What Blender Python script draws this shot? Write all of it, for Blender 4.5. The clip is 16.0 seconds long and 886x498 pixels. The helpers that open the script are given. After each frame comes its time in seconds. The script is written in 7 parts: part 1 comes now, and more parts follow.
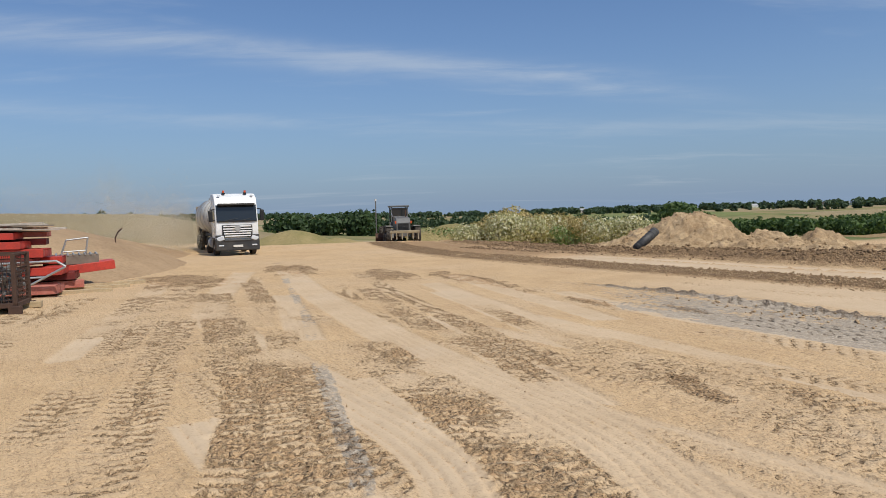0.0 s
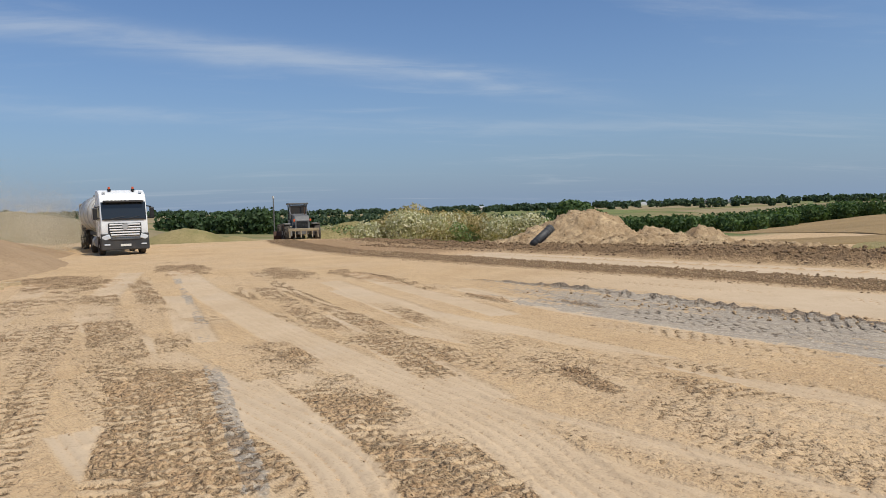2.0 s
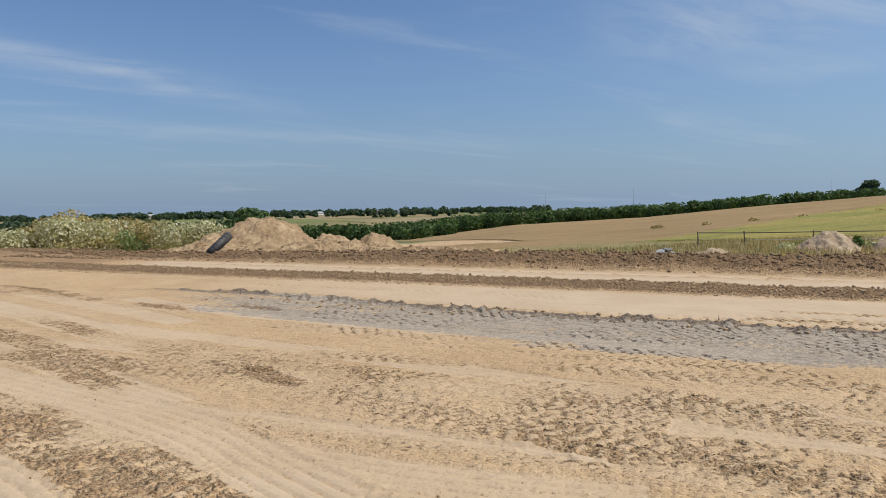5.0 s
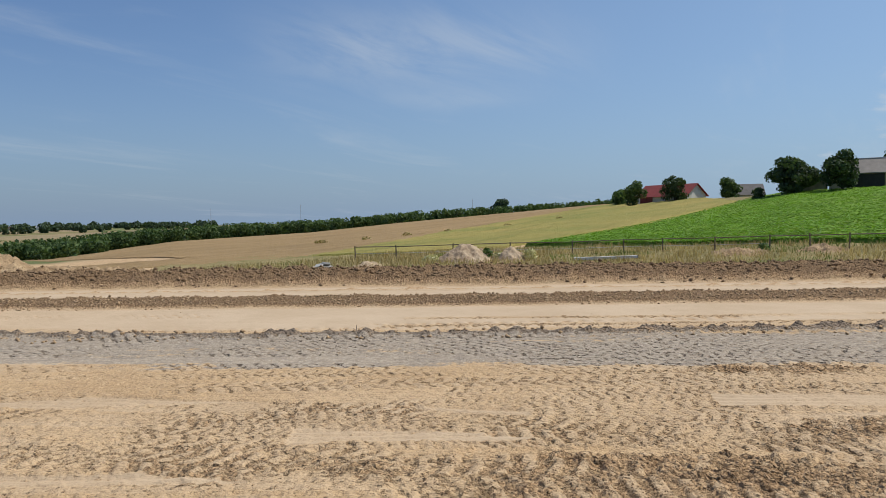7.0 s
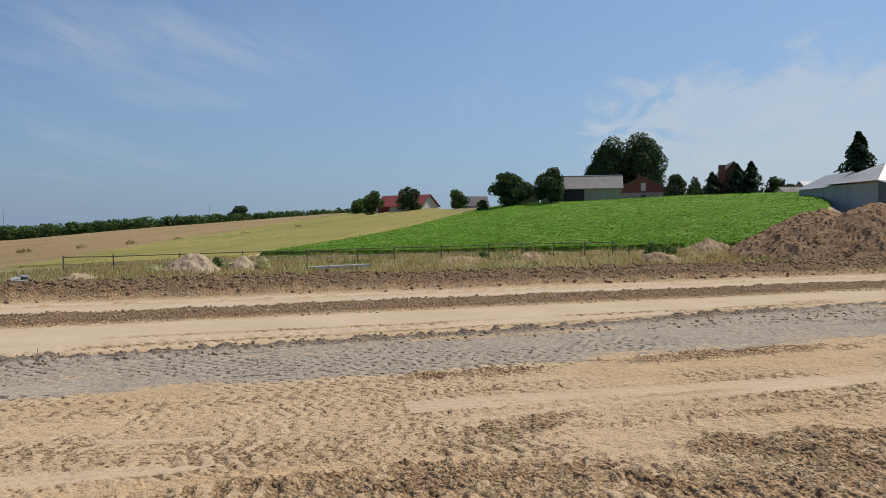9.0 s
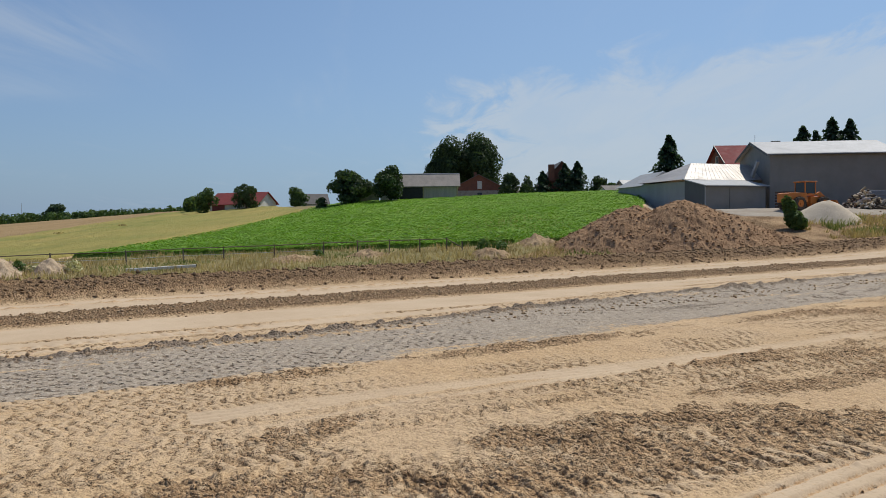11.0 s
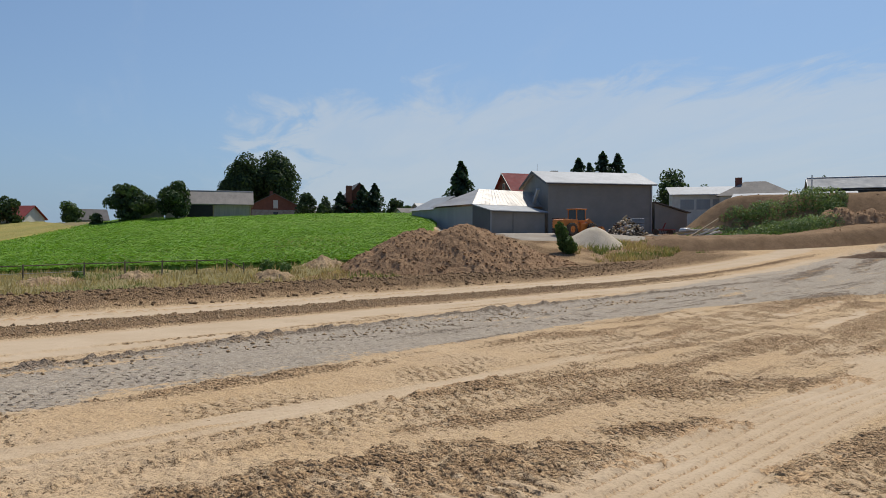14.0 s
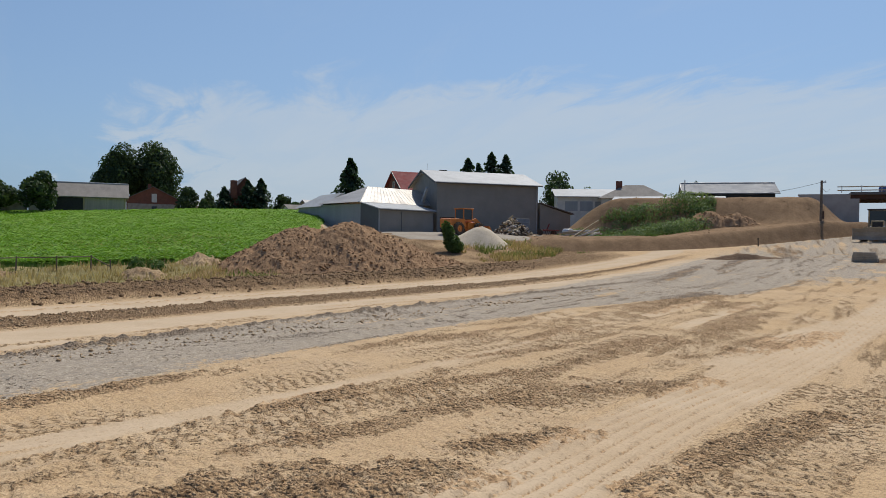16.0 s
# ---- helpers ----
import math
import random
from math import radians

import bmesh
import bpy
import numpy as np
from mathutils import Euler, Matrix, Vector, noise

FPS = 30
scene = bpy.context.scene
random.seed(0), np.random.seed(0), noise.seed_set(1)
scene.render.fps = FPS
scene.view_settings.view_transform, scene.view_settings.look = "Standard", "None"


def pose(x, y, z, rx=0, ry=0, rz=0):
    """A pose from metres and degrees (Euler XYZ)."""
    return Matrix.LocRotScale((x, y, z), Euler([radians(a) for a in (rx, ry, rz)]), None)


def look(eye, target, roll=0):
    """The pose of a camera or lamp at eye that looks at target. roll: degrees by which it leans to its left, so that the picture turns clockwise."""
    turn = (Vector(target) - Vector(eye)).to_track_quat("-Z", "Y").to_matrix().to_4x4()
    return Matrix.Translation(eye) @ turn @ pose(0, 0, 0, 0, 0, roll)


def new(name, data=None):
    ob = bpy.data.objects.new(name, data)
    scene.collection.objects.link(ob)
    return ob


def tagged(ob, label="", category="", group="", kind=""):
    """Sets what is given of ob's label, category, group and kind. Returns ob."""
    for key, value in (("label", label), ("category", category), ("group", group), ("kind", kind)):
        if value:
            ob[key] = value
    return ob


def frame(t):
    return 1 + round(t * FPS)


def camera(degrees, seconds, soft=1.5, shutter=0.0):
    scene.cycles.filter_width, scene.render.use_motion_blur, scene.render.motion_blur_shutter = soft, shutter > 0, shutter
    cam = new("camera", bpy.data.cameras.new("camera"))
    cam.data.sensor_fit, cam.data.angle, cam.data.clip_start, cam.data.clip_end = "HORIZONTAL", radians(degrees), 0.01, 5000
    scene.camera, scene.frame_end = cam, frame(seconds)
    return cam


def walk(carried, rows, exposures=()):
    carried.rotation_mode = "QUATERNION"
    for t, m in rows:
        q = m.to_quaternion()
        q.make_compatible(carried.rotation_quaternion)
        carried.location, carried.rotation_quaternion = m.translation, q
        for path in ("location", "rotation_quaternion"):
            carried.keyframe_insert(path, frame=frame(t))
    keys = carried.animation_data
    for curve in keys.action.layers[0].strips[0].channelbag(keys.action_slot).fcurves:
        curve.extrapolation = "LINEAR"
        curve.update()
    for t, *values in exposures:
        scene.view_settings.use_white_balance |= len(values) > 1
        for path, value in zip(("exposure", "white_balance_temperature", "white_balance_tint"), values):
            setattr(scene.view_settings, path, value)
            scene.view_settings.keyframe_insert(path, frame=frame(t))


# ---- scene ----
cam = camera(62.38, 16.0, soft=0.8)
# seconds, place, turn to the right, tilt upwards, lean
PATH = [
    (0.0, 0.00, 0.00, 2.30, 0.00, -2.99, -1.58),
    (0.5, 0.01, 0.01, 2.30, 1.59, -3.14, -1.54),
    (1.0, 0.02, 0.01, 2.30, 3.20, -3.27, -1.58),
    (1.5, 0.03, 0.02, 2.29, 5.27, -3.32, -1.51),
    (2.0, 0.05, 0.03, 2.29, 7.72, -3.38, -1.53),
    (2.5, 0.06, 0.04, 2.28, 10.39, -3.62, -1.67),
    (3.0, 0.09, 0.03, 2.28, 13.17, -3.72, -2.01),
    (3.2, 0.09, 0.03, 2.28, 14.38, -3.69, -2.06),
    (5.3, -0.15, -0.51, 2.21, 36.06, -3.03, -0.77),
    (5.5, -0.13, -0.58, 2.21, 38.37, -2.93, -0.79),
    (6.0, -0.08, -0.72, 2.21, 44.42, -2.74, -0.92),
    (6.5, -0.01, -0.79, 2.21, 50.83, -2.56, -1.10),
    (7.0, 0.13, -0.85, 2.23, 58.10, -2.36, -0.80),
    (7.5, 0.27, -0.90, 2.25, 64.58, -2.30, -0.56),
    (8.0, 0.37, -0.97, 2.25, 70.19, -2.28, -0.38),
    (8.5, 0.45, -1.13, 2.26, 74.72, -2.10, -0.25),
    (9.0, 0.50, -1.31, 2.29, 78.08, -1.92, -0.25),
    (9.2, 0.53, -1.37, 2.29, 79.19, -1.94, -0.21),
    (11.3, 0.99, -2.04, 2.25, 92.06, -2.13, -0.46),
    (11.5, 1.02, -2.14, 2.26, 93.22, -2.07, -0.27),
    (12.0, 1.08, -2.43, 2.29, 95.85, -1.94, 0.08),
    (12.5, 1.17, -2.66, 2.28, 98.61, -1.72, 0.24),
    (13.0, 1.35, -2.87, 2.28, 101.41, -1.43, 0.15),
    (13.5, 1.52, -3.07, 2.29, 103.76, -1.15, 0.03),
    (14.0, 1.63, -3.33, 2.29, 105.50, -0.61, 0.15),
    (14.5, 1.68, -3.57, 2.32, 107.15, -0.48, 0.32),
    (15.0, 1.78, -3.75, 2.32, 109.20, -0.58, 0.36),
    (15.5, 1.96, -3.91, 2.32, 111.76, -0.64, 0.65),
    (16.0, 2.13, -4.10, 2.32, 113.89, -0.68, 0.79),
]
walk(cam, [(t, pose(x, y, z, 90 + tilt, 0, -turn) @ pose(0, 0, 0, 0, 0, lean)) for t, x, y, z, turn, tilt, lean in PATH],
     [(0.0, 0.0), (5.5, -0.03), (9.0, -0.12), (16.0, -0.15)])

# ---- sky and sun ----
SUN_AZ, SUN_EL = 138.0, 58.0
world = bpy.data.worlds.new("sky")
scene.world = world
world.use_nodes = True
wn, wl = world.node_tree.nodes, world.node_tree.links
wn.clear()
w_out = wn.new("ShaderNodeOutputWorld")
w_bg = wn.new("ShaderNodeBackground")
w_sky = wn.new("ShaderNodeTexSky")
w_sky.sky_type = "NISHITA"
w_sky.sun_disc = False
w_sky.sun_elevation = radians(SUN_EL)
w_sky.sun_rotation = radians(SUN_AZ)
w_sky.air_density, w_sky.dust_density, w_sky.ozone_density = 1.0, 0.8, 1.6
w_bg.inputs["Strength"].default_value = 0.09
# thin cirrus, laid on a flat layer high above
w_co = wn.new("ShaderNodeTexCoord")
w_sep = wn.new("ShaderNodeSeparateXYZ")
wl.new(w_co.outputs["Generated"], w_sep.inputs[0])


def w_math(op, a, b=None, clamp=False):
    n = wn.new("ShaderNodeMath")
    n.operation, n.use_clamp = op, clamp
    for i, s in enumerate((a, b)):
        if s is None:
            continue
        if isinstance(s, (int, float)):
            n.inputs[i].default_value = s
        else:
            wl.new(s, n.inputs[i])
    return n.outputs[0]


up = w_math("ADD", w_math("MAXIMUM", w_sep.outputs[2], 0.0), 0.10)
cx, cy = w_math("DIVIDE", w_sep.outputs[0], up), w_math("DIVIDE", w_sep.outputs[1], up)
w_com = wn.new("ShaderNodeCombineXYZ")
wl.new(cx, w_com.inputs[0]), wl.new(cy, w_com.inputs[1])


def w_noise(scale, detail, rough, turn, stretch, shift, dist=0.6):
    mp = wn.new("ShaderNodeMapping")
    mp.inputs["Location"].default_value = shift
    mp.inputs["Rotation"].default_value = (0, 0, radians(turn))
    mp.inputs["Scale"].default_value = stretch
    wl.new(w_com.outputs[0], mp.inputs[0])
    n = wn.new("ShaderNodeTexNoise")
    n.inputs["Scale"].default_value, n.inputs["Detail"].default_value = scale, detail
    n.inputs["Roughness"].default_value, n.inputs["Distortion"].default_value = rough, dist
    wl.new(mp.outputs[0], n.inputs["Vector"])
    return n.outputs["Fac"]


def w_ramp(v, lo, hi, top):
    n = wn.new("ShaderNodeMapRange")
    n.interpolation_type = "SMOOTHSTEP"
    wl.new(v, n.inputs["Value"])
    n.inputs["From Min"].default_value, n.inputs["From Max"].default_value, n.inputs["To Max"].default_value = lo, hi, top
    return n.outputs[0]


az_w = w_math("ARCTAN2", w_sep.outputs[0], w_sep.outputs[1])
el_w = w_math("ARCSINE", w_sep.outputs[2])


def w_band(el0, slope, width, lo, hi, bend=0.0):
    """A band of sky that climbs and bends with the compass turn, faded at both ends (radians)."""
    rise = w_math("ADD", w_math("MULTIPLY", az_w, slope), w_math("MULTIPLY", w_math("MULTIPLY", az_w, az_w), bend))
    off = w_math("SUBTRACT", w_math("ADD", el_w, w_math("MULTIPLY", w_math("SUBTRACT", w_waver, 0.5), 0.035)), w_math("ADD", rise, el0))
    k = w_math("DIVIDE", off, width)
    g = w_math("EXPONENT", w_math("MULTIPLY", w_math("MULTIPLY", k, k), -1.0))
    return w_math("MULTIPLY", g, w_math("MULTIPLY", w_ramp(az_w, lo, lo + 0.25, 1.0), w_ramp(az_w, hi, hi - 0.3, 1.0)))


w_waver = w_noise(1.1, 6, 0.6, 24, (1, 1.5, 1), (7.7, 0.3, 0))
fine_w = w_ramp(w_noise(0.9, 9, 0.62, 24, (1, 3.0, 1), (3.1, 1.7, 0)), 0.30, 0.66, 1.0)
wisps = w_ramp(w_noise(0.5, 9, 0.6, 28, (1, 3.0, 1), (1.4, 6.2, 0)), 0.52, 0.85, 0.28)
soft_w = w_math("ADD", w_math("MULTIPLY", fine_w, 0.88), 0.12)
streak = w_math("MULTIPLY", w_math("ADD", w_band(0.192, -0.115, 0.015, -1.2, 0.45, -0.111), w_math("MULTIPLY", w_band(0.112, -0.04, 0.010, -1.3, 0.8), 0.45)), w_math("MULTIPLY", soft_w, 0.40))
tuft = w_math("MULTIPLY", w_math("ADD", w_band(0.245, -0.02, 0.045, 0.70, 1.30), w_math("MULTIPLY", w_band(0.16, 0.0, 0.012, 0.86, 1.2), 0.8)), w_math("MULTIPLY", fine_w, 0.36))
# a broad veil in the south-east, ragged on top, with loose cloudlets along its upper edge
w_rag = w_noise(1.5, 8, 0.62, 10, (1, 2.2, 1), (5.3, 2.2, 0))
ragged = w_math("SUBTRACT", w_math("SUBTRACT", el_w, w_math("MULTIPLY", w_math("SUBTRACT", w_rag, 0.5), 0.16)), w_math("MULTIPLY", w_ramp(az_w, 1.60, 2.05, 1.0), 0.028))
veil = w_math("MULTIPLY", w_math("MULTIPLY", w_ramp(ragged, 0.192, 0.150, 1.0), w_ramp(w_math("ADD", az_w, w_math("MULTIPLY", w_math("SUBTRACT", w_rag, 0.5), 0.5)), 1.55, 1.66, 1.0)), w_math("ADD", w_math("MULTIPLY", fine_w, 0.14), 0.42))
cloud = w_math("MAXIMUM", w_math("MAXIMUM", wisps, veil), w_math("MAXIMUM", streak, tuft))
w_tint = wn.new("ShaderNodeMix")
w_tint.data_type, w_tint.blend_type = "RGBA", "MULTIPLY"
w_tint.inputs[0].default_value = 1.0
wl.new(w_sky.outputs[0], w_tint.inputs[6])
w_tint.inputs[7].default_value = (0.74, 0.92, 1.17, 1)


def w_over(fac, below, colour):
    n = wn.new("ShaderNodeMix")
    n.data_type = "RGBA"
    wl.new(fac, n.inputs[0]), wl.new(below, n.inputs[6])
    n.inputs[7].default_value = (*colour, 1)
    return n.outputs[2]


# summer haze: blue-grey low down, and a thin bright veil towards the sun
haze = w_math("MULTIPLY", w_math("EXPONENT", w_math("MULTIPLY", w_math("MAXIMUM", el_w, 0.0), -8.5)), 0.9)
clear = w_over(haze, w_tint.outputs[2], (2.6, 3.6, 5.2))
clear = w_over(w_ramp(az_w, 0.3, 1.9, 0.34), clear, (5.2, 7.5, 9.8))
w_mix = wn.new("ShaderNodeMix")
w_mix.data_type = "RGBA"
wl.new(cloud, w_mix.inputs[0])
wl.new(clear, w_mix.inputs[6])
w_mix.inputs[7].default_value = (6.9, 7.4, 7.8, 1)
wl.new(w_mix.outputs[2], w_bg.inputs["Color"])
wl.new(w_bg.outputs[0], w_out.inputs[0])

sun = new("sun", bpy.data.lights.new("sun", "SUN"))
sun.data.energy, sun.data.angle, sun.data.color = 3.8, radians(0.53), (1.0, 0.945, 0.85)
_sd = Vector((math.sin(radians(SUN_AZ)) * math.cos(radians(SUN_EL)), math.cos(radians(SUN_AZ)) * math.cos(radians(SUN_EL)), math.sin(radians(SUN_EL))))
sun.matrix_world = look(_sd * 100, (0, 0, 0))

# ---- numbers for the land ----
RNG = np.random.default_rng(7)
LATTICE = RNG.random((256, 256))


def vnoise(x, y):
    """Smooth value noise of period one, from 0 to 1."""
    xi, yi = np.floor(x).astype(int), np.floor(y).astype(int)
    fx, fy = x - xi, y - yi
    fx, fy = fx * fx * (3 - 2 * fx), fy * fy * (3 - 2 * fy)
    a, b = LATTICE[xi % 256, yi % 256], LATTICE[(xi + 1) % 256, yi % 256]
    c, d = LATTICE[xi % 256, (yi + 1) % 256], LATTICE[(xi + 1) % 256, (yi + 1) % 256]
    return (a * (1 - fx) + b * fx) * (1 - fy) + (c * (1 - fx) + d * fx) * fy


def fbm(x, y, size, octaves=3, fall=0.5):
    """Noise about zero, from about -0.5 to 0.5."""
    out, amp, tot = 0, 1.0, 0.0
    for o in range(octaves):
        k = 2 ** o / size
        out, tot = out + amp * (vnoise(x * k + 17.3 * o, y * k + 5.1 * o) - 0.5), tot + amp
        amp *= fall
    return out / tot


def sstep(x, a, b):
    t = np.clip((x - a) / (b - a), 0, 1)
    return t * t * (3 - 2 * t)


def hump(x, a, b, soft):
    return sstep(x, a - soft, a + soft) * (1 - sstep(x, b - soft, b + soft))


# the road that is being built runs along v; u goes across it
NX, NY = 0.857, 0.515


def land(x, y):
    """Height of the land, without small marks."""
    x, y = np.asarray(x, float), np.asarray(y, float)
    u, v = NX * x + NY * y, NY * x - NX * y
    r = np.hypot(x, y)
    az = np.degrees(np.arctan2(x, y))
    # the building site: level, rising to the south
    site = 0.0009 * np.clip(v - 34, 0, 62) ** 2
    # the hill of fields in the east and the valley in the north
    far_r = np.interp(az, [-60, -20, 10, 30, 45, 62, 76, 84, 105, 125], [150, 150, 220, 260, 260, 255, 175, 122, 108, 150])
    el = np.interp(az, [-60, -31, -22, -12, 10, 30, 38, 48, 56, 64, 70, 76, 82, 90, 97, 103, 108, 125], [0.5, 0.5, 0.2, -1.6, -2.3, -2.4, -1.45, -0.95, -0.22, 0.4, 0.85, 1.12, 1.32, 1.58, 1.88, 1.95, 1.97, 1.9])
    top = 2.3 + far_r * np.tan(np.radians(el))
    p = np.clip((r - 48) / (far_r - 48), 0, 1)
    hill = -0.85 * (1 - p) + top * p - np.clip(r - far_r, 0, 400) * 0.012
    back = 2.3 + np.minimum(r, 3000) * np.tan(np.radians(np.interp(az, [-60, -30, 0, 40, 70], [0.2, 0.1, -0.45, -0.4, 0.2])))
    hill = hill + (back - hill) * sstep(r, 500, 1300) * (az > -70) * (az < 100)
    # where the site ends
    edge_e = sstep(u, 27, 40)
    edge_n = sstep(y - 0.25 * x, 58, 78)
    edge_w = sstep(-u + 0.0 * v, 24, 34)
    rim = -16 - 0.3 * (x - 58) - y
    k = np.maximum(np.maximum(edge_e * (1 - sstep(v, 52, 70) * sstep(rim, 0, 8)), edge_n), edge_w * (y > -20))
    z = site * (1 - k) + np.where(az > 128, 0, hill) * k
    # the farm's terrace in the south-east
    z = z + (3.1 - z) * sstep(x, 56, 74) * sstep(rim, 1, 9) * (1 - sstep(-y, 50, 60)) * (1 - sstep(x, 150, 300))
    return z

# ---- materials ----
def nodes_of(name, rough=0.9, metal=0.0, spec=0.3):
    m = bpy.data.materials.new(name)
    m.use_nodes = True
    b = m.node_tree.nodes["Principled BSDF"]
    b.inputs["Roughness"].default_value, b.inputs["Metallic"].default_value = rough, metal
    b.inputs["Specular IOR Level"].default_value = spec
    return m, m.node_tree.nodes, m.node_tree.links, b


def tex_noise(ns, ls, scale, detail=4, rough=0.6, stretch=None, turn=0.0):
    co = ns.new("ShaderNodeTexCoord")
    src = co.outputs["Object"]
    if stretch:
        for key, val in (("Rotation", (0, 0, radians(turn))), ("Scale", stretch)):
            mp = ns.new("ShaderNodeMapping")
            mp.inputs[key].default_value = val
            ls.new(src, mp.inputs[0])
            src = mp.outputs[0]
    n = ns.new("ShaderNodeTexNoise")
    n.inputs["Scale"].default_value, n.inputs["Detail"].default_value, n.inputs["Roughness"].default_value = scale, detail, rough
    ls.new(src, n.inputs["Vector"])
    return n.outputs["Fac"]


def ranged(ns, ls, v, a, b, c=0.0, d=1.0):
    n = ns.new("ShaderNodeMapRange")
    ls.new(v, n.inputs["Value"])
    for k, x in zip(("From Min", "From Max", "To Min", "To Max"), (a, b, c, d)):
        n.inputs[k].default_value = x
    return n.outputs[0]


def mixed(ns, ls, fac, a, b, mode="MIX"):
    n = ns.new("ShaderNodeMix")
    n.data_type, n.blend_type = "RGBA", mode
    for s, i in ((fac, 0), (a, 6), (b, 7)):
        if isinstance(s, (int, float)):
            n.inputs[i].default_value = s
        elif isinstance(s, tuple):
            n.inputs[i].default_value = (*s, 1)
        else:
            ls.new(s, n.inputs[i])
    return n.outputs[2]


def bumped(ns, ls, b, v, strength, distance):
    n = ns.new("ShaderNodeBump")
    n.inputs["Strength"].default_value, n.inputs["Distance"].default_value = strength, distance
    ls.new(v, n.inputs["Height"])
    if b.inputs["Normal"].links:
        ls.new(b.inputs["Normal"].links[0].from_socket, n.inputs["Normal"])
    ls.new(n.outputs[0], b.inputs["Normal"])


def plain(name, col, col2=None, rough=0.7, metal=0.0, scale=3.0, bump=0.0, spec=0.4, fine=40.0, stretch=None, amount=0.5):
    """A surface in two tones with broad wear and fine grain."""
    m, ns, ls, b = nodes_of(name, rough, metal, spec)
    col2 = col2 or tuple(c * 0.72 for c in col)
    broad = ranged(ns, ls, tex_noise(ns, ls, scale, 5, 0.65, stretch), 0.4, 0.68, 0, amount * 1.6)
    c = mixed(ns, ls, broad, col, col2)
    grain = ranged(ns, ls, tex_noise(ns, ls, fine, 3, 0.7), 0.3, 0.7, 0.86, 1.1)
    g = ns.new("ShaderNodeCombineColor")
    for i in range(3):
        ls.new(grain, g.inputs[i])
    c = mixed(ns, ls, 1.0, c, g.outputs[0], "MULTIPLY")
    ls.new(c, b.inputs["Base Color"])
    r = ranged(ns, ls, tex_noise(ns, ls, scale * 2.3, 4), 0.3, 0.7, max(rough - 0.12, 0.05), min(rough + 0.12, 1))
    ls.new(r, b.inputs["Roughness"])
    if bump:
        bumped(ns, ls, b, tex_noise(ns, ls, fine, 4, 0.7), bump, 0.02)
    return m


def leafy(name, tones, rough=0.6):
    """Leaves whose tone differs from one to the next."""
    m, ns, ls, b = nodes_of(name, rough, 0, 0.25)
    geo = ns.new("ShaderNodeNewGeometry")
    ramp = ns.new("ShaderNodeValToRGB")
    ramp.color_ramp.elements[0].color, ramp.color_ramp.elements[1].color = (*tones[0], 1), (*tones[-1], 1)
    for i, t in enumerate(tones[1:-1]):
        ramp.color_ramp.elements.new((i + 1) / (len(tones) - 1)).color = (*t, 1)
    ls.new(geo.outputs["Random Per Island"], ramp.inputs[0])
    big = ranged(ns, ls, tex_noise(ns, ls, 0.35, 3), 0.3, 0.7, 0.75, 1.2)
    g = ns.new("ShaderNodeCombineColor")
    for i in range(3):
        ls.new(big, g.inputs[i])
    c = mixed(ns, ls, 1.0, ramp.outputs[0], g.outputs[0], "MULTIPLY")
    ls.new(c, b.inputs["Base Color"])
    # thin leaves let some light through
    tr, mx = ns.new("ShaderNodeBsdfTranslucent"), ns.new("ShaderNodeMixShader")
    ls.new(mixed(ns, ls, 1.0, c, (1.0, 1.0, 0.55), "MULTIPLY"), tr.inputs["Color"])
    mx.inputs[0].default_value = 0.38
    ls.new(b.outputs[0], mx.inputs[1]), ls.new(tr.outputs[0], mx.inputs[2])
    ls.new(mx.outputs[0], ns["Material Output"].inputs["Surface"])
    return m


def earth(name, light, dark, scale=0.8, bump=0.6, fine=9.0):
    """Loose or trodden soil with patches, clods and grit."""
    m, ns, ls, b = nodes_of(name, 0.95, 0, 0.12)
    c = mixed(ns, ls, ranged(ns, ls, tex_noise(ns, ls, scale, 6, 0.68), 0.36, 0.66), light, dark)
    c = mixed(ns, ls, ranged(ns, ls, tex_noise(ns, ls, fine, 5, 0.75), 0.45, 0.75, 0, 0.55), c, tuple(x * 0.55 for x in dark))
    c = mixed(ns, ls, ranged(ns, ls, tex_noise(ns, ls, fine * 2.1, 3, 0.7), 0.55, 0.8, 0, 0.6), c, tuple(min(1, x * 1.25) for x in light))
    ls.new(c, b.inputs["Base Color"])
    bumped(ns, ls, b, tex_noise(ns, ls, fine, 6, 0.75), bump, 0.08)
    bumped(ns, ls, b, tex_noise(ns, ls, fine * 5, 4, 0.7), bump * 0.7, 0.02)
    return m


def broken(ns, ls, v, n, k, lo, hi):
    """A layer's share, torn up at its edges by a noise."""
    s = ns.new("ShaderNodeMath")
    s.operation = "MULTIPLY_ADD"
    ls.new(n, s.inputs[0])
    s.inputs[1].default_value = k
    ls.new(v, s.inputs[2])
    r = ns.new("ShaderNodeMapRange")
    r.interpolation_type = "SMOOTHSTEP"
    ls.new(s.outputs[0], r.inputs["Value"])
    r.inputs["From Min"].default_value, r.inputs["From Max"].default_value = lo + k * 0.5, hi + k * 0.5
    return r.outputs[0]


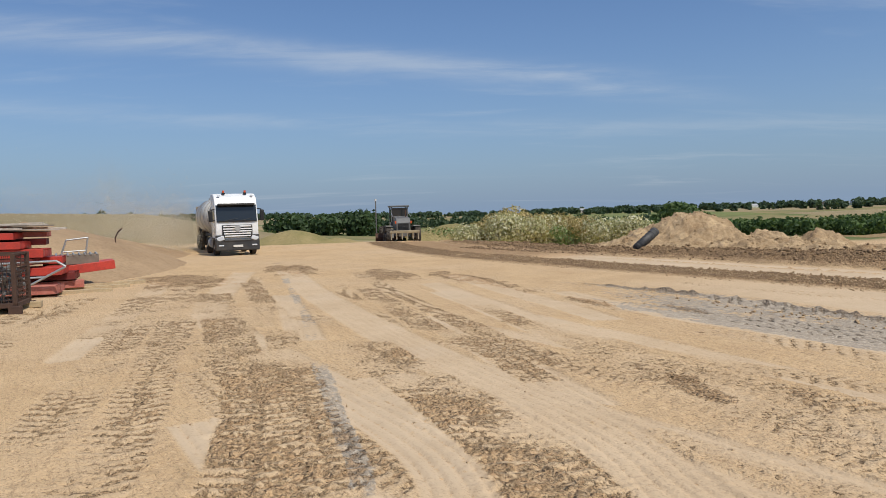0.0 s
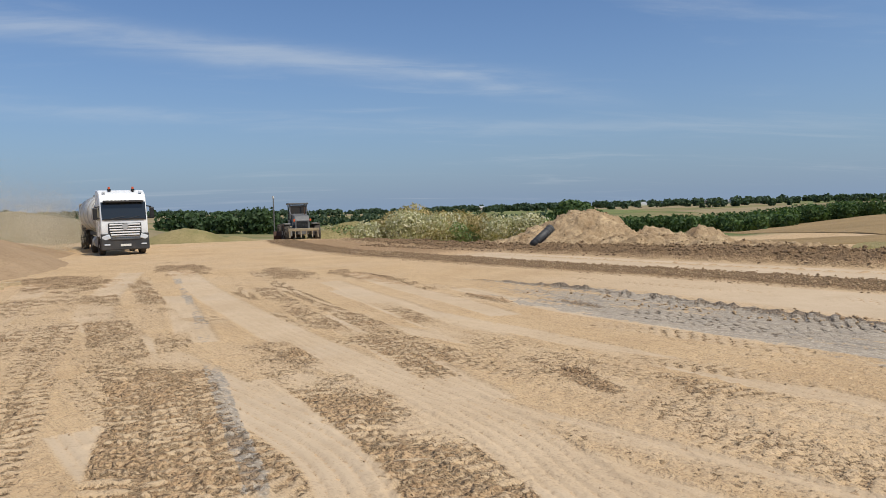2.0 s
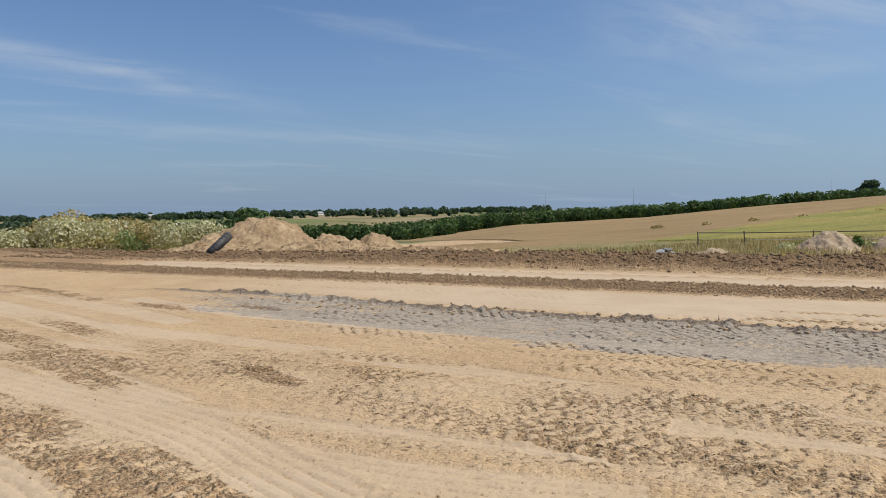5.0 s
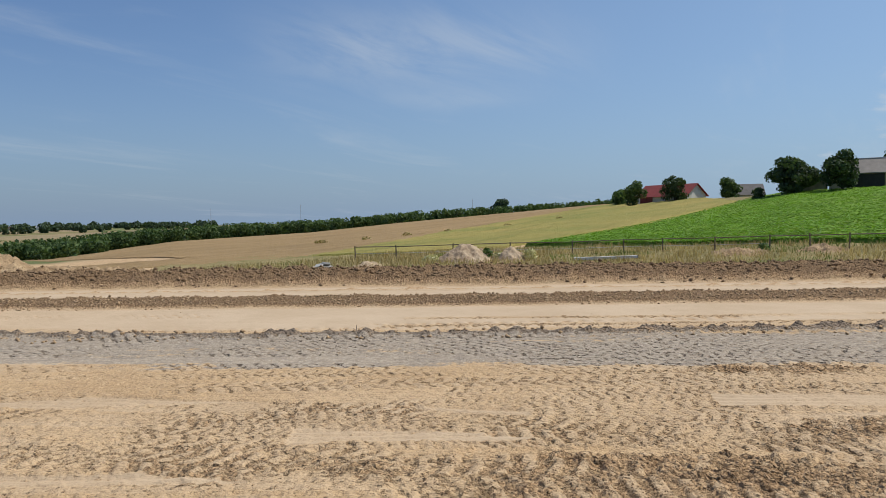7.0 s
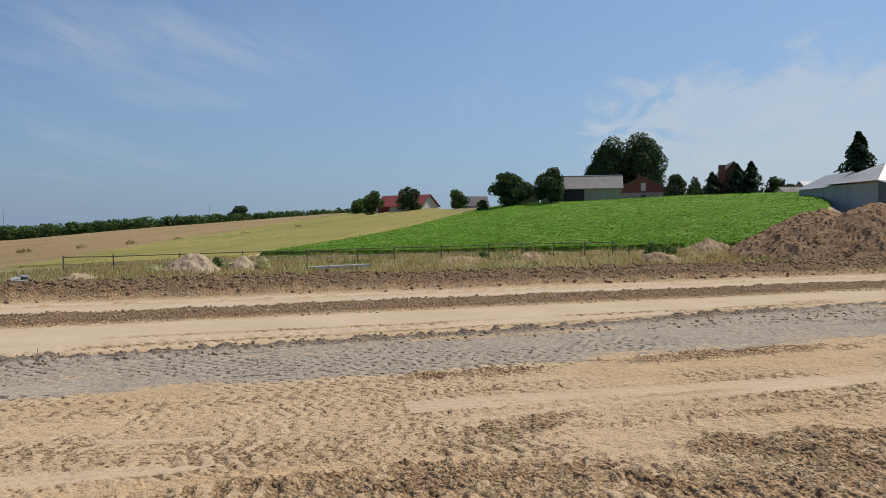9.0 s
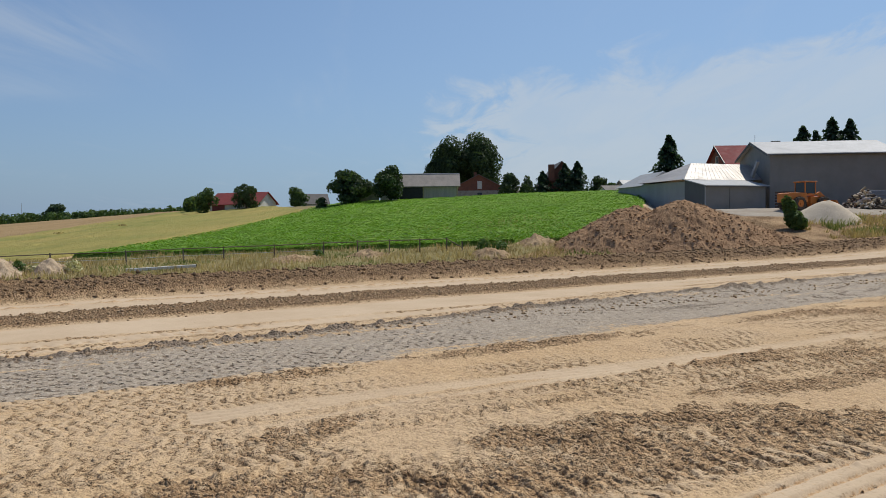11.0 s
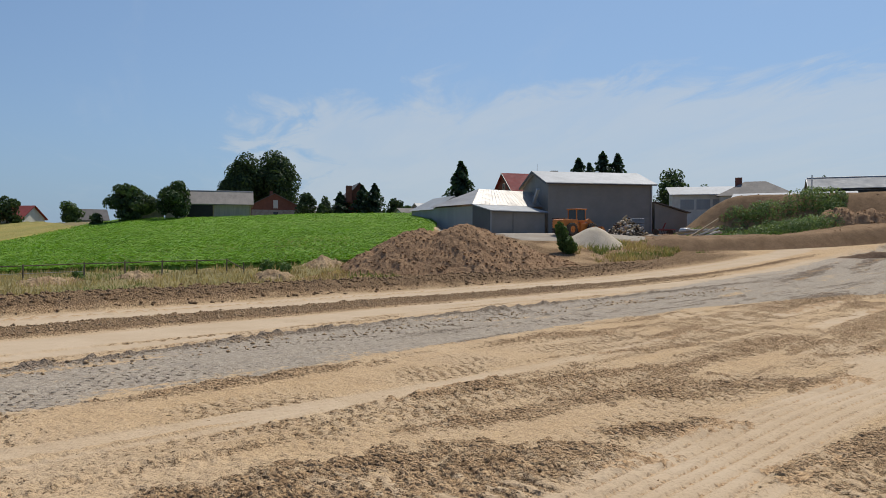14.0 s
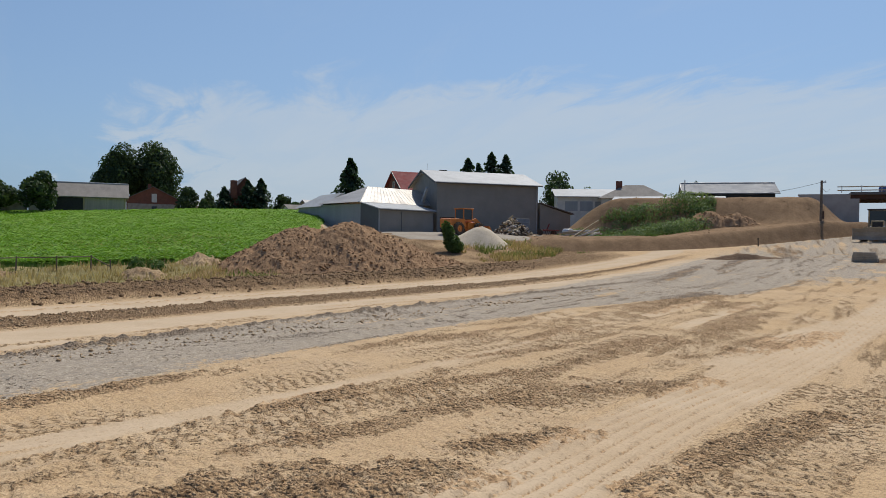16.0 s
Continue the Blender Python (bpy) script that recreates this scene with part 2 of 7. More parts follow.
def site_soil():
    """The driven ground: dry tan sand, grey crushed stone and moist brown loam, mixed by the ground's own soil layer,
    whose brown also paints shade into tread grooves.
    """
    m, ns, ls, b = nodes_of("site_soil", 0.95, 0, 0.10)
    at = ns.new("ShaderNodeAttribute")
    at.attribute_name = "soil"
    sep = ns.new("ShaderNodeSeparateColor")
    ls.new(at.outputs["Color"], sep.inputs[0])
    n1, n2 = tex_noise(ns, ls, 0.55, 6, 0.66), tex_noise(ns, ls, 7.0, 4, 0.62)
    n3, n4 = tex_noise(ns, ls, 27.0, 2.5, 0.55), tex_noise(ns, ls, 0.16, 4, 0.6)
    n5 = tex_noise(ns, ls, 60.0, 2, 0.5)
    drag = tex_noise(ns, ls, 1.0, 5, 0.62, (1.6, 17.0, 1), 59)
    # dry sand: broad tones, crumbs of darker soil, pale grit, painted speck shadows
    tan = mixed(ns, ls, ranged(ns, ls, n1, 0.38, 0.62), (0.609, 0.421, 0.235), (0.533, 0.359, 0.195))
    tan = mixed(ns, ls, ranged(ns, ls, n4, 0.44, 0.62, 0, 0.6), tan, (0.599, 0.430, 0.263))
    tan = mixed(ns, ls, ranged(ns, ls, drag, 0.58, 0.63, 0, 0.45), tan, (0.40, 0.27, 0.155))
    tan = mixed(ns, ls, ranged(ns, ls, n2, 0.60, 0.66, 0, 0.42), tan, (0.38, 0.255, 0.145))
    tan = mixed(ns, ls, ranged(ns, ls, n3, 0.58, 0.66, 0, 0.55), tan, (0.677, 0.499, 0.309))
    # low spots of the grain coloured dark as small shadows, below too
    tan = mixed(ns, ls, ranged(ns, ls, n3, 0.42, 0.36, 0, 0.60), tan, (0.28, 0.185, 0.105))
    tan = mixed(ns, ls, ranged(ns, ls, n5, 0.38, 0.32, 0, 0.55), tan, (0.22, 0.145, 0.085))
    pale = mixed(ns, ls, ranged(ns, ls, n1, 0.38, 0.62), (0.579, 0.443, 0.298), (0.521, 0.390, 0.255))
    pale = mixed(ns, ls, ranged(ns, ls, n3, 0.43, 0.36, 0, 0.32), pale, (0.42, 0.295, 0.18))
    grey = mixed(ns, ls, ranged(ns, ls, n2, 0.36, 0.64), (0.436, 0.358, 0.268), (0.332, 0.269, 0.197))
    grey = mixed(ns, ls, ranged(ns, ls, n3, 0.53, 0.62, 0, 0.65), grey, (0.558, 0.476, 0.373))
    grey = mixed(ns, ls, ranged(ns, ls, drag, 0.52, 0.60, 0, 0.6), grey, (0.235, 0.205, 0.172))
    dry = mixed(ns, ls, ranged(ns, ls, n2, 0.42, 0.60), (0.56, 0.372, 0.205), (0.44, 0.282, 0.150))
    moist = mixed(ns, ls, ranged(ns, ls, n2, 0.42, 0.60), (0.315, 0.198, 0.104), (0.215, 0.133, 0.070))
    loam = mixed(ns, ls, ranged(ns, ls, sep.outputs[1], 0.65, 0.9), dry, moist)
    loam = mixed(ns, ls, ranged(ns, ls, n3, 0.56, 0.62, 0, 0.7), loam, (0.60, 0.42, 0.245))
    # the loam's grain pits are darkened as small shadows
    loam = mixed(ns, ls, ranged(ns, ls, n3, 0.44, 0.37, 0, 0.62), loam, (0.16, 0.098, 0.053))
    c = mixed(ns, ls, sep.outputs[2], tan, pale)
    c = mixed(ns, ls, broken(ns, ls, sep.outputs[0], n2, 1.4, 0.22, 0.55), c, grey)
    # brown share: loose loam, and tread grooves painted dark as shade
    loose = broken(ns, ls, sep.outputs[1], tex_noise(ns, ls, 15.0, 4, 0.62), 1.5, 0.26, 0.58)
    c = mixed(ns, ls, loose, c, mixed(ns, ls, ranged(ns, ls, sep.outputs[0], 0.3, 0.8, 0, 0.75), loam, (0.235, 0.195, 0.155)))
    far = mixed(ns, ls, ranged(ns, ls, tex_noise(ns, ls, 0.012, 5, 0.65), 0.42, 0.58), (0.13, 0.155, 0.055), (0.27, 0.215, 0.105))
    c = mixed(ns, ls, at.outputs["Alpha"], c, far)
    ls.new(c, b.inputs["Base Color"])
    # crumbly clods in the loose soil
    vor = ns.new("ShaderNodeTexVoronoi")
    vor.inputs["Scale"].default_value = 17.0
    vco = ns.new("ShaderNodeTexCoord")
    ls.new(vco.outputs["Object"], vor.inputs["Vector"])
    clod = ns.new("ShaderNodeMath")
    clod.operation = "MULTIPLY"
    ls.new(ranged(ns, ls, vor.outputs["Distance"], 0.0, 0.8, 1.0, 0.0), clod.inputs[0])
    ls.new(loose, clod.inputs[1])
    bumped(ns, ls, b, n2, 0.8, 0.045)
    bumped(ns, ls, b, drag, 0.8, 0.04)
    bumped(ns, ls, b, clod.outputs[0], 1.0, 0.07)
    bumped(ns, ls, b, n3, 1.0, 0.020)
    bumped(ns, ls, b, n5, 0.7, 0.008)
    # rolled sand lies smoother
    for n in list(ns):
        if n.bl_idname == "ShaderNodeBump":
            ls.new(ranged(ns, ls, sep.outputs[2], 0.2, 0.9, n.inputs["Strength"].default_value, 0.2), n.inputs["Strength"])
    return m


SOIL = site_soil()
LOAM = earth("loam", (0.245, 0.160, 0.100), (0.140, 0.088, 0.056), 0.9, 0.8, 7.0)
CRUMB = earth("dry_crumb", (0.56, 0.395, 0.232), (0.39, 0.262, 0.15), 3.0, 0.4, 20.0)
CLOD = earth("clod", (0.33, 0.22, 0.128), (0.20, 0.128, 0.073), 2.0, 0.5, 14.0)
SAND = earth("heap_sand", (0.56, 0.405, 0.238), (0.31, 0.205, 0.112), 0.9, 1.0, 7.0)
GRADED = earth("graded_sand", (0.42, 0.29, 0.17), (0.32, 0.215, 0.125), 0.4, 0.35, 6.0)
BANKSOIL = earth("bank_soil", (0.325, 0.208, 0.115), (0.225, 0.139, 0.075), 0.9, 0.9, 6.0)
REDSOIL = earth("red_brown_soil", (0.44, 0.275, 0.152), (0.29, 0.175, 0.096), 1.2, 0.8, 9.0)
WHITESAND = earth("pale_sand", (0.64, 0.545, 0.41), (0.53, 0.44, 0.32), 0.9, 0.35, 8.0)
CHALK = earth("pale_clay", (0.56, 0.435, 0.295), (0.36, 0.255, 0.16), 1.6, 0.7, 8.0)
GREY_SHEET = plain("grey_sheet_wall", (0.245, 0.236, 0.212), (0.20, 0.192, 0.172), 0.6, 0.0, 0.5, 0.05, 0.4, 20)
DARK_SHEET = plain("dark_sheet_wall", (0.12, 0.125, 0.125), (0.10, 0.10, 0.10), 0.6, 0.0, 0.5, 0.05, 0.4, 20)
LIGHT_SHEET = plain("light_sheet_wall", (0.37, 0.38, 0.375), (0.28, 0.285, 0.28), 0.55, 0.0, 0.6, 0.05, 0.4, 20, (1, 1, 0.15))
ZINC = plain("zinc_roof", (0.46, 0.43, 0.39), (0.32, 0.29, 0.26), 0.52, 0.3, 0.35, 0.03, 0.5, 6, (2, 0.4, 1))
ROOF_LIGHT = plain("pale_roof_sheet", (0.40, 0.40, 0.39), (0.31, 0.31, 0.30), 0.55, 0.0, 0.4, 0.03, 0.5, 8)
ROOF_MID = plain("mid_grey_roof_sheet", (0.25, 0.255, 0.26), (0.19, 0.19, 0.195), 0.7, 0.0, 0.4, 0.03, 0.3, 8)
ROOF_GREY = plain("grey_fibre_roof", (0.27, 0.243, 0.21), (0.185, 0.165, 0.142), 0.85, 0, 0.7, 0.2, 0.3, 9, (1, 0.3, 1))
ROOF_DARK = plain("dark_roof", (0.17, 0.155, 0.145), (0.12, 0.11, 0.10), 0.8, 0, 0.8, 0.2, 0.3, 9)
ROOF_RED = plain("red_tile_roof", (0.27, 0.050, 0.045), (0.19, 0.040, 0.036), 0.85, 0, 0.8, 0.25, 0.4, 9)
PLASTER = plain("white_plaster", (0.70, 0.68, 0.62), (0.55, 0.53, 0.48), 0.9, 0, 0.6, 0.1, 0.3, 20)
BRICK = plain("red_brick_wall", (0.235, 0.098, 0.066), (0.165, 0.072, 0.050), 0.9, 0, 1.2, 0.3, 0.3, 14)
STONE = plain("field_stone_wall", (0.40, 0.36, 0.30), (0.24, 0.20, 0.165), 0.9, 0, 1.6, 0.5, 0.3, 6)
OLD_WOOD = plain("weathered_boards", (0.54, 0.475, 0.40), (0.38, 0.33, 0.27), 0.9, 0, 1.2, 0.3, 0.2, 16, (6, 6, 0.3))
FENCE_WOOD = plain("fence_wood", (0.20, 0.16, 0.12), (0.12, 0.095, 0.07), 0.9, 0, 3, 0.3, 0.2, 20)
PALE_WOOD = plain("pale_wood", (0.50, 0.39, 0.24), (0.36, 0.27, 0.16), 0.8, 0, 3, 0.2, 0.3, 18, (1, 6, 6))
GREY_PLY = plain("grey_plywood", (0.24, 0.20, 0.155), (0.15, 0.125, 0.10), 0.85, 0, 2.5, 0.2, 0.3, 20)
RED_STEEL = plain("red_painted_steel", (0.56, 0.055, 0.032), (0.33, 0.040, 0.028), 0.5, 0, 2.0, 0.08, 0.5, 25, None, 0.6)
FADED_RED = plain("faded_red_steel", (0.52, 0.20, 0.15), (0.40, 0.10, 0.07), 0.7, 0, 2.5, 0.08, 0.4, 25)
DARK_RED = plain("dark_red_steel", (0.20, 0.028, 0.022), (0.12, 0.022, 0.018), 0.6, 0, 2.0, 0.08, 0.4, 25)
GALV = plain("galvanised_steel", (0.52, 0.52, 0.51), (0.38, 0.38, 0.375), 0.45, 0.7, 5, 0.03, 0.5, 40)
RUST = plain("rusty_steel", (0.105, 0.060, 0.042), (0.065, 0.042, 0.034), 0.85, 0.2, 5, 0.2, 0.3, 40)
SCRAP = plain("grey_clamps", (0.22, 0.21, 0.20), (0.09, 0.085, 0.08), 0.6, 0.5, 9, 0.1, 0.4, 40)
WHITE_PAINT = plain("white_cab_paint", (0.80, 0.80, 0.785), (0.66, 0.64, 0.60), 0.28, 0, 1.2, 0.0, 0.5, 30, None, 0.35)
DUST_WHITE = plain("dusty_white_tank", (0.66, 0.64, 0.58), (0.50, 0.46, 0.39), 0.45, 0, 0.9, 0.0, 0.4, 20)
DARK_PLASTIC = plain("dark_plastic", (0.035, 0.036, 0.038), (0.075, 0.068, 0.06), 0.55, 0, 2, 0.05, 0.4, 30)
BLACK = plain("black_trim", (0.014, 0.014, 0.015), (0.03, 0.028, 0.025), 0.5, 0, 3, 0.0, 0.4, 30)
TYRE = plain("dusty_tyre", (0.060, 0.052, 0.044), (0.115, 0.092, 0.068), 0.9, 0, 4, 0.2, 0.2, 30)
GLASS_DARK, _gn, _gl, _gb = nodes_of("cab_glass", 0.06, 0, 0.6)
_gb.inputs["Base Color"].default_value = (0.018, 0.022, 0.026, 1)
LAMP_GLASS, _gn, _gl, _gb = nodes_of("lamp_glass", 0.12, 0, 0.6)
_gb.inputs["Base Color"].default_value = (0.62, 0.64, 0.66, 1)
AMBER, _gn, _gl, _gb = nodes_of("amber_beacon", 0.25, 0, 0.5)
_gb.inputs["Base Color"].default_value = (0.62, 0.10, 0.03, 1)
DARK_CONCRETE = plain("dusty_concrete", (0.34, 0.30, 0.245), (0.22, 0.19, 0.15), 0.85, 0, 1.2, 0.15, 0.3, 14)
MACHINE_GREY = plain("grey_machine_paint", (0.16, 0.157, 0.15), (0.11, 0.105, 0.097), 0.5, 0, 1.6, 0.05, 0.4, 25)
MACHINE_LIGHT = plain("light_machine_paint", (0.33, 0.31, 0.275), (0.23, 0.205, 0.17), 0.6, 0, 1.6, 0.05, 0.4, 25)
DUST_YELLOW = plain("dusty_yellow_paint", (0.36, 0.285, 0.17), (0.24, 0.19, 0.13), 0.65, 0, 1.6, 0.05, 0.4, 25)
ORANGE = plain("orange_machine_paint", (0.62, 0.205, 0.035), (0.42, 0.13, 0.03), 0.5, 0, 1.5, 0.05, 0.4, 25)
CONCRETE = plain("concrete", (0.42, 0.41, 0.385), (0.31, 0.30, 0.28), 0.85, 0, 0.8, 0.15, 0.3, 14)
BEIGE_BODY = plain("dusty_beige_body", (0.44, 0.35, 0.24), (0.33, 0.26, 0.175), 0.8, 0, 1, 0.05, 0.3, 20)
BLUE = plain("blue_tarp", (0.06, 0.12, 0.36), (0.05, 0.09, 0.26), 0.7, 0, 2)
PIPE_BLACK = plain("black_pipe", (0.042, 0.042, 0.044), (0.10, 0.092, 0.08), 0.5, 0, 2.5, 0.03, 0.4, 20)
BARK = plain("bark", (0.12, 0.095, 0.07), (0.07, 0.055, 0.042), 0.95, 0, 4, 0.5, 0.2, 12)
LEAF_DARK = leafy("dark_leaves", [(0.036, 0.062, 0.026), (0.060, 0.100, 0.039), (0.096, 0.145, 0.058)])
LEAF_MID = leafy("mid_leaves", [(0.043, 0.082, 0.029), (0.081, 0.139, 0.043), (0.143, 0.205, 0.071)])
LEAF_CONIFER = leafy("conifer_needles", [(0.026, 0.052, 0.030), (0.046, 0.088, 0.048), (0.080, 0.128, 0.068)])
LEAF_BLOSSOM = leafy("pale_flowering_scrub", [(0.33, 0.33, 0.15), (0.50, 0.48, 0.26), (0.66, 0.62, 0.42), (0.78, 0.75, 0.60)])
LEAF_WEED = leafy("bank_weeds", [(0.13, 0.20, 0.075), (0.20, 0.285, 0.105), (0.31, 0.37, 0.17)])
LEAF_DRY = leafy("dry_scrub", [(0.34, 0.30, 0.12), (0.50, 0.40, 0.19), (0.62, 0.49, 0.27)])
LEAF_FRESH = leafy("fresh_scrub", [(0.058, 0.112, 0.029), (0.104, 0.184, 0.045), (0.184, 0.264, 0.080)])
LEAF_FAR = leafy("far_leaves", [(0.044, 0.076, 0.044), (0.071, 0.112, 0.061), (0.109, 0.153, 0.082)])
HANGING_DUST = leafy("hanging_dust", [(0.66, 0.57, 0.46), (0.72, 0.64, 0.53), (0.78, 0.70, 0.60)])
GRASS_DRY = leafy("dry_grass", [(0.36, 0.275, 0.13), (0.50, 0.39, 0.20), (0.62, 0.50, 0.29)])
GRASS_GREEN = leafy("green_grass", [(0.13, 0.18, 0.05), (0.22, 0.26, 0.085), (0.36, 0.35, 0.15)])
CROP_BLADE = leafy("crop_leaves", [(0.115, 0.235, 0.024), (0.16, 0.32, 0.034), (0.23, 0.41, 0.054)])


def field_mat(name, a, b, dark, row_turn, row_gap, patch=0.05):
    """A standing crop: broad patches, drill rows and fine tufts."""
    m, ns, ls, bs = nodes_of(name, 0.9, 0, 0.15)
    c = mixed(ns, ls, ranged(ns, ls, tex_noise(ns, ls, patch, 6, 0.62), 0.36, 0.64), a, b)
    rows = tex_noise(ns, ls, 1.0 / row_gap, 3, 0.6, (1, 0.03, 1), row_turn)
    c = mixed(ns, ls, ranged(ns, ls, rows, 0.5, 0.72, 0, 0.5), c, dark)
    tuft = tex_noise(ns, ls, 2.6, 5, 0.75)
    c = mixed(ns, ls, ranged(ns, ls, tuft, 0.5, 0.72, 0, 0.55), c, dark)
    ls.new(c, bs.inputs["Base Color"])
    bumped(ns, ls, bs, tuft, 0.8, 0.3)
    return m


WHEAT = field_mat("ripening_grain", (0.40, 0.315, 0.100), (0.27, 0.262, 0.072), (0.155, 0.165, 0.045), 83, 2.6)
BROWN_FIELD = field_mat("dry_brown_meadow", (0.40, 0.270, 0.130), (0.33, 0.225, 0.108), (0.225, 0.152, 0.074), 80, 3.0)
GREEN_CROP = field_mat("green_crop", (0.160, 0.285, 0.032), (0.205, 0.315, 0.050), (0.090, 0.180, 0.022), -14, 1.1, 0.09)
FAR_FIELD = field_mat("far_stubble", (0.34, 0.262, 0.145), (0.27, 0.215, 0.118), (0.20, 0.165, 0.088), 40, 8.0, 0.02)
FAR_GREEN = field_mat("far_meadow", (0.16, 0.19, 0.065), (0.21, 0.21, 0.08), (0.10, 0.125, 0.05), 40, 8.0, 0.02)
MEADOW = field_mat("verge_meadow", (0.38, 0.295, 0.14), (0.25, 0.22, 0.085), (0.175, 0.155, 0.065), 0, 3.0, 0.25)
YARD = earth("yard_gravel", (0.42, 0.365, 0.29), (0.33, 0.275, 0.21), 0.4, 0.4, 6.0)


# ---- building helpers ----
def thing(name, x, y, z, rz=0.0, label="", category="", group="", kind=""):
    """An Empty at a thing's base."""
    ob = new(name)
    ob.empty_display_size = 0.3
    ob.matrix_world = pose(x, y, z, 0, 0, rz)
    return tagged(ob, label, category, group, kind)


def part(name, bm, material, parent=None, label="", smooth=False):
    """Links a bmesh as one mesh object under a thing or a part, in the parent's own coordinates."""
    me = bpy.data.meshes.new(name)
    if isinstance(bm, bmesh.types.BMesh):
        bmesh.ops.recalc_face_normals(bm, faces=bm.faces[:])
        bm.to_mesh(me)
        bm.free()
    else:
        me.from_pydata(*bm)
    me.materials.append(material)
    if smooth:
        me.polygons.foreach_set("use_smooth", [True] * len(me.polygons))
    ob = new(name, me)
    if parent:
        ob.parent = parent
    return tagged(ob, label)


def boxes(*specs, bevel=0.0):
    """A bmesh of boxes, each (centre, size) or (centre, size, turns in degrees)."""
    bm = bmesh.new()
    for s in specs:
        r = s[2] if len(s) > 2 else (0, 0, 0)
        bmesh.ops.create_cube(bm, size=1, matrix=pose(*s[0], *r) @ Matrix.Diagonal((*s[1], 1)))
    if bevel:
        bmesh.ops.bevel(bm, geom=bm.edges[:], offset=bevel, segments=2, affect="EDGES", profile=0.5)
    return bm


def tube(bm, p, q, r, r2=None, seg=8):
    p, q = Vector(p), Vector(q)
    m = Matrix.Translation((p + q) / 2) @ (q - p).to_track_quat("Z", "Y").to_matrix().to_4x4()
    bmesh.ops.create_cone(bm, cap_ends=True, segments=seg, radius1=r, radius2=r if r2 is None else r2, depth=(q - p).length, matrix=m)
    return bm


def tubes(*specs, seg=8):
    bm = bmesh.new()
    for s in specs:
        tube(bm, *s, seg=seg)
    return bm


def prism(profile, depth, axis="y", start=0.0):
    """A polygon (a, b) drawn out along an axis; a, b are the other two axes in order."""
    bm = bmesh.new()
    put = {"y": lambda a, b, d: (a, d, b), "x": lambda a, b, d: (d, a, b), "z": lambda a, b, d: (a, b, d)}[axis]
    lo = [bm.verts.new(put(a, b, start)) for a, b in profile]
    hi = [bm.verts.new(put(a, b, start + depth)) for a, b in profile]
    bm.faces.new(lo), bm.faces.new(hi[::-1])
    n = len(profile)
    for i in range(n):
        bm.faces.new((lo[i], lo[(i + 1) % n], hi[(i + 1) % n], hi[i]))
    return bm


def join(*bms):
    out = bmesh.new()
    for b in bms:
        me = bpy.data.meshes.new("join")
        b.to_mesh(me)
        b.free()
        out.from_mesh(me)
        bpy.data.meshes.remove(me)
    return out


def wheel_parts(parent, x, y, z, r, w, rim_mat, lugs=0, axis="x"):
    """A wheel on a cross axis, with tyre and rim."""
    hub = new("wheel")
    hub.parent = parent
    hub.matrix_basis = pose(x, y, z)
    seg = 28
    prof = [(0.56 * r, -0.42 * w), (0.9 * r, -0.5 * w), (r, -0.36 * w), (r, 0.36 * w), (0.9 * r, 0.5 * w), (0.56 * r, 0.42 * w)]
    vs, fs = [], []
    for i in range(seg):
        a = 2 * math.pi * i / seg
        vs += [(d, q * math.cos(a), q * math.sin(a)) for q, d in prof]
    n = len(prof)
    for i in range(seg):
        j = (i + 1) % seg
        fs += [(i * n + k, i * n + k + 1, j * n + k + 1, j * n + k) for k in range(n - 1)]
    if lugs:
        for i in range(lugs):
            for s in (-1, 1):
                a = 2 * math.pi * (i + 0.25 * s) / lugs
                m = Matrix.Rotation(a, 4, "X") @ pose(s * 0.22 * w, 0, r * 1.0, 0, 0, 25 * s)
                b0 = len(vs)
                vs += [tuple(m @ Vector((cx * 0.24 * w, cy * 0.03, cz * 0.035))) for cx in (-1, 1) for cy in (-1, 1) for cz in (-1, 1)]
                fs += [tuple(b0 + k for k in f) for f in ((0, 1, 3, 2), (4, 6, 7, 5), (0, 4, 5, 1), (2, 3, 7, 6), (1, 5, 7, 3), (0, 2, 6, 4))]
    part("tyre", (vs, [], fs), TYRE, hub)
    part("rim", join(tubes(((-0.3 * w, 0, 0), (0.3 * w, 0, 0), 0.58 * r), seg=20), tubes(((-0.44 * w, 0, 0), (0.44 * w, 0, 0), 0.2 * r), seg=12)), rim_mat, hub)
    return hub


def leaf_mesh(pts, nrm, size, rng, droop=0.0, ratio=1.0, flat=0.6):
    """Small bent leaf clumps, two triangles each, at points."""
    n = len(pts)
    d1 = rng.normal(size=(n, 3))
    d1 = d1 - nrm * (d1 * nrm).sum(1, keepdims=True) * flat
    d1[:, 2] -= droop
    d1 /= np.linalg.norm(d1, axis=1, keepdims=True)
    d2 = np.cross(d1, nrm + rng.normal(size=(n, 3)) * (1.1 - flat))
    d2 /= np.linalg.norm(d2, axis=1, keepdims=True) + 1e-9
    s = (size * (0.55 + 0.9 * rng.random(n)))[:, None]
    fold = nrm * s * 0.25
    v = np.stack([pts - d1 * s, pts + d2 * s * 0.6 * ratio + fold, pts + d1 * s, pts - d2 * s * 0.6 * ratio + fold], 1)
    i = np.arange(n)[:, None] * 4
    return v.reshape(-1, 3), np.concatenate([i + [0, 1, 2], i + [0, 2, 3]])


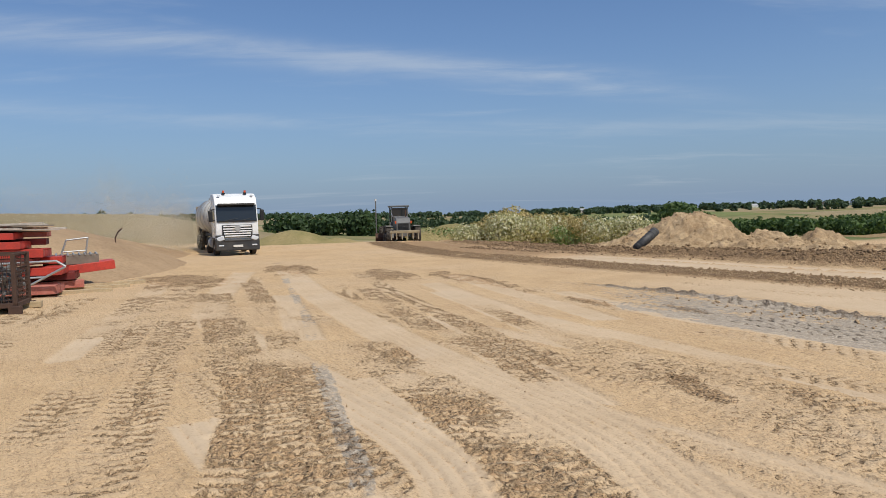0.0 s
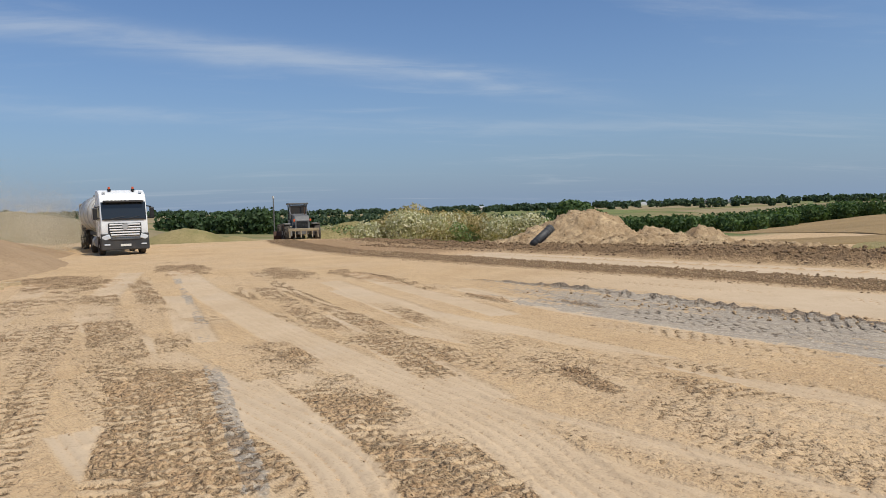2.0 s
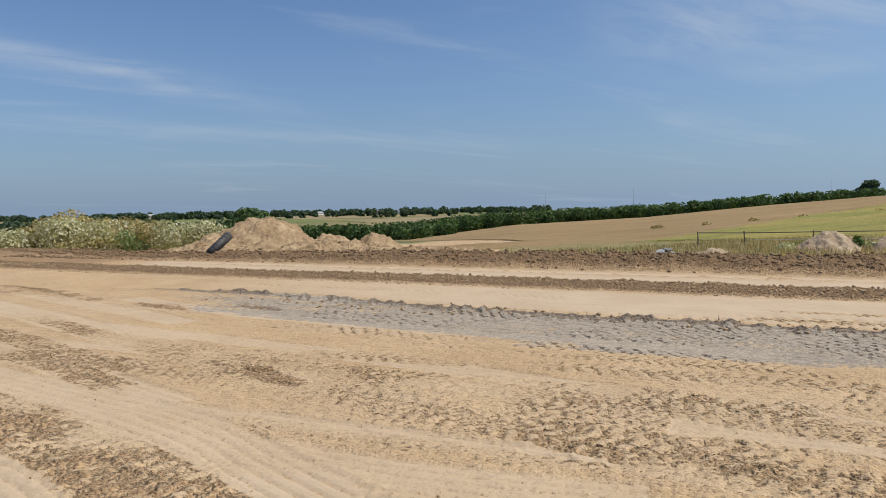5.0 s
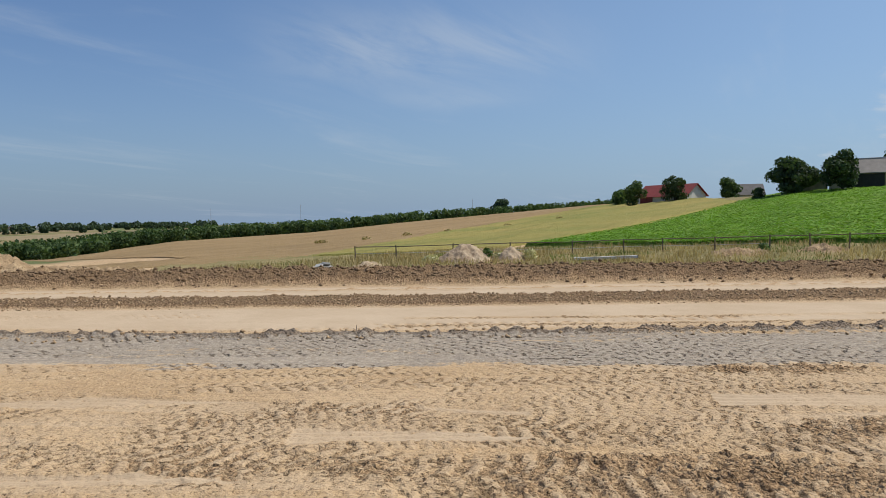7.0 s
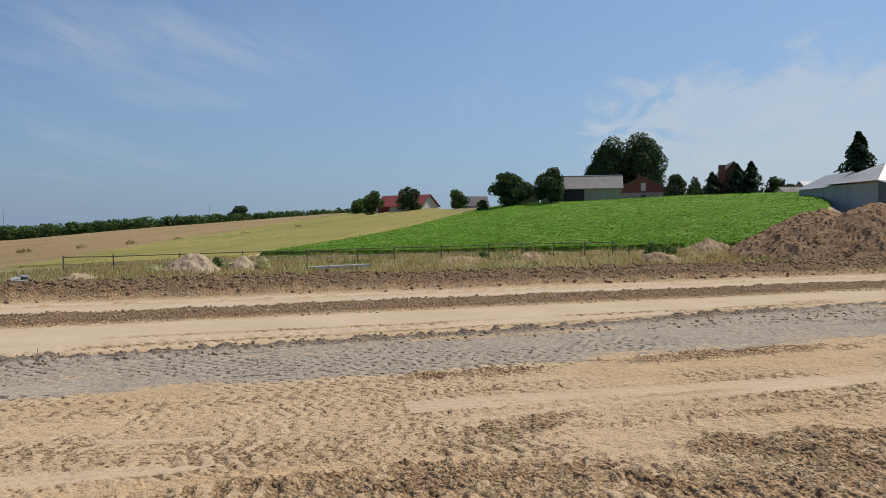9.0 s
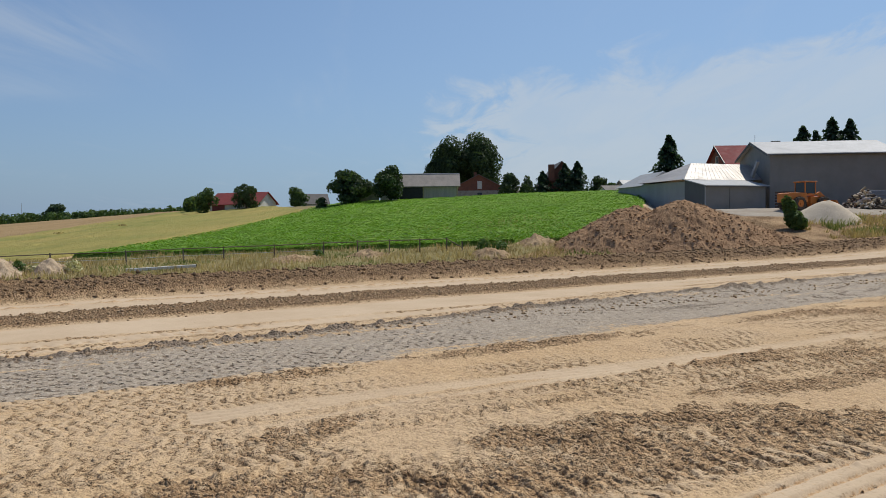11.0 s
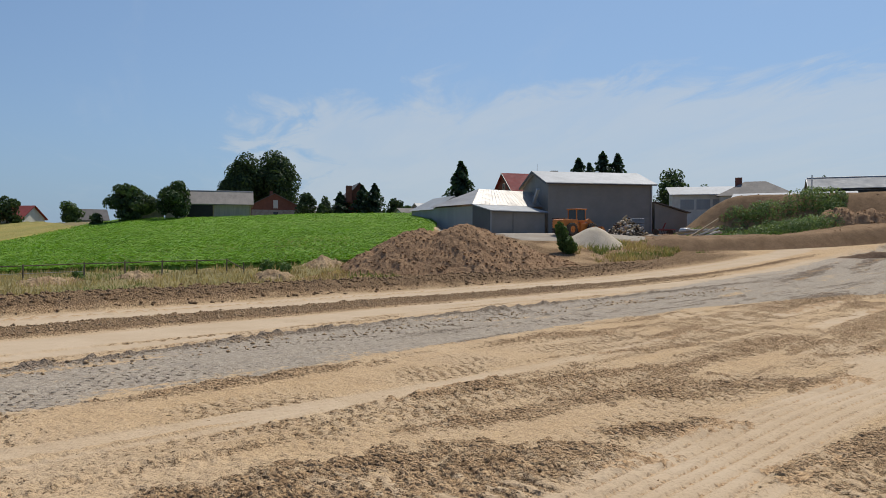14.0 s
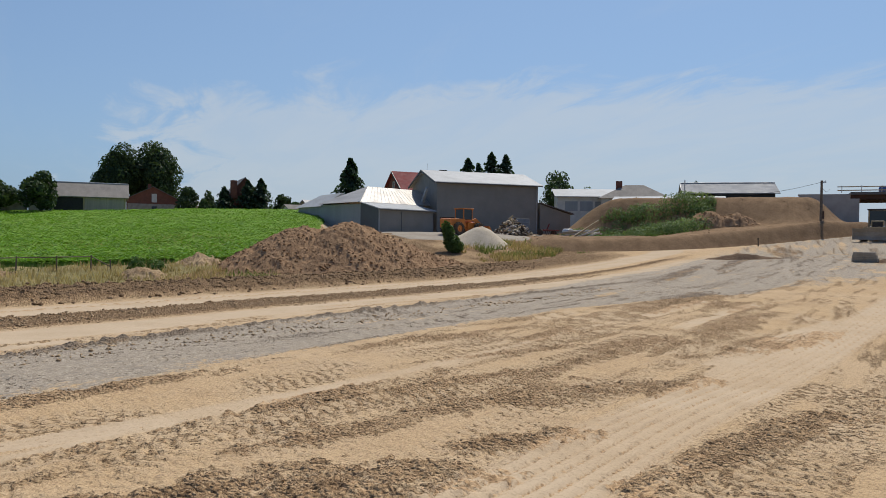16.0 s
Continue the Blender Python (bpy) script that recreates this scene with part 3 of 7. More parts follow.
def fill_mesh(name, v, f, material):
    me = bpy.data.meshes.new(name)
    k = f.shape[1]
    me.vertices.add(len(v))
    me.vertices.foreach_set("co", np.asarray(v, np.float32).ravel())
    me.loops.add(f.size)
    me.loops.foreach_set("vertex_index", f.astype(np.int32).ravel())
    me.polygons.add(len(f))
    me.polygons.foreach_set("loop_start", (np.arange(len(f)) * k).astype(np.int32))
    me.update(calc_edges=True)
    me.validate()
    me.materials.append(material)
    return me


def lobes_points(lobes, n, rng, inner=0.6):
    """Points in the outer shell of ellipsoids (x, y, z, rx, ry, rz)."""
    L = np.array(lobes, float)
    w = (L[:, 3] * L[:, 4] * L[:, 5]) ** (2 / 3)
    k = rng.choice(len(L), n, p=w / w.sum())
    d = rng.normal(size=(n, 3))
    d /= np.linalg.norm(d, axis=1, keepdims=True)
    r = inner + (1.06 - inner) * rng.random(n) ** 0.6
    return L[k, :3] + d * L[k, 3:] * r[:, None], d


def leaves(name, lobes, n, size, material, seed, parent=None, inner=0.6, floor=None):
    rng = np.random.default_rng(seed)
    p, d = lobes_points(lobes, n, rng, inner)
    if floor is not None:
        keep = p[:, 2] > floor
        p, d = p[keep], d[keep]
    v, f = leaf_mesh(p, d, size, rng)
    ob = new(name, fill_mesh(name, v, f, material))
    if parent:
        ob.parent = parent
    return ob


def blades(name, xs, ys, heights, width, material, seed, lean=0.3):
    """Upright grass blades on the land, one triangle each."""
    rng = np.random.default_rng(seed)
    n = len(xs)
    zs = land(xs, ys) - 0.03
    a = rng.random(n) * math.pi
    dx, dy = np.cos(a) * width * (0.6 + 0.8 * rng.random(n)), np.sin(a) * width * (0.6 + 0.8 * rng.random(n))
    tx, ty = rng.normal(size=n) * lean * heights, rng.normal(size=n) * lean * heights
    v = np.stack([np.stack([xs - dx, ys - dy, zs], -1), np.stack([xs + dx, ys + dy, zs], -1), np.stack([xs + tx, ys + ty, zs + heights], -1)], 1).reshape(-1, 3)
    return new(name, fill_mesh(name, v, np.arange(3 * n).reshape(n, 3), material))


def tree(x, y, z, h, w, material, seed, label, n=2600, leaf=0.3, trunk=0.25, low=0.12, group="", d=None, lobes_n=16):
    """A broad-leaved tree: tapered trunk, limbs and a crown of many small leaf clumps in uneven lobes."""
    rng = np.random.default_rng(seed)
    d = d or w
    t = thing("tree", x, y, z, 0, label, "tree", group)
    bm = bmesh.new()
    tube(bm, (0, 0, -0.4), (0.1, 0, h * 0.45), trunk, trunk * 0.55)
    lobes = []
    for i in range(lobes_n):
        a, q = rng.random() * 2 * math.pi, math.sqrt(rng.random())
        k = rng.random()
        zc = h * (low + (1 - low) * (0.15 + 0.72 * k))
        wide = math.sin(math.pi * min(0.95, 0.22 + 0.72 * k)) ** 0.6
        px, py = math.cos(a) * q * w * 0.36 * wide, math.sin(a) * q * d * 0.36 * wide
        s = 0.13 + 0.10 * rng.random()
        lobes.append((px, py, zc, w * s, d * s, h * s * 0.85))
        if i < 8:
            tube(bm, (0.05, 0, h * (0.25 + 0.15 * rng.random())), (px * 0.8, py * 0.8, zc), trunk * 0.4, trunk * 0.12, 6)
    lobes.append((0, 0, h * (0.5 + low * 0.5), w * 0.3, d * 0.3, h * 0.34 * (1 - low)))
    part("trunk", bm, BARK, t)
    leaves("crown", lobes, n, leaf, material, seed, t, 0.55)
    return t


def conifer(x, y, z, h, w, seed, label, group="", n=2200):
    rng = np.random.default_rng(seed)
    t = thing("spruce_tree", x, y, z, 0, label, "tree", group)
    part("trunk", tubes(((0, 0, -0.4), (0, 0, h * 0.97), 0.2, 0.03)), BARK, t)
    tiers = int(9 + h * 0.7)
    k = np.floor(rng.random(n) ** 0.8 * tiers) / tiers
    k = np.clip(k + rng.normal(size=n) * 0.35 / tiers, 0, 0.995)
    a = np.floor(rng.random(n) * 7) / 7 * 2 * np.pi + k * 17 + rng.normal(size=n) * 0.12
    q = rng.random(n) ** 0.55
    rad = w * 0.56 * (1 - k) ** 0.9 * (0.72 + 0.5 * np.sin(a * 3 + k * 29)) * q + 0.05
    zz = h * (0.05 + 0.95 * k) - rad * 0.28 + 0.12 * rng.normal(size=n) * (1 - k)
    p = np.stack([np.cos(a) * rad, np.sin(a) * rad, np.minimum(zz, h)], -1)
    nrm = np.stack([np.cos(a) * 0.5, np.sin(a) * 0.5, np.full(n, 0.8)], -1)
    v, f = leaf_mesh(p, nrm, 0.11 + 0.022 * w, rng, 0.3)
    ob = new("crown", fill_mesh("crown", v, f, LEAF_CONIFER))
    ob.parent = t
    return t


def mound(name, lobes, step, material, seed, rough=0.25, base=-0.6, label="", category="soil heap", size=1.2, fine=0.3, sharp=1.0, clods=None):
    """A heap of loose soil on the land: blunt cones (x, y, rx, ry, height, turn) run together, with lumps."""
    L = lobes
    x0, x1 = min(l[0] - max(l[2], l[3]) for l in L), max(l[0] + max(l[2], l[3]) for l in L)
    y0, y1 = min(l[1] - max(l[2], l[3]) for l in L), max(l[1] + max(l[2], l[3]) for l in L)
    X, Y = np.meshgrid(np.arange(x0, x1 + step, step), np.arange(y0, y1 + step, step), indexing="ij")
    h = np.full(X.shape, -1.0)
    wx, wy = X + fbm(X + seed * 9.1, Y, size * 3, 2) * size, Y + fbm(X, Y + seed * 7.7, size * 3, 2) * size
    for lx, ly, rx, ry, hh, turn in L:
        c, s = math.cos(radians(turn)), math.sin(radians(turn))
        a, b = ((wx - lx) * c + (wy - ly) * s) / rx, (-(wx - lx) * s + (wy - ly) * c) / ry
        q = np.sqrt(a * a + b * b)
        h = np.maximum(h, hh * (1 - q ** sharp) - 0.12 * hh * np.exp(-(q * 5) ** 2))
    top = max(l[4] for l in L)
    h = h + ((fbm(X + seed, Y, size, 4, 0.65) * 2 - np.abs(fbm(X, Y + seed, size * 1.6, 3, 0.6)) * 1.6) * rough + fbm(X, Y + seed, fine, 2) * rough * 0.7) * np.clip(h / top * 4 + 0.4, 0, 1)
    Z = land(X, Y) + np.maximum(h, base)
    keep = h > -0.45
    i = np.arange(X.size).reshape(X.shape)
    f = np.stack([i[:-1, :-1], i[1:, :-1], i[1:, 1:], i[:-1, 1:]], -1).reshape(-1, 4)
    f = f[keep.ravel()[f].any(1)]
    used, inv = np.unique(f, return_inverse=True)
    V = np.stack([X, Y, Z], -1).reshape(-1, 3)[used]
    ob = new(name, fill_mesh(name, V, inv.reshape(-1, 4), material))
    if clods:
        n, big, mat = clods
        rng = np.random.default_rng(seed + 400)
        at = V[rng.integers(0, len(V), n)] + rng.normal(size=(n, 3)) * (step * 0.4, step * 0.4, 0)
        pebbles("soil_clods", at[:, 0], at[:, 1], big * (0.18 + 0.82 * rng.random(n) ** 4), lambda x, y: at[:, 2], mat, seed + 500, "loose clods rolled down a soil heap")
    return tagged(ob, label, category)


def pebbles(name, xs, ys, sizes, zfun, material, seed, label, category="clods"):
    """Loose clods as small lumpy stones, joined."""
    rng = np.random.default_rng(seed)
    base = np.array([(1, 0, 0), (-1, 0, 0), (0, 1, 0), (0, -1, 0), (0, 0, 1), (0, 0, -1)], float)
    tri = np.array([(0, 2, 4), (2, 1, 4), (1, 3, 4), (3, 0, 4), (2, 0, 5), (1, 2, 5), (3, 1, 5), (0, 3, 5)])
    n = len(xs)
    ang = rng.random(n) * 6.28
    j = base[None] * (0.6 + 0.7 * rng.random((n, 6, 1))) + rng.normal(size=(n, 6, 3)) * 0.16
    j = j * sizes[:, None, None] * np.array([1, 1, 0.72])
    c, s = np.cos(ang)[:, None], np.sin(ang)[:, None]
    vx, vy = j[..., 0] * c - j[..., 1] * s, j[..., 0] * s + j[..., 1] * c
    z = zfun(xs, ys) + sizes * 0.25
    v = np.stack([vx + xs[:, None], vy + ys[:, None], j[..., 2] + z[:, None]], -1).reshape(-1, 3)
    f = (tri[None] + (np.arange(n) * 6)[:, None, None]).reshape(-1, 3)
    return tagged(new(name, fill_mesh(name, v, f, material)), label, category, kind="stuff")


# ---- the ground: one sheet out to the horizon ----
def smooth_line(pts, n=14):
    """A curve through points (Catmull-Rom), as an array."""
    P = np.array([pts[0], *pts, pts[-1]], float)
    P[0], P[-1] = 2 * P[1] - P[2], 2 * P[-2] - P[-3]
    t = np.linspace(0, 1, n, endpoint=False)[:, None]
    out = []
    for a, b, c, d in zip(P[:-3], P[1:-2], P[2:-1], P[3:]):
        out.append(0.5 * (2 * b + (c - a) * t + (2 * a - 5 * b + 4 * c - d) * t ** 2 + (3 * b - a - 3 * c + d) * t ** 3))
    return np.concatenate(out + [P[-2:-1]])


# wheel tracks: pattern, width, depth, share of brown loose soil, points
TRACKS = [
    ("lug", 1.00, 0.055, 0.55, [(-1.3, 4.2), (-1.7, 6.0), (-2.4, 9.3), (-4.1, 13.7), (-6.9, 21.9)]),
    ("lug", 0.80, 0.040, 0.20, [(-2.6, 4.2), (-3.1, 6.1), (-4.0, 9.5), (-5.3, 13.9), (-7.4, 22.0)]),
    ("lug", 0.80, 0.040, 0.15, [(-3.9, 4.6), (-4.5, 8.0), (-6.2, 14.0), (-8.6, 22.0)]),
    ("lug", 0.70, 0.045, 0.35, [(-0.95, 4.6), (-1.15, 6.6), (-1.9, 9.6), (-3.3, 14.5)]),
    ("lug", 1.10, 0.060, 0.60, [(1.2, 4.4), (0.94, 5.8), (0.36, 8.0), (-0.75, 10.8), (-1.5, 12.9)]),
    ("lug", 0.70, 0.045, 0.45, [(-0.1, 13.7), (-1.2, 17.5), (-2.4, 22.3)]),
    ("lug", 0.60, 0.045, 0.40, [(1.3, 9.6), (0.9, 11.2), (0.4, 13.2)]),
    ("lug", 0.60, 0.040, 0.30, [(4.2, 5.6), (3.82, 6.9), (3.1, 8.7), (2.1, 12.7), (0.86, 17.6)]),
    ("lug", 0.70, 0.040, 0.45, [(-3.9, 16.6), (-5.0, 20.0), (-6.8, 25.4)]),
    ("rib", 1.00, 0.018, 0.0, [(1.95, 4.6), (1.74, 5.8), (1.3, 7.9), (-0.9, 13.2), (-3.7, 21.1), (-6.4, 30.0)]),
    ("rib", 0.90, 0.016, 0.0, [(0.3, 4.4), (-0.15, 7.0), (-2.6, 11.5), (-5.8, 18.0), (-8.2, 30.0)]),
    ("rib", 1.10, 0.016, 0.0, [(3.9, 3.2), (2.8, 4.5), (1.2, 7.0), (-1.0, 10.2)]),
    ("rib", 0.70, 0.016, 0.0, [(3.2, 20.0), (4.6, 15.5), (7.4, 10.0), (9.6, 6.0)]),
    ("lug", 0.70, 0.045, 0.30, [(0.0, 16.0), (1.34, 11.7), (3.2, 7.9), (4.4, 5.0), (5.2, 3.0), (6.1, 1.3)]),
    ("lug", 1.30, 0.065, 0.45, [(5.4, 2.4), (6.3, 0.9), (7.0, -1.6), (7.7, -3.75), (8.5, -6.5)]),
    ("lug", 0.75, 0.050, 0.20, [(2.4, 12.2), (4.2, 8.4), (5.6, 6.5), (6.64, 4.7), (7.1, 2.6), (8.3, -0.9), (9.9, -4.2)]),
    ("lug", 0.65, 0.045, 0.15, [(3.4, 7.0), (4.75, 5.2), (5.75, 2.3), (7.6, -1.4), (9.2, -4.9)]),
    ("lug", 0.70, 0.050, 0.30, [(7.3, 1.6), (8.3, 0.0), (9.5, -1.4), (11.2, -4.6), (12.9, -7.6), (17.0, -13.9), (20.7, -19.5)]),
    ("lug", 0.70, 0.050, 0.20, [(9.2, -2.6), (10.5, -4.6), (11.3, -6.7), (12.6, -9.9), (16.0, -16.0)]),
    ("rib", 1.50, 0.022, 0.0, [(5.2, -3.4), (6.4, -5.0), (8.1, -7.75), (10.0, -11.1), (12.6, -16.4), (19.8, -29.5), (27.0, -42.0)]),
    ("rib", 0.60, 0.018, 0.0, [(9.3, 1.0), (11.3, -3.0), (13.4, -7.6), (18.0, -15.2), (25.0, -26.0)]),
    ("lug", 0.80, 0.050, 0.25, [(6.8, -8.6), (8.4, -11.8), (11.3, -18.0), (17.0, -29.0)]),
    ("lug", 0.80, 0.050, 0.25, [(5.6, -6.9), (7.6, -10.6), (9.6, -15.0), (14.0, -24.0)]),
    ("bar", 0.55, 0.045, 0.0, [(6.2, 18.8), (7.6, 14.7), (9.6, 9.9), (12.3, 5.4), (14.6, 1.5), (19.6, -6.8), (27.0, -19.0), (36.0, -34.0)]),
    ("bar", 0.55, 0.040, 0.0, [(5.0, 17.2), (7.0, 12.6), (9.2, 8.6), (11.3, 5.1), (14.0, 0.5), (18.2, -6.4), (25.0, -17.6)]),
    ("bar", 0.50, 0.035, 0.0, [(4.6, 15.2), (6.6, 11.4), (8.7, 7.6), (10.4, 4.6), (12.9, 0.4), (16.2, -5.0)]),
    ("lug", 0.35, 0.050, 0.25, [(13.6, 8.6), (15.6, 5.0), (18.6, 0.0), (21.6, -5.0), (25.0, -10.6), (32.0, -22.0)]),
    ("lug", 0.40, 0.045, 0.10, [(12.4, 8.3), (15.0, 4.0), (17.8, -0.6), (23.0, -9.2), (30.0, -20.5)]),
]


def along(*uv):
    """Points of the plan from (u, v) across and along the new road."""
    return [(NX * a + NY * b, NY * a - NX * b) for a, b in uv]


# rows of tread blocks on the grey strip and single rows of dashes on the pale sand
TRACKS += [
    ("bar", 0.75, 0.055, 0.0, along((13.0, -17), (12.9, -9), (12.7, -2), (12.9, 5), (13.6, 14), (14.3, 22), (15.3, 30))),
    ("bar", 0.75, 0.045, 0.0, along((11.9, -14), (11.9, -7), (11.8, 0), (11.7, 8), (11.9, 15), (12.0, 24))),
    ("bar", 0.70, 0.040, 0.0, along((10.9, -9), (10.8, -2), (10.6, 6), (10.4, 12))),
    ("bar", 0.80, 0.030, 0.0, along((17.1, -17), (17.0, -9), (16.9, -5))),
    ("dash", 0.34, 0.060, 0.0, along((15.2, -1), (15.4, 4.4), (15.8, 8.3), (16.0, 10))),
    ("dash", 0.30, 0.050, 0.0, along((14.6, -6), (14.7, 0), (14.9, 6), (15.4, 14))),
    ("dash", 0.40, 0.060, 0.0, along((16.0, 15), (16.8, 22), (18.6, 33), (19.6, 40), (20.6, 46))),
    ("bar", 0.80, 0.060, 0.0, along((12.6, 26), (12.9, 34), (13.6, 42), (14.4, 50))),
    ("bar", 0.80, 0.060, 0.0, along((10.0, 24), (10.6, 33), (11.6, 42), (12.2, 52))),
    ("lug", 0.90, 0.070, 0.0, along((8.3, 30), (9.6, 37), (13.0, 44), (17.0, 49))),
    ("dash", 0.40, 0.050, 0.0, along((21.4, 8), (21.6, 20), (21.9, 32))),
]
_tr = np.random.default_rng(17)
for _i in range(100):
    _u, _v, _l = -2.0 + (12.0 if _i < 70 else 19.0) * _tr.random(), (-16 + 44 * _tr.random() if _i < 70 else 10 + 58 * _tr.random()), 7 + 14 * _tr.random()
    _s = _tr.normal() * 0.06
    TRACKS.append((("lug", "lug", "lug", "lug", "rib")[_i % 5], 0.45 + 0.3 * _tr.random(), 0.028, (0.16, 0.05, 0)[_i % 3], [(NX * (_u + _s * q + 0.25 * math.sin(q * 0.3)) + NY * (_v + q), NY * (_u + _s * q) - NX * (_v + q)) for q in (0, _l / 3, _l * 2 / 3, _l)]))
for _i in range(44):
    _u, _v, _l = 1.0 + 9.5 * _tr.random(), -14 + 40 * _tr.random(), 5 + 10 * _tr.random()
    TRACKS.append(("lug", 0.40 + 0.14 * _tr.random(), 0.030, 0, along(*[(_u + 0.05 * q * math.sin(_i) + 0.2 * math.sin(q * 0.4 + _i), _v + q) for q in (0, _l / 3, _l * 2 / 3, _l)])))
for _i in range(18):
    _x, _y, _l = -8 + 14.0 * _tr.random(), 5 + 12 * _tr.random(), 7 + 8 * _tr.random()
    TRACKS.append((("lug", "rib")[_i % 2], 0.5 + 0.3 * _tr.random(), 0.03, 0.1 * (_i % 2 == 0), [(_x - 0.27 * q, _y + q) for q in (0, _l / 3, _l * 2 / 3, _l)]))
# streaks and patches of loose brown loam: middle, half length, half width, turn from east, height
LOOSE = [(8.95, -5.7, 1.6, 0.55, -94, 0.06), (11.55, -11.0, 2.3, 0.50, -86, 0.06), (14.6, -18.0, 3.4, 0.55, -71, 0.06), (9.45, -8.5, 1.1, 0.32, -86, 0.06), (8.3, -10.6, 2.3, 0.32, -71, 0.06), (12.8, -8.9, 1.7, 0.25, -68, 0.05),
         (8.45, -3.1, 0.75, 0.30, -72, 0.07), (7.6, -3.4, 1.5, 0.5, -70, 0.05),
         (13.9, -3.4, 2.2, 0.34, -62, 0.10), (11.55, 0.6, 1.0, 0.24, -66, 0.06),
         (25.0, -24.6, 5.5, 0.8, -53, 0.10), (3.1, 9.2, 0.9, 0.22, 104, 0.03), (8.9, -0.6, 0.9, 0.3, -50, 0.05), (6.9, 0.0, 1.4, 0.4, -72, 0.05),
         (3.6, 17.4, 0.8, 0.3, 110, 0.04), (5.3, 15.9, 0.6, 0.2, 110, 0.03), (-2.0, 27.0, 2.2, 0.8, 105, 0.05), (-6.5, 31.0, 3.0, 0.9, 110, 0.05),
         (1.0, 24.0, 3.5, 0.5, 112, 0.05), (15.4, -14.6, 1.8, 0.5, -60, 0.06), (17.4, -19.6, 2.4, 0.6, -60, 0.06), (-9.5, 26.5, 3.0, 1.2, 115, 0.06),
         (49.5, -58.5, 5.0, 0.9, -47, 0.40), (40.0, -38.0, 7.0, 0.6, -52, 0.2), (46.0, -49.0, 8.0, 0.5, -52, 0.25)]
for _i in range(18):
    _u, _v = 4.5 + 5.5 * _tr.random(), 9 + 40 * _tr.random() ** 1.3
    LOOSE.append((NX * _u + NY * _v, NY * _u - NX * _v, 0.9 + 1.8 * _tr.random(), 0.14 + 0.25 * _tr.random(), -59 + 10 * _tr.normal(), 0.05))


def crumbs(x, y, size):
    """Lumps of loose soil standing out of a level, from 0 to about 1."""
    return sstep(vnoise(x / size + 3.7, y / size), 0.45, 0.9) * (0.55 + 0.9 * vnoise(x / size * 2.3, y / size * 2.3 + 8.1)) + 0.35 * sstep(vnoise(x / size * 2.7, y / size * 2.7 + 1.9), 0.55, 0.95)


def relief(X, Y):
    """Small marks on the ground at a list of places: height, grey stone, brown loam with painted groove shade, pale
    sand.
    """
    u, v = NX * X + NY * Y, NY * X - NX * Y
    near = (np.abs(X) < 70) & (np.abs(Y) < 90)
    u = u - 0.0075 * np.clip(-v - 24, 0, 60) ** 2
    u = u + fbm(X, Y, 5.0, 3) * 0.45 + fbm(X + 40, Y, 0.9, 2) * 0.16
    dz = (fbm(X, Y, 3.5, 3) * 0.06 + fbm(X, Y, 0.55, 3, 0.6) * 0.030 + fbm(X + 9, Y + 5, 0.12, 2) * 0.020) * near
    dz = dz + (fbm(u * 6.0, v, 0.75, 3, 0.6) * 0.035 + np.abs(fbm(u * 3.0 + 50, v * 1.6, 0.4, 3, 0.65)) * 0.04) * near * hump(u, -30, 18, 1)
    grey, brown, pale = np.zeros(X.shape), np.zeros(X.shape), np.zeros(X.shape)
    # strip of grey crushed stone with the ridge left by the blade
    wide = sstep(v, 2, 22) * 1.4
    south = sstep(v, 26, 46)
    north = sstep(-v, 3, 13)
    fade = sstep(v, -19, -9) * (1 - sstep(v, 66, 82))
    edge = fbm(X + 3, Y + 8, 1.4, 4, 0.6) * 0.9
    g = hump(u + edge, 10.9 - 3.9 * south + 1.0 * north, 13.9 + wide + 2.0 * south + 1.6 * north, 0.7) * fade * (1 - 0.3 * north)
    streaky = np.clip(0.80 + fbm(u * 5 + 20, v * 0.5, 1.6, 4, 0.6) * 1.9, 0.1, 1)
    grey = np.maximum(grey, g * streaky)
    ridge = np.exp(-((u - 13.75 - wide - 0.9 * north) / 0.26) ** 2) * sstep(v, -20, -12) * (1 - sstep(v, 40, 55))
    lumps = crumbs(X, Y, 0.20)
    dz = dz + ridge * (0.06 + lumps * 0.085)
    brown = np.maximum(brown, ridge * np.clip(0.5 + lumps * 0.5, 0, 0.9))
    grey = np.maximum(grey, ridge * 0.9)
    lower = np.exp(-((u - 10.1 + 3.2 * south) / 0.30) ** 2) * hump(v, 6, 52, 3) * sstep(fbm(X + 5, Y, 3.5, 3), -0.05, 0.12)
    dz = dz + lower * (0.02 + lumps * 0.05)
    brown = np.maximum(brown, lower * np.clip(0.5 + lumps * 0.4, 0, 0.9))
    dz = dz - g * 0.03
    # smooth pale strips between the windrows
    smooth = np.maximum(hump(u, 14.5 + wide + 0.9 * north, 18.3, 0.3) * sstep(v, -20, -5) * (1 - sstep(v, 60, 80)), hump(u, 21.0, 23.7, 0.2))
    pale = np.maximum(pale, smooth)
    dz = dz * (1 - 0.6 * smooth)
    grey = np.maximum(grey, sstep(v, 40, 60) * hump(u, 2, 17, 3) * np.clip(0.55 + fbm(u * 3 + 60, v, 2.0, 6, 0.72) * 2.0, 0, 0.9))
    # the brown windrow and the rough bank beyond it
    big = crumbs(X + 70, Y, 0.34)
    w1 = hump(u, 18.5 + 0.7 * sstep(v, 34, 50), 20.8 - 0.7 * sstep(v, 34, 50), 0.2) * (1 - sstep(v, 62, 76)) * sstep(v, -56, -48)
    dz = dz + w1 * (0.06 + lumps * 0.04 + big * 0.02)
    brown = np.maximum(brown, w1)
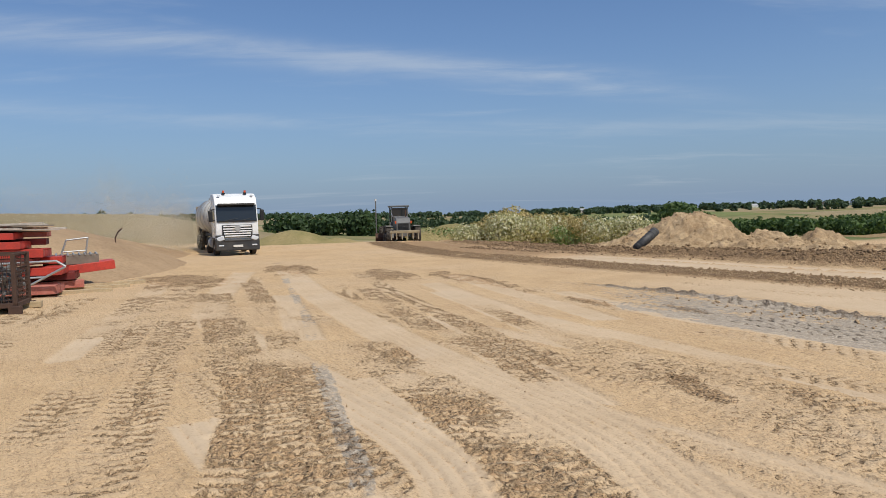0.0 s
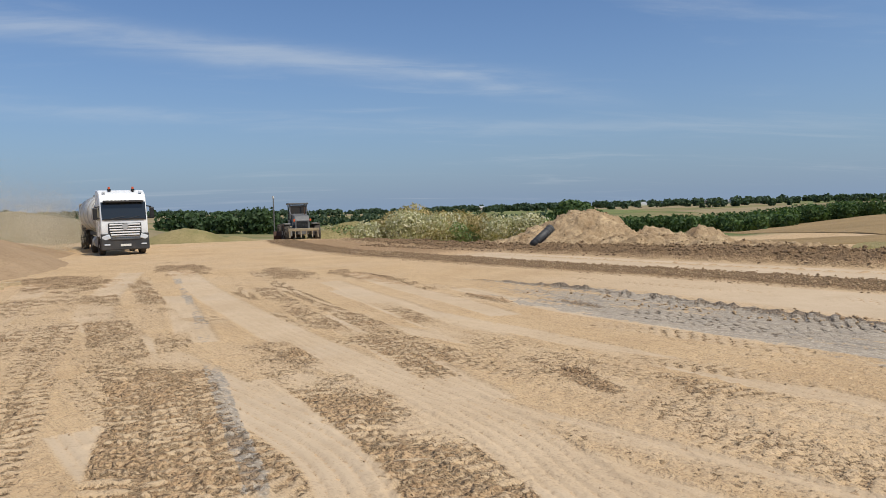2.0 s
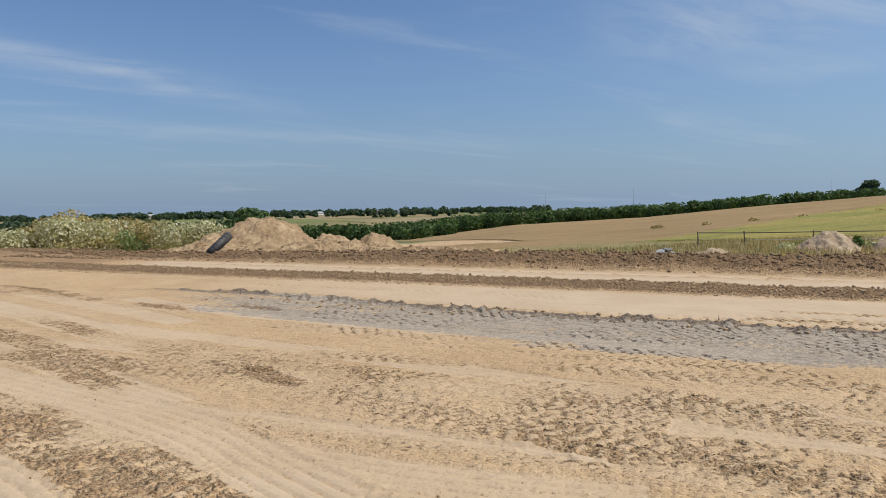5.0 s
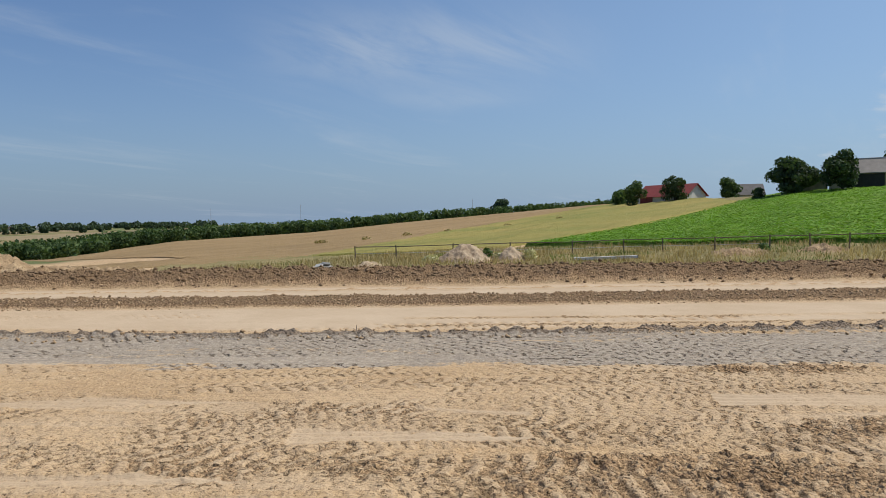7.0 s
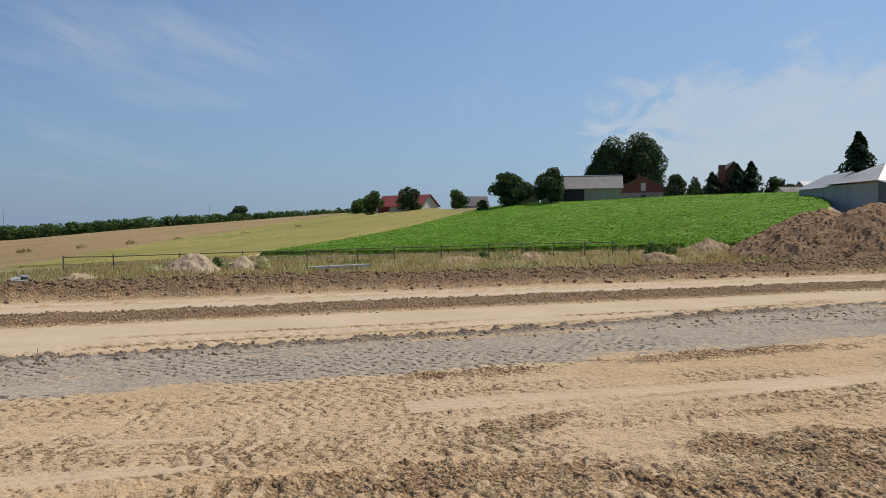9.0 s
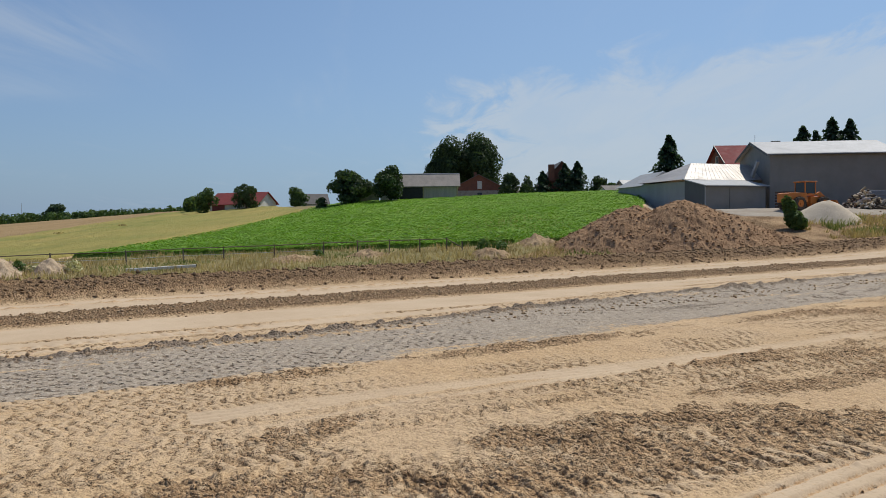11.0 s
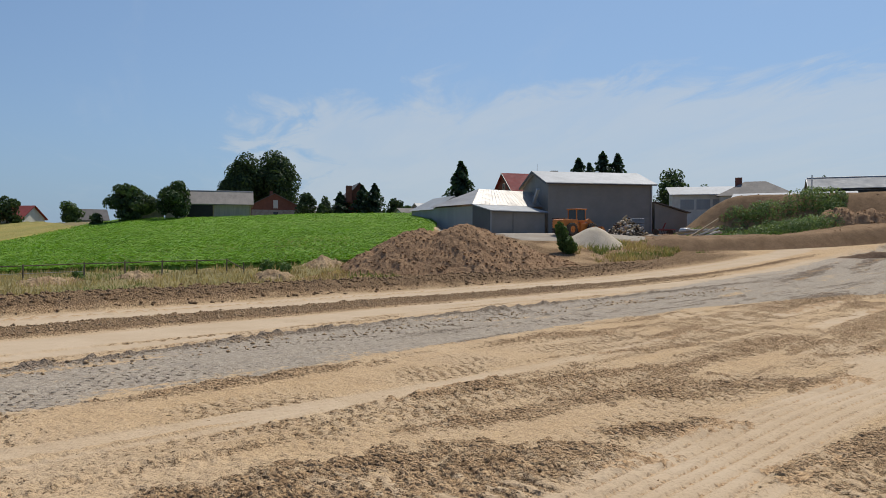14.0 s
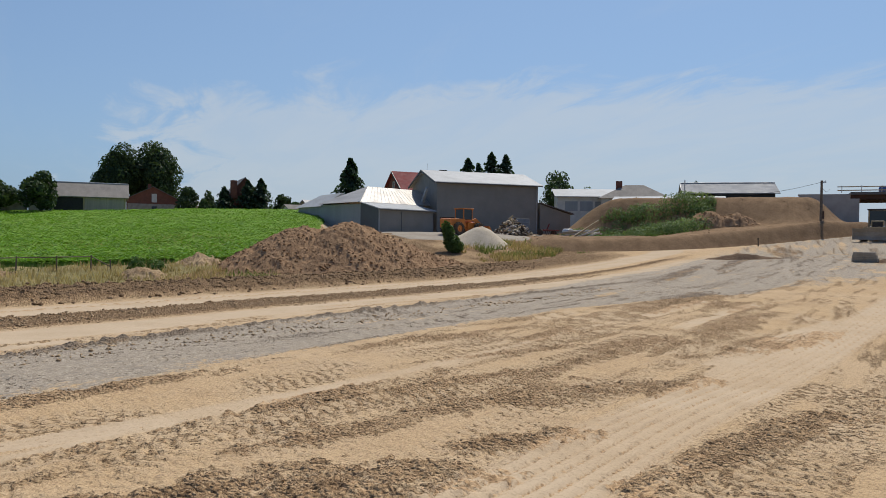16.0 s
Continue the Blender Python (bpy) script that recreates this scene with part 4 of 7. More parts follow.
    rut = np.exp(-((u - 22.6) / 0.10) ** 2) * (1 - sstep(v, 60, 74)) * sstep(v, -30, -20)
    dz = dz + rut * (0.05 + lumps * 0.05)
    brown = np.maximum(brown, rut * 0.8)
    w2 = hump(u, 24.0, 28.0, 0.4) * (1 - sstep(v, 62, 74)) * sstep(v, -52, -44)
    top = np.clip(1 - ((u - 26.2) / 2.6) ** 2, 0, 1) ** 0.7
    dz = dz + w2 * (top * 0.34 * sstep(v, -34, -8) + 0.04 + big * 0.10 + lumps * 0.06 + np.abs(fbm(X, Y + 30, 0.8, 3, 0.6)) * 0.2)
    brown = np.maximum(brown, w2 * 0.95)
    brown = np.maximum(brown, hump(u, 20.5, 24, 0.5) * sstep(-v, 22, 30) * 0.85 * near * sstep(v, -56, -48))
    brown = np.maximum(brown, hump(u, 28.6 - 2.5 * sstep(v, 48, 58), 62, 1.2) * sstep(v, 24, 36) * np.clip(0.75 + fbm(X, Y + 9, 2.0, 3) * 1.2, 0, 1))
    # thin streaks drawn out by blades and wheels
    line1 = sstep(fbm(u * 5, v * 0.28, 1.2, 4, 0.6), 0.10, 0.16) * sstep(v, 8, 22) * hump(u, 4, 18, 1) * near
    line2 = sstep(fbm(u * 4 + 90, v * 0.32, 1.3, 4, 0.6), 0.11, 0.18) * sstep(v, -6, 8) * hump(u, -8, 11, 1) * near
    brown = np.maximum(brown, np.maximum(line1 * 0.50, line2 * 0.42))
    dz = dz - np.maximum(line1, line2) * 0.025
    mark = np.zeros(X.shape)
    # a streak of grey dust along the wheel path, then the treads
    for pattern, width, depth, loose, pts in [("dust", 0.26, 0, 0, [(-0.55, 4.4), (-0.73, 5.9), (-1.2, 8.1), (-2.0, 11.35), (-3.16, 16.5), (-6.0, 27.3)])] + TRACKS[::-1]:
        line = smooth_line(pts)
        lo, hi = line.min(0) - width, line.max(0) + width
        box = np.flatnonzero((X > lo[0]) & (X < hi[0]) & (Y > lo[1]) & (Y < hi[1]))
        bx, by = X[box], Y[box]
        s0 = 0.0
        for p, q in zip(line[:-1], line[1:]):
            d = q - p
            ln = math.hypot(*d)
            ux, uy = d / ln
            a, w = (bx - p[0]) * ux + (by - p[1]) * uy, -(bx - p[0]) * uy + (by - p[1]) * ux
            on = np.flatnonzero((a >= 0) & (a < ln) & (np.abs(w) < width * 0.8))
            if len(on):
                i, x, y = box[on], bx[on], by[on]
                S, w = s0 + a[on], w[on] + fbm(x, y, 1.3, 2) * (0.03 if pattern == "rib" else 0.10)
                m = 1 - sstep(np.abs(w), width * 0.42, width * 0.52)
                m = m * np.clip(0.80 + fbm(x + 31, y, 1.7, 3) * 2.4, 0.75 if pattern == "rib" else 0.1, 1)
                side = np.exp(-((np.abs(w) - width * 0.56) / 0.06) ** 2)
                if pattern == "dust":
                    grey[i] = np.maximum(grey[i], m * 0.55)
                elif pattern == "rib":
                    groove = sstep(np.cos(2 * np.pi * w / (0.21 if width > 1.2 else 0.16)), 0.35, 0.85)
                    mark[i] = mark[i] * (1 - m) + m * (-0.006 - (0.036 if width > 1.2 else 0.020) * groove) + side * 0.016
                    dz[i] *= 1 - 0.6 * m
                    pale[i] = np.maximum(pale[i], m * 0.9)
                    # rib grooves are browned to look shaded
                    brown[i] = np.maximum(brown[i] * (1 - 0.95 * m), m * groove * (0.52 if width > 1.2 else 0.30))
                elif pattern == "lug":
                    ph = S / (0.17 + 0.07 * (width > 0.55)) + np.where(w > 0, 0.5, 0.0) - np.abs(w) / width * 1.1 + fbm(x, y, 0.5, 2) * 0.25
                    bar = sstep(np.sin(2 * np.pi * ph), -0.25, 0.35) * sstep(np.abs(w), 0.0, width * 0.08)
                    rough = crumbs(x, y, 0.075)
                    mark[i] = mark[i] * (1 - m) + 0.72 * m * depth * ((bar - 0.6) * (0.45 + 0.5 * vnoise(x / 0.35, y / 0.35)) + 0.16 * rough) + side * depth * (0.05 + 0.3 * rough)
                    pale[i] = np.maximum(pale[i] * (1 - m), m * bar * 0.35)
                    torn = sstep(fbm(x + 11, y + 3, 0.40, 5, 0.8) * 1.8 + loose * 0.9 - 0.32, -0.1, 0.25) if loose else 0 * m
                    # torn loam is real soil; gaps between lugs are darkened as shade
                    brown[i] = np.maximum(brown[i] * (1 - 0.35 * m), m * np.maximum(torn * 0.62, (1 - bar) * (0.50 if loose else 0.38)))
                    mark[i] += m * torn * rough * 0.014
                else:
                    mark[i] *= 1 - m
                    rows = {"bar": 4.0, "dash": 1.0}[pattern]
                    row = (w / width + 0.5) * rows
                    block = sstep(np.sin(2 * np.pi * (S / 0.26 + np.floor(row) * 0.5 + (row % 1) * 0.12)), -0.80, -0.35) * sstep(np.abs(row % 1 - 0.5), 0.50, 0.40)
                    if pattern == "dash":
                        block = 1 - sstep(np.sin(2 * np.pi * S / 0.34), -0.2, 0.2)
                    mark[i] += m * depth * 0.42 * (block - 0.8)
                    # gaps between tread blocks get their shade from the brown colour
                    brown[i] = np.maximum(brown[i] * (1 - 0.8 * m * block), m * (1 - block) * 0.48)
                    pale[i] = np.maximum(pale[i], m * block * 0.5)
                    grey[i] = np.where(grey[i] > 0.25, np.maximum(grey[i], m * 0.8), grey[i])
            s0 += ln
    dz = dz + np.clip(mark, -0.085, 0.085)
    # loose patches
    for cx, cy, a, b, turn, h in LOOSE:
        c, s = math.cos(radians(turn)), math.sin(radians(turn))
        box = np.flatnonzero((np.abs(X - cx) < a * 1.6) & (np.abs(Y - cy) < a * 1.6))
        x, y = X[box], Y[box]
        q = np.hypot(((x - cx) * c + (y - cy) * s) / a, (-(x - cx) * s + (y - cy) * c) / b) + fbm(x, y, 0.7, 5, 0.75) * 2.0
        k = 1 - sstep(q, 0.9, 1.3)
        dz[box] += k * min(h, 0.06) * (0.25 + crumbs(x, y, 0.07) * 0.45)
        brown[box] = np.maximum(brown[box], k * np.clip(0.62 + fbm(x, y, 0.35, 4, 0.7) * 1.5, 0.15, 0.85))
    return dz * near, grey, brown, pale


def spread(a, b, step):
    """Distances from a out to b; step tells the next gap."""
    out = [a]
    while out[-1] < b:
        out.append(out[-1] + step(out[-1]))
    return out


# rings round the middle of the site, denser near by and on the side of the road works
GC = (1.0, -2.0)
GRS = np.array(spread(0.0, 3.1, lambda r: 0.055)[:-1] + spread(3.2, 75, lambda r: min(max(r * r * 0.00046, 0.018), 0.0078 * r)) + spread(77, 4400, lambda r: 0.035 * r)[1:])
GAS = np.array(list(np.arange(-46.0, 146.0, 0.19)) + list(np.arange(146.0, 314.01, 1.6)))
_ga, _gr = np.meshgrid(np.radians(GAS), GRS, indexing="ij")
GX, GY = GC[0] + _gr * np.sin(_ga), GC[1] + _gr * np.cos(_ga)
G_DZ, G_GREY, G_BROWN, G_PALE = (q.reshape(GX.shape) for q in relief(GX.ravel(), GY.ravel()))
GZ = land(GX, GY) + G_DZ


def ground_z(x, y):
    """Height of the ground's sheet with its marks."""
    a = (np.degrees(np.arctan2(x - GC[0], y - GC[1])) + 46.0) % 360 - 46.0
    i = np.clip(np.searchsorted(GAS, a) - 1, 0, len(GAS) - 2)
    j = np.clip(np.searchsorted(GRS, np.hypot(x - GC[0], y - GC[1])) - 1, 0, len(GRS) - 2)
    return GZ[i, j]


def grid_faces(n, m):
    i = np.arange(n * m).reshape(n, m)
    return np.stack([i[:-1, :-1], i[1:, :-1], i[1:, 1:], i[:-1, 1:]], -1).reshape(-1, 4)


g_me = fill_mesh("ground", np.stack([GX, GY, GZ], -1).reshape(-1, 3), grid_faces(*GX.shape)[:, ::-1], SOIL)
g_at = g_me.color_attributes.new("soil", "FLOAT_COLOR", "POINT")
# the brown channel carries the painted groove shade too
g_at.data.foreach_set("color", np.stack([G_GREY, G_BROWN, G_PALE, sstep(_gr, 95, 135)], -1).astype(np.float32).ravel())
g_me.polygons.foreach_set("use_smooth", np.ones(len(g_me.polygons), bool))
tagged(new("ground", g_me), "dry tan building-site ground with wheel tracks and grey stone strips", "ground", kind="structure")


# ---- fields on the hill ----
def field(name, xs, left, right, nx, ny, lift, material, label, rough=0.12):
    """A standing crop between two edges y = left(x), right(x); its rim drops to the land."""
    s = np.linspace(0, 1, ny)
    x = np.linspace(*xs, nx)[:, None] + 0 * s[None]
    l, r = left(x[:, 0]), right(x[:, 0])
    y = l[:, None] + (r - l)[:, None] * s[None]
    y = y + fbm(x, y + 50, 6, 3) * 1.2
    z = land(x, y) + lift + fbm(x, y, 1.0, 2) * rough + fbm(x, y, 9.0, 2) * 0.15
    z[0], z[-1], z[:, 0], z[:, -1] = [land(x[k], y[k]) - 0.2 for k in (0, -1, (slice(None), 0), (slice(None), -1))]
    me = fill_mesh(name, np.stack([x, y, z], -1).reshape(-1, 3), grid_faces(nx, ny), material)
    me.polygons.foreach_set("use_smooth", np.ones(len(me.polygons), bool))
    return tagged(new(name, me), label, "field", kind="structure")


edge_line = lambda x: 27.5 - (x - 56) * 0.115
green_right = lambda x: np.interp(x, [50, 58, 75, 100, 130], [-12.5, -16.5, -22.0, -30.0, -39.0])
field("field_green", (58.5, 128), edge_line, green_right, 190, 150, 0.30, GREEN_CROP, "bright green leafy crop on a rounded hill", 0.32)
field("field_grain", (47, 190), lambda x: np.interp(x, [47, 57, 100, 150, 190], [42, 46, 60, 68, 64]), lambda x: edge_line(x) + 1.6 + np.clip(x - 126, 0, 200) * 0.5 + np.clip(58 - x, 0, 20) * 1.1, 190, 130, 0.22, WHEAT, "ripening yellow-green grain field on a slope", 0.22)
field("field_brown", (45, 232), lambda x: np.interp(x, [45, 60, 90, 128, 150, 180, 206, 232], [54, 94, 166, 236, 222, 196, 166, 132]), lambda x: np.interp(x, [45, 57, 100, 150, 190, 232], [42, 46.3, 60.3, 68.3, 66, 66]), 160, 100, 0.12, BROWN_FIELD, "dry brown meadow strip along the grain field", 0.15)
field("field_brown_2", (22, 45.4), lambda x: np.interp(x, [22, 45.4], [64, 56]), lambda x: np.interp(x, [22, 30, 45.4], [52, 45, 42.0]), 60, 60, 0.10, BROWN_FIELD, "lower end of the dry brown meadow strip", 0.15)
field("verge", (28, 58.4), lambda x: np.interp(x, [28, 38, 48, 58.4], [37, 50, 49, 47]), lambda x: np.interp(x, [28, 33, 47, 58.4], [30, 23, -2, -13]), 120, 220, 0.08, MEADOW, "rough verge of dry and green grass along the fence", 0.2)
field("field_far_west", (-150, -24), lambda x: 150 + 0 * x, lambda x: 66 - 0.25 * (x + 24), 90, 60, 0.35, FAR_FIELD, "pale stubble field beyond the site", 0.2)
rows = [(-420, -60, 620, 860, FAR_FIELD), (-230, 40, 900, 1080, FAR_FIELD), (60, 330, 700, 900, FAR_GREEN), (300, 560, 820, 1000, FAR_FIELD), (-60, 140, 480, 600, FAR_GREEN),
        (340, 700, 600, 700, FAR_FIELD), (100, 300, 440, 520, FAR_FIELD), (-330, -120, 420, 520, FAR_GREEN), (480, 800, 900, 1200, FAR_GREEN), (-120, -20, 250, 330, FAR_FIELD)]
for k, (a, b, c, d, m) in enumerate(rows):
    field("field_far", (a, b), lambda x: d + 0.1 * x, lambda x: c + 0.06 * x, 30, 24, 1.0, m, "distant field in the valley", 0.1)

# crop leaves that stand out of the near part of the green field
_r = np.random.default_rng(21)
_x = 58.8 + 66 * _r.random(60000) ** 1.5
_y = green_right(_x) + (edge_line(_x) - green_right(_x)) * _r.random(60000)
_p = np.stack([_x, _y, land(_x, _y) + 0.30 + 0.14 * _r.random(60000)], -1)
_v, _f = leaf_mesh(_p, np.tile([0, 0, 1.0], (60000, 1)), 0.13, _r, 0.0, 1.0, 0.92)
tagged(new("crop_plants", fill_mesh("crop_plants", _v, _f, CROP_BLADE)), "low broad-leaved green crop plants", "crop", kind="stuff")


def verge_spots(n, seed, lo=-14.0, hi=36.0, a=29.0, b=58.0):
    r = np.random.default_rng(seed)
    y = lo + (hi - lo) * r.random(n)
    uu = a + 4 + (b - a) * r.random(n) ** 0.8
    return (uu - NY * y) / NX, y


_x, _y = verge_spots(42000, 31)
_k = fbm(_x, _y, 4.0, 3) > -0.10
tagged(blades("dry_grass", _x[_k], _y[_k], 0.15 + 0.42 * np.random.default_rng(3).random(_k.sum()), 0.04, GRASS_DRY, 5), "tall dry straw-coloured grass on the verge", "grass", kind="stuff")
tagged(blades("green_grass", _x[~_k], _y[~_k], 0.12 + 0.33 * np.random.default_rng(4).random((~_k).sum()), 0.04, GRASS_GREEN, 6), "green weeds and grass along the fence", "grass", kind="stuff")

# loose clods on the windrow and the bank
_r = np.random.default_rng(41)


def strip_spots(n, u0, u1, v0, v1, power=1.0):
    uu, vv = u0 + (u1 - u0) * _r.random(n), v0 + (v1 - v0) * _r.random(n) ** power
    return NX * uu + NY * vv, NY * uu - NX * vv


_x, _y = strip_spots(11000, 18.3, 21.0, -32, 50)
pebbles("soil_clods", _x, _y, 0.012 + 0.050 * _r.random(11000) ** 3, ground_z, CRUMB, 1, "loose brown clods on the windrow")
_x, _y = strip_spots(18000, 23.9, 28.2, -38, 52)
pebbles("soil_clods", _x, _y, 0.02 + 0.085 * _r.random(18000) ** 3, ground_z, CLOD, 2, "rough brown clods on the soil bank")
_x, _y = strip_spots(1400, 13.3, 14.4, -14, 40)
pebbles("soil_clods", _x, _y, 0.012 + 0.05 * _r.random(1400) ** 3, ground_z, CRUMB, 3, "grey-brown clods along the blade ridge")
_cx, _cy, _cs = [], [], []
for pattern, width, depth, loose, pts in TRACKS:
    if loose >= 0.3:
        ln = smooth_line(pts)
        for p in ln:
            k = 15
            _cx.append(p[0] + _r.normal(size=k) * width * 0.27), _cy.append(p[1] + _r.normal(size=k) * width * 0.27 + _r.normal(size=k) * 0.3)
            _cs.append(0.004 + 0.012 * _r.random(k) ** 3)
for cx, cy, a, b, turn, h in LOOSE[:16]:
    k = int(700 * a * b) + 60
    s, w = np.clip(_r.normal(size=k) * 0.5, -1, 1) * a, np.clip(_r.normal(size=k) * 0.45, -1, 1) * b
    c, q = math.cos(radians(turn)), math.sin(radians(turn))
    _cx.append(cx + s * c - w * q), _cy.append(cy + s * q + w * c), _cs.append(0.004 + 0.017 * _r.random(k) ** 3)
_cx, _cy, _cs = np.concatenate(_cx), np.concatenate(_cy), np.concatenate(_cs)
pebbles("soil_crumbs", _cx, _cy, _cs, ground_z, CRUMB, 4, "small brown crumbs thrown up by the wheels")
_x, _y = -8 + 26 * _r.random(700), -16 + 34 * _r.random(700)
_k = np.hypot(_x, _y) > 3.5
pebbles("stones", _x[_k], _y[_k], 0.004 + 0.014 * _r.random(_k.sum()) ** 4, ground_z, CRUMB, 5, "small pale stones lying about on the sand", "stones")


# ---- heaps, banks and the embankment ----
mound("sand_heap", [(14.4, 42.3, 5.2, 5.5, 2.75, 0), (17.6, 40.6, 5.5, 5.0, 1.55, -20), (20.6, 39.2, 2.6, 3.0, 1.75, -20), (16.0, 37.5, 7.0, 5.0, 1.0, -25), (20.5, 33.0, 7.0, 6.0, 0.75, -35), (11.5, 40.5, 4.0, 4.0, 0.9, 0)],
      0.09, SAND, 3, 0.36, label="big sand heap with a dug-out crest", size=0.8, fine=0.16, clods=(5000, 0.10, SAND))
mound("soil_heap", [(57.0, -16.8, 6.5, 5.0, 3.3, 100), (56.0, -20.2, 6.5, 5.2, 3.9, 100), (55.4, -22.8, 5.0, 4.4, 2.8, 105), (55.0, -26.0, 4.0, 2.6, 1.2, 110), (59, -21, 6, 6, 2.8, 0)],
      0.085, REDSOIL, 5, 0.22, label="long heap of red-brown excavated soil", size=0.6, fine=0.2, clods=(7000, 0.14, REDSOIL))
mound("soil_bank", [(-18.0, 33.0, 5.5, 11.0, 2.7, 8), (-20.0, 23.0, 6.0, 10.0, 2.6, 4), (-19.5, 42, 4.5, 9, 1.5, 10)], 0.2, GRADED, 6, 0.06, label="smooth graded soil bank beside the haul road", category="soil bank", size=2.5, fine=0.6)
mound("grass_bank", [(-13.5, 66.0, 5.5, 3.5, 1.9, -12), (-9.5, 67, 4, 3, 1.0, -12)], 0.3, MEADOW, 7, 0.08, label="low grassy bank at the end of the site", category="bank", size=2.5)
for k, (x, y, r, h) in enumerate([(44.6, 25.0, 2.6, 1.25), (46.0, 22.1, 1.5, 0.85), (58.5, -9.5, 2.2, 0.6), (57.2, -12.6, 2.0, 0.7), (36.5, 27.5, 1.4, 0.35), (54.5, 3.5, 1.8, 0.35), (52.5, 8.5, 2.2, 0.35), (53, -5.5, 1.6, 0.5)]):
    mound("rubble_heap", [(x, y, r, r * 0.9, h + 0.25, 0), (x + r * 0.4, y - r * 0.3, r * 0.7, r * 0.7, h * 0.8, 0)], 0.07, CHALK if k in (0, 1, 4) else SAND, 11 + k, 0.25, label="small pale heap of clay rubble on the verge", category="rubble heap", size=0.5, fine=0.16)
mound("pale_sand_heap", [(65.6, -36.4, 3.0, 2.7, 1.9, 0)], 0.1, WHITESAND, 23, 0.04, label="small heap of pale building sand", category="sand heap", size=1.2, fine=0.4)
mound("soil_heap", [(66.4, -65.6, 5.0, 3.2, 3.7, 45), (64.4, -67.6, 4.8, 3.0, 3.4, 45)], 0.12, REDSOIL, 29, 0.4, label="brown soil heap dumped against the embankment", size=0.8, fine=0.25, clods=(2500, 0.14, REDSOIL))

# embankment: along a, across b
EO, EA, EB = np.array((71.1, -48.4)), np.array((-0.69, -0.724)), np.array((0.724, -0.69))


def bank_z(a, b):
    x, y = EO[0] + EA[0] * a + EB[0] * b, EO[1] + EA[1] * a + EB[1] * b
    z0 = np.minimum(land(x, y), 3.3)
    foot = np.interp(a, [2, 7, 20, 30, 33], [-12.0, -9.6, 0.3, 9.0, 12.0])
    low = (0.8 + 0.9 * sstep(a, -2, 30)) * sstep(a, -2, 1.5) * (1 - 0.8 * sstep(b, foot + 4, foot + 9) * (1 - sstep(a, 6, 14)))
    up = 7.95 * sstep(a, -8, 5.5) * (1 - 0.55 * sstep(a, 26.5, 33.5))
    z = z0 - 0.3 + (low + 0.3) * sstep(b, -0.6 + foot, 2.4 + foot)
    z = z + np.maximum(up - z, 0) * sstep(b, np.maximum(8.6 - 3.0 * sstep(a, 18, 30), foot + 2.6), np.maximum(14.2, foot + 8.0)) * (1 - sstep(b, 26, 36))
    return x, y, z


_a, _b = np.meshgrid(np.arange(-16, 36, 0.22), np.arange(-13.0, 37, 0.22), indexing="ij")
_x, _y, _z = bank_z(_a, _b)
_z = _z + fbm(_x, _y, 2.2, 4, 0.6) * 0.16 + fbm(_x * 2.5, _y, 0.5, 3, 0.6) * 0.09
e_me = fill_mesh("embankment", np.stack([_x, _y, _z], -1).reshape(-1, 3), grid_faces(*_x.shape), BANKSOIL)
tagged(new("embankment", e_me), "stepped embankment of bare brown soil leading up to the bridge", "embankment", kind="structure")

_k = np.random.default_rng(93).integers(0, _x.size, 6000)
_cz = _z.ravel()[_k]
pebbles("soil_clods", _x.ravel()[_k] + 0.1, _y.ravel()[_k], 0.03 + 0.11 * np.random.default_rng(94).random(6000) ** 4, lambda x, y: _cz - 0.02, BANKSOIL, 95, "brown clods lying on the embankment")

# yard of the farm
field("yard", (66, 96), lambda x: np.interp(x, [66, 78, 96], [-29, -25, -27]), lambda x: -47 + 0 * x, 40, 40, 0.05, YARD, "gravel yard in front of the sheds", 0.05)


# ---- bushes, grass and trees ----
def scrub(name, lobes, n, leaf, material, seed, label):
    return tagged(leaves(name, lobes, n, leaf, material, seed, None, 0.5), label, "bush", kind="stuff")


_r = np.random.default_rng(77)


def scrub_lobes(n, x0, x1, y0, y1, top, r0, r1):
    out = []
    for i in range(n):
        t = _r.random()
        x, y = x0 + (x1 - x0) * t, y0 + (y1 - y0) * t + _r.normal() * 1.4
        r = r0 + (r1 - r0) * _r.random()
        out.append((x, y, top(t) - r * (0.55 + 0.9 * _r.random()), r * 1.3, r * 1.1, r))
    return out


mound("overgrown_bank", [(1.0, 61.5, 5, 3.5, 2.0, 0), (6.5, 61.5, 6.5, 4, 2.9, 0), (12.0, 60.5, 6, 4, 2.3, 0), (17.5, 59.5, 5.5, 4, 2.0, 0)], 0.3, MEADOW, 9, 0.2, label="bank overgrown with weeds behind the site", category="bank", size=1.5)
top_line = lambda t: np.interp(t, [0, 0.15, 0.4, 0.55, 0.8, 1.0], [1.0, 1.25, 2.2, 1.6, 1.55, 1.35])
scrub("flowering_scrub", scrub_lobes(34, -1.0, 17.5, 59.5, 57.0, lambda t: top_line(t) - 0.35, 0.6, 1.3), 22000, 0.10, LEAF_BLOSSOM, 51, "whitish flowering weeds covering the bank")
scrub("dry_scrub", scrub_lobes(30, 1.5, 12.5, 60.8, 60.0, top_line, 0.5, 1.1), 14000, 0.10, LEAF_DRY, 52, "brown and yellow dried weeds on the bank")
scrub("green_scrub", scrub_lobes(14, -1.5, 18, 60.5, 57.6, lambda t: top_line(t) - 0.5, 0.5, 1.0), 4000, 0.11, LEAF_WEED, 53, "green weeds among the flowering scrub")
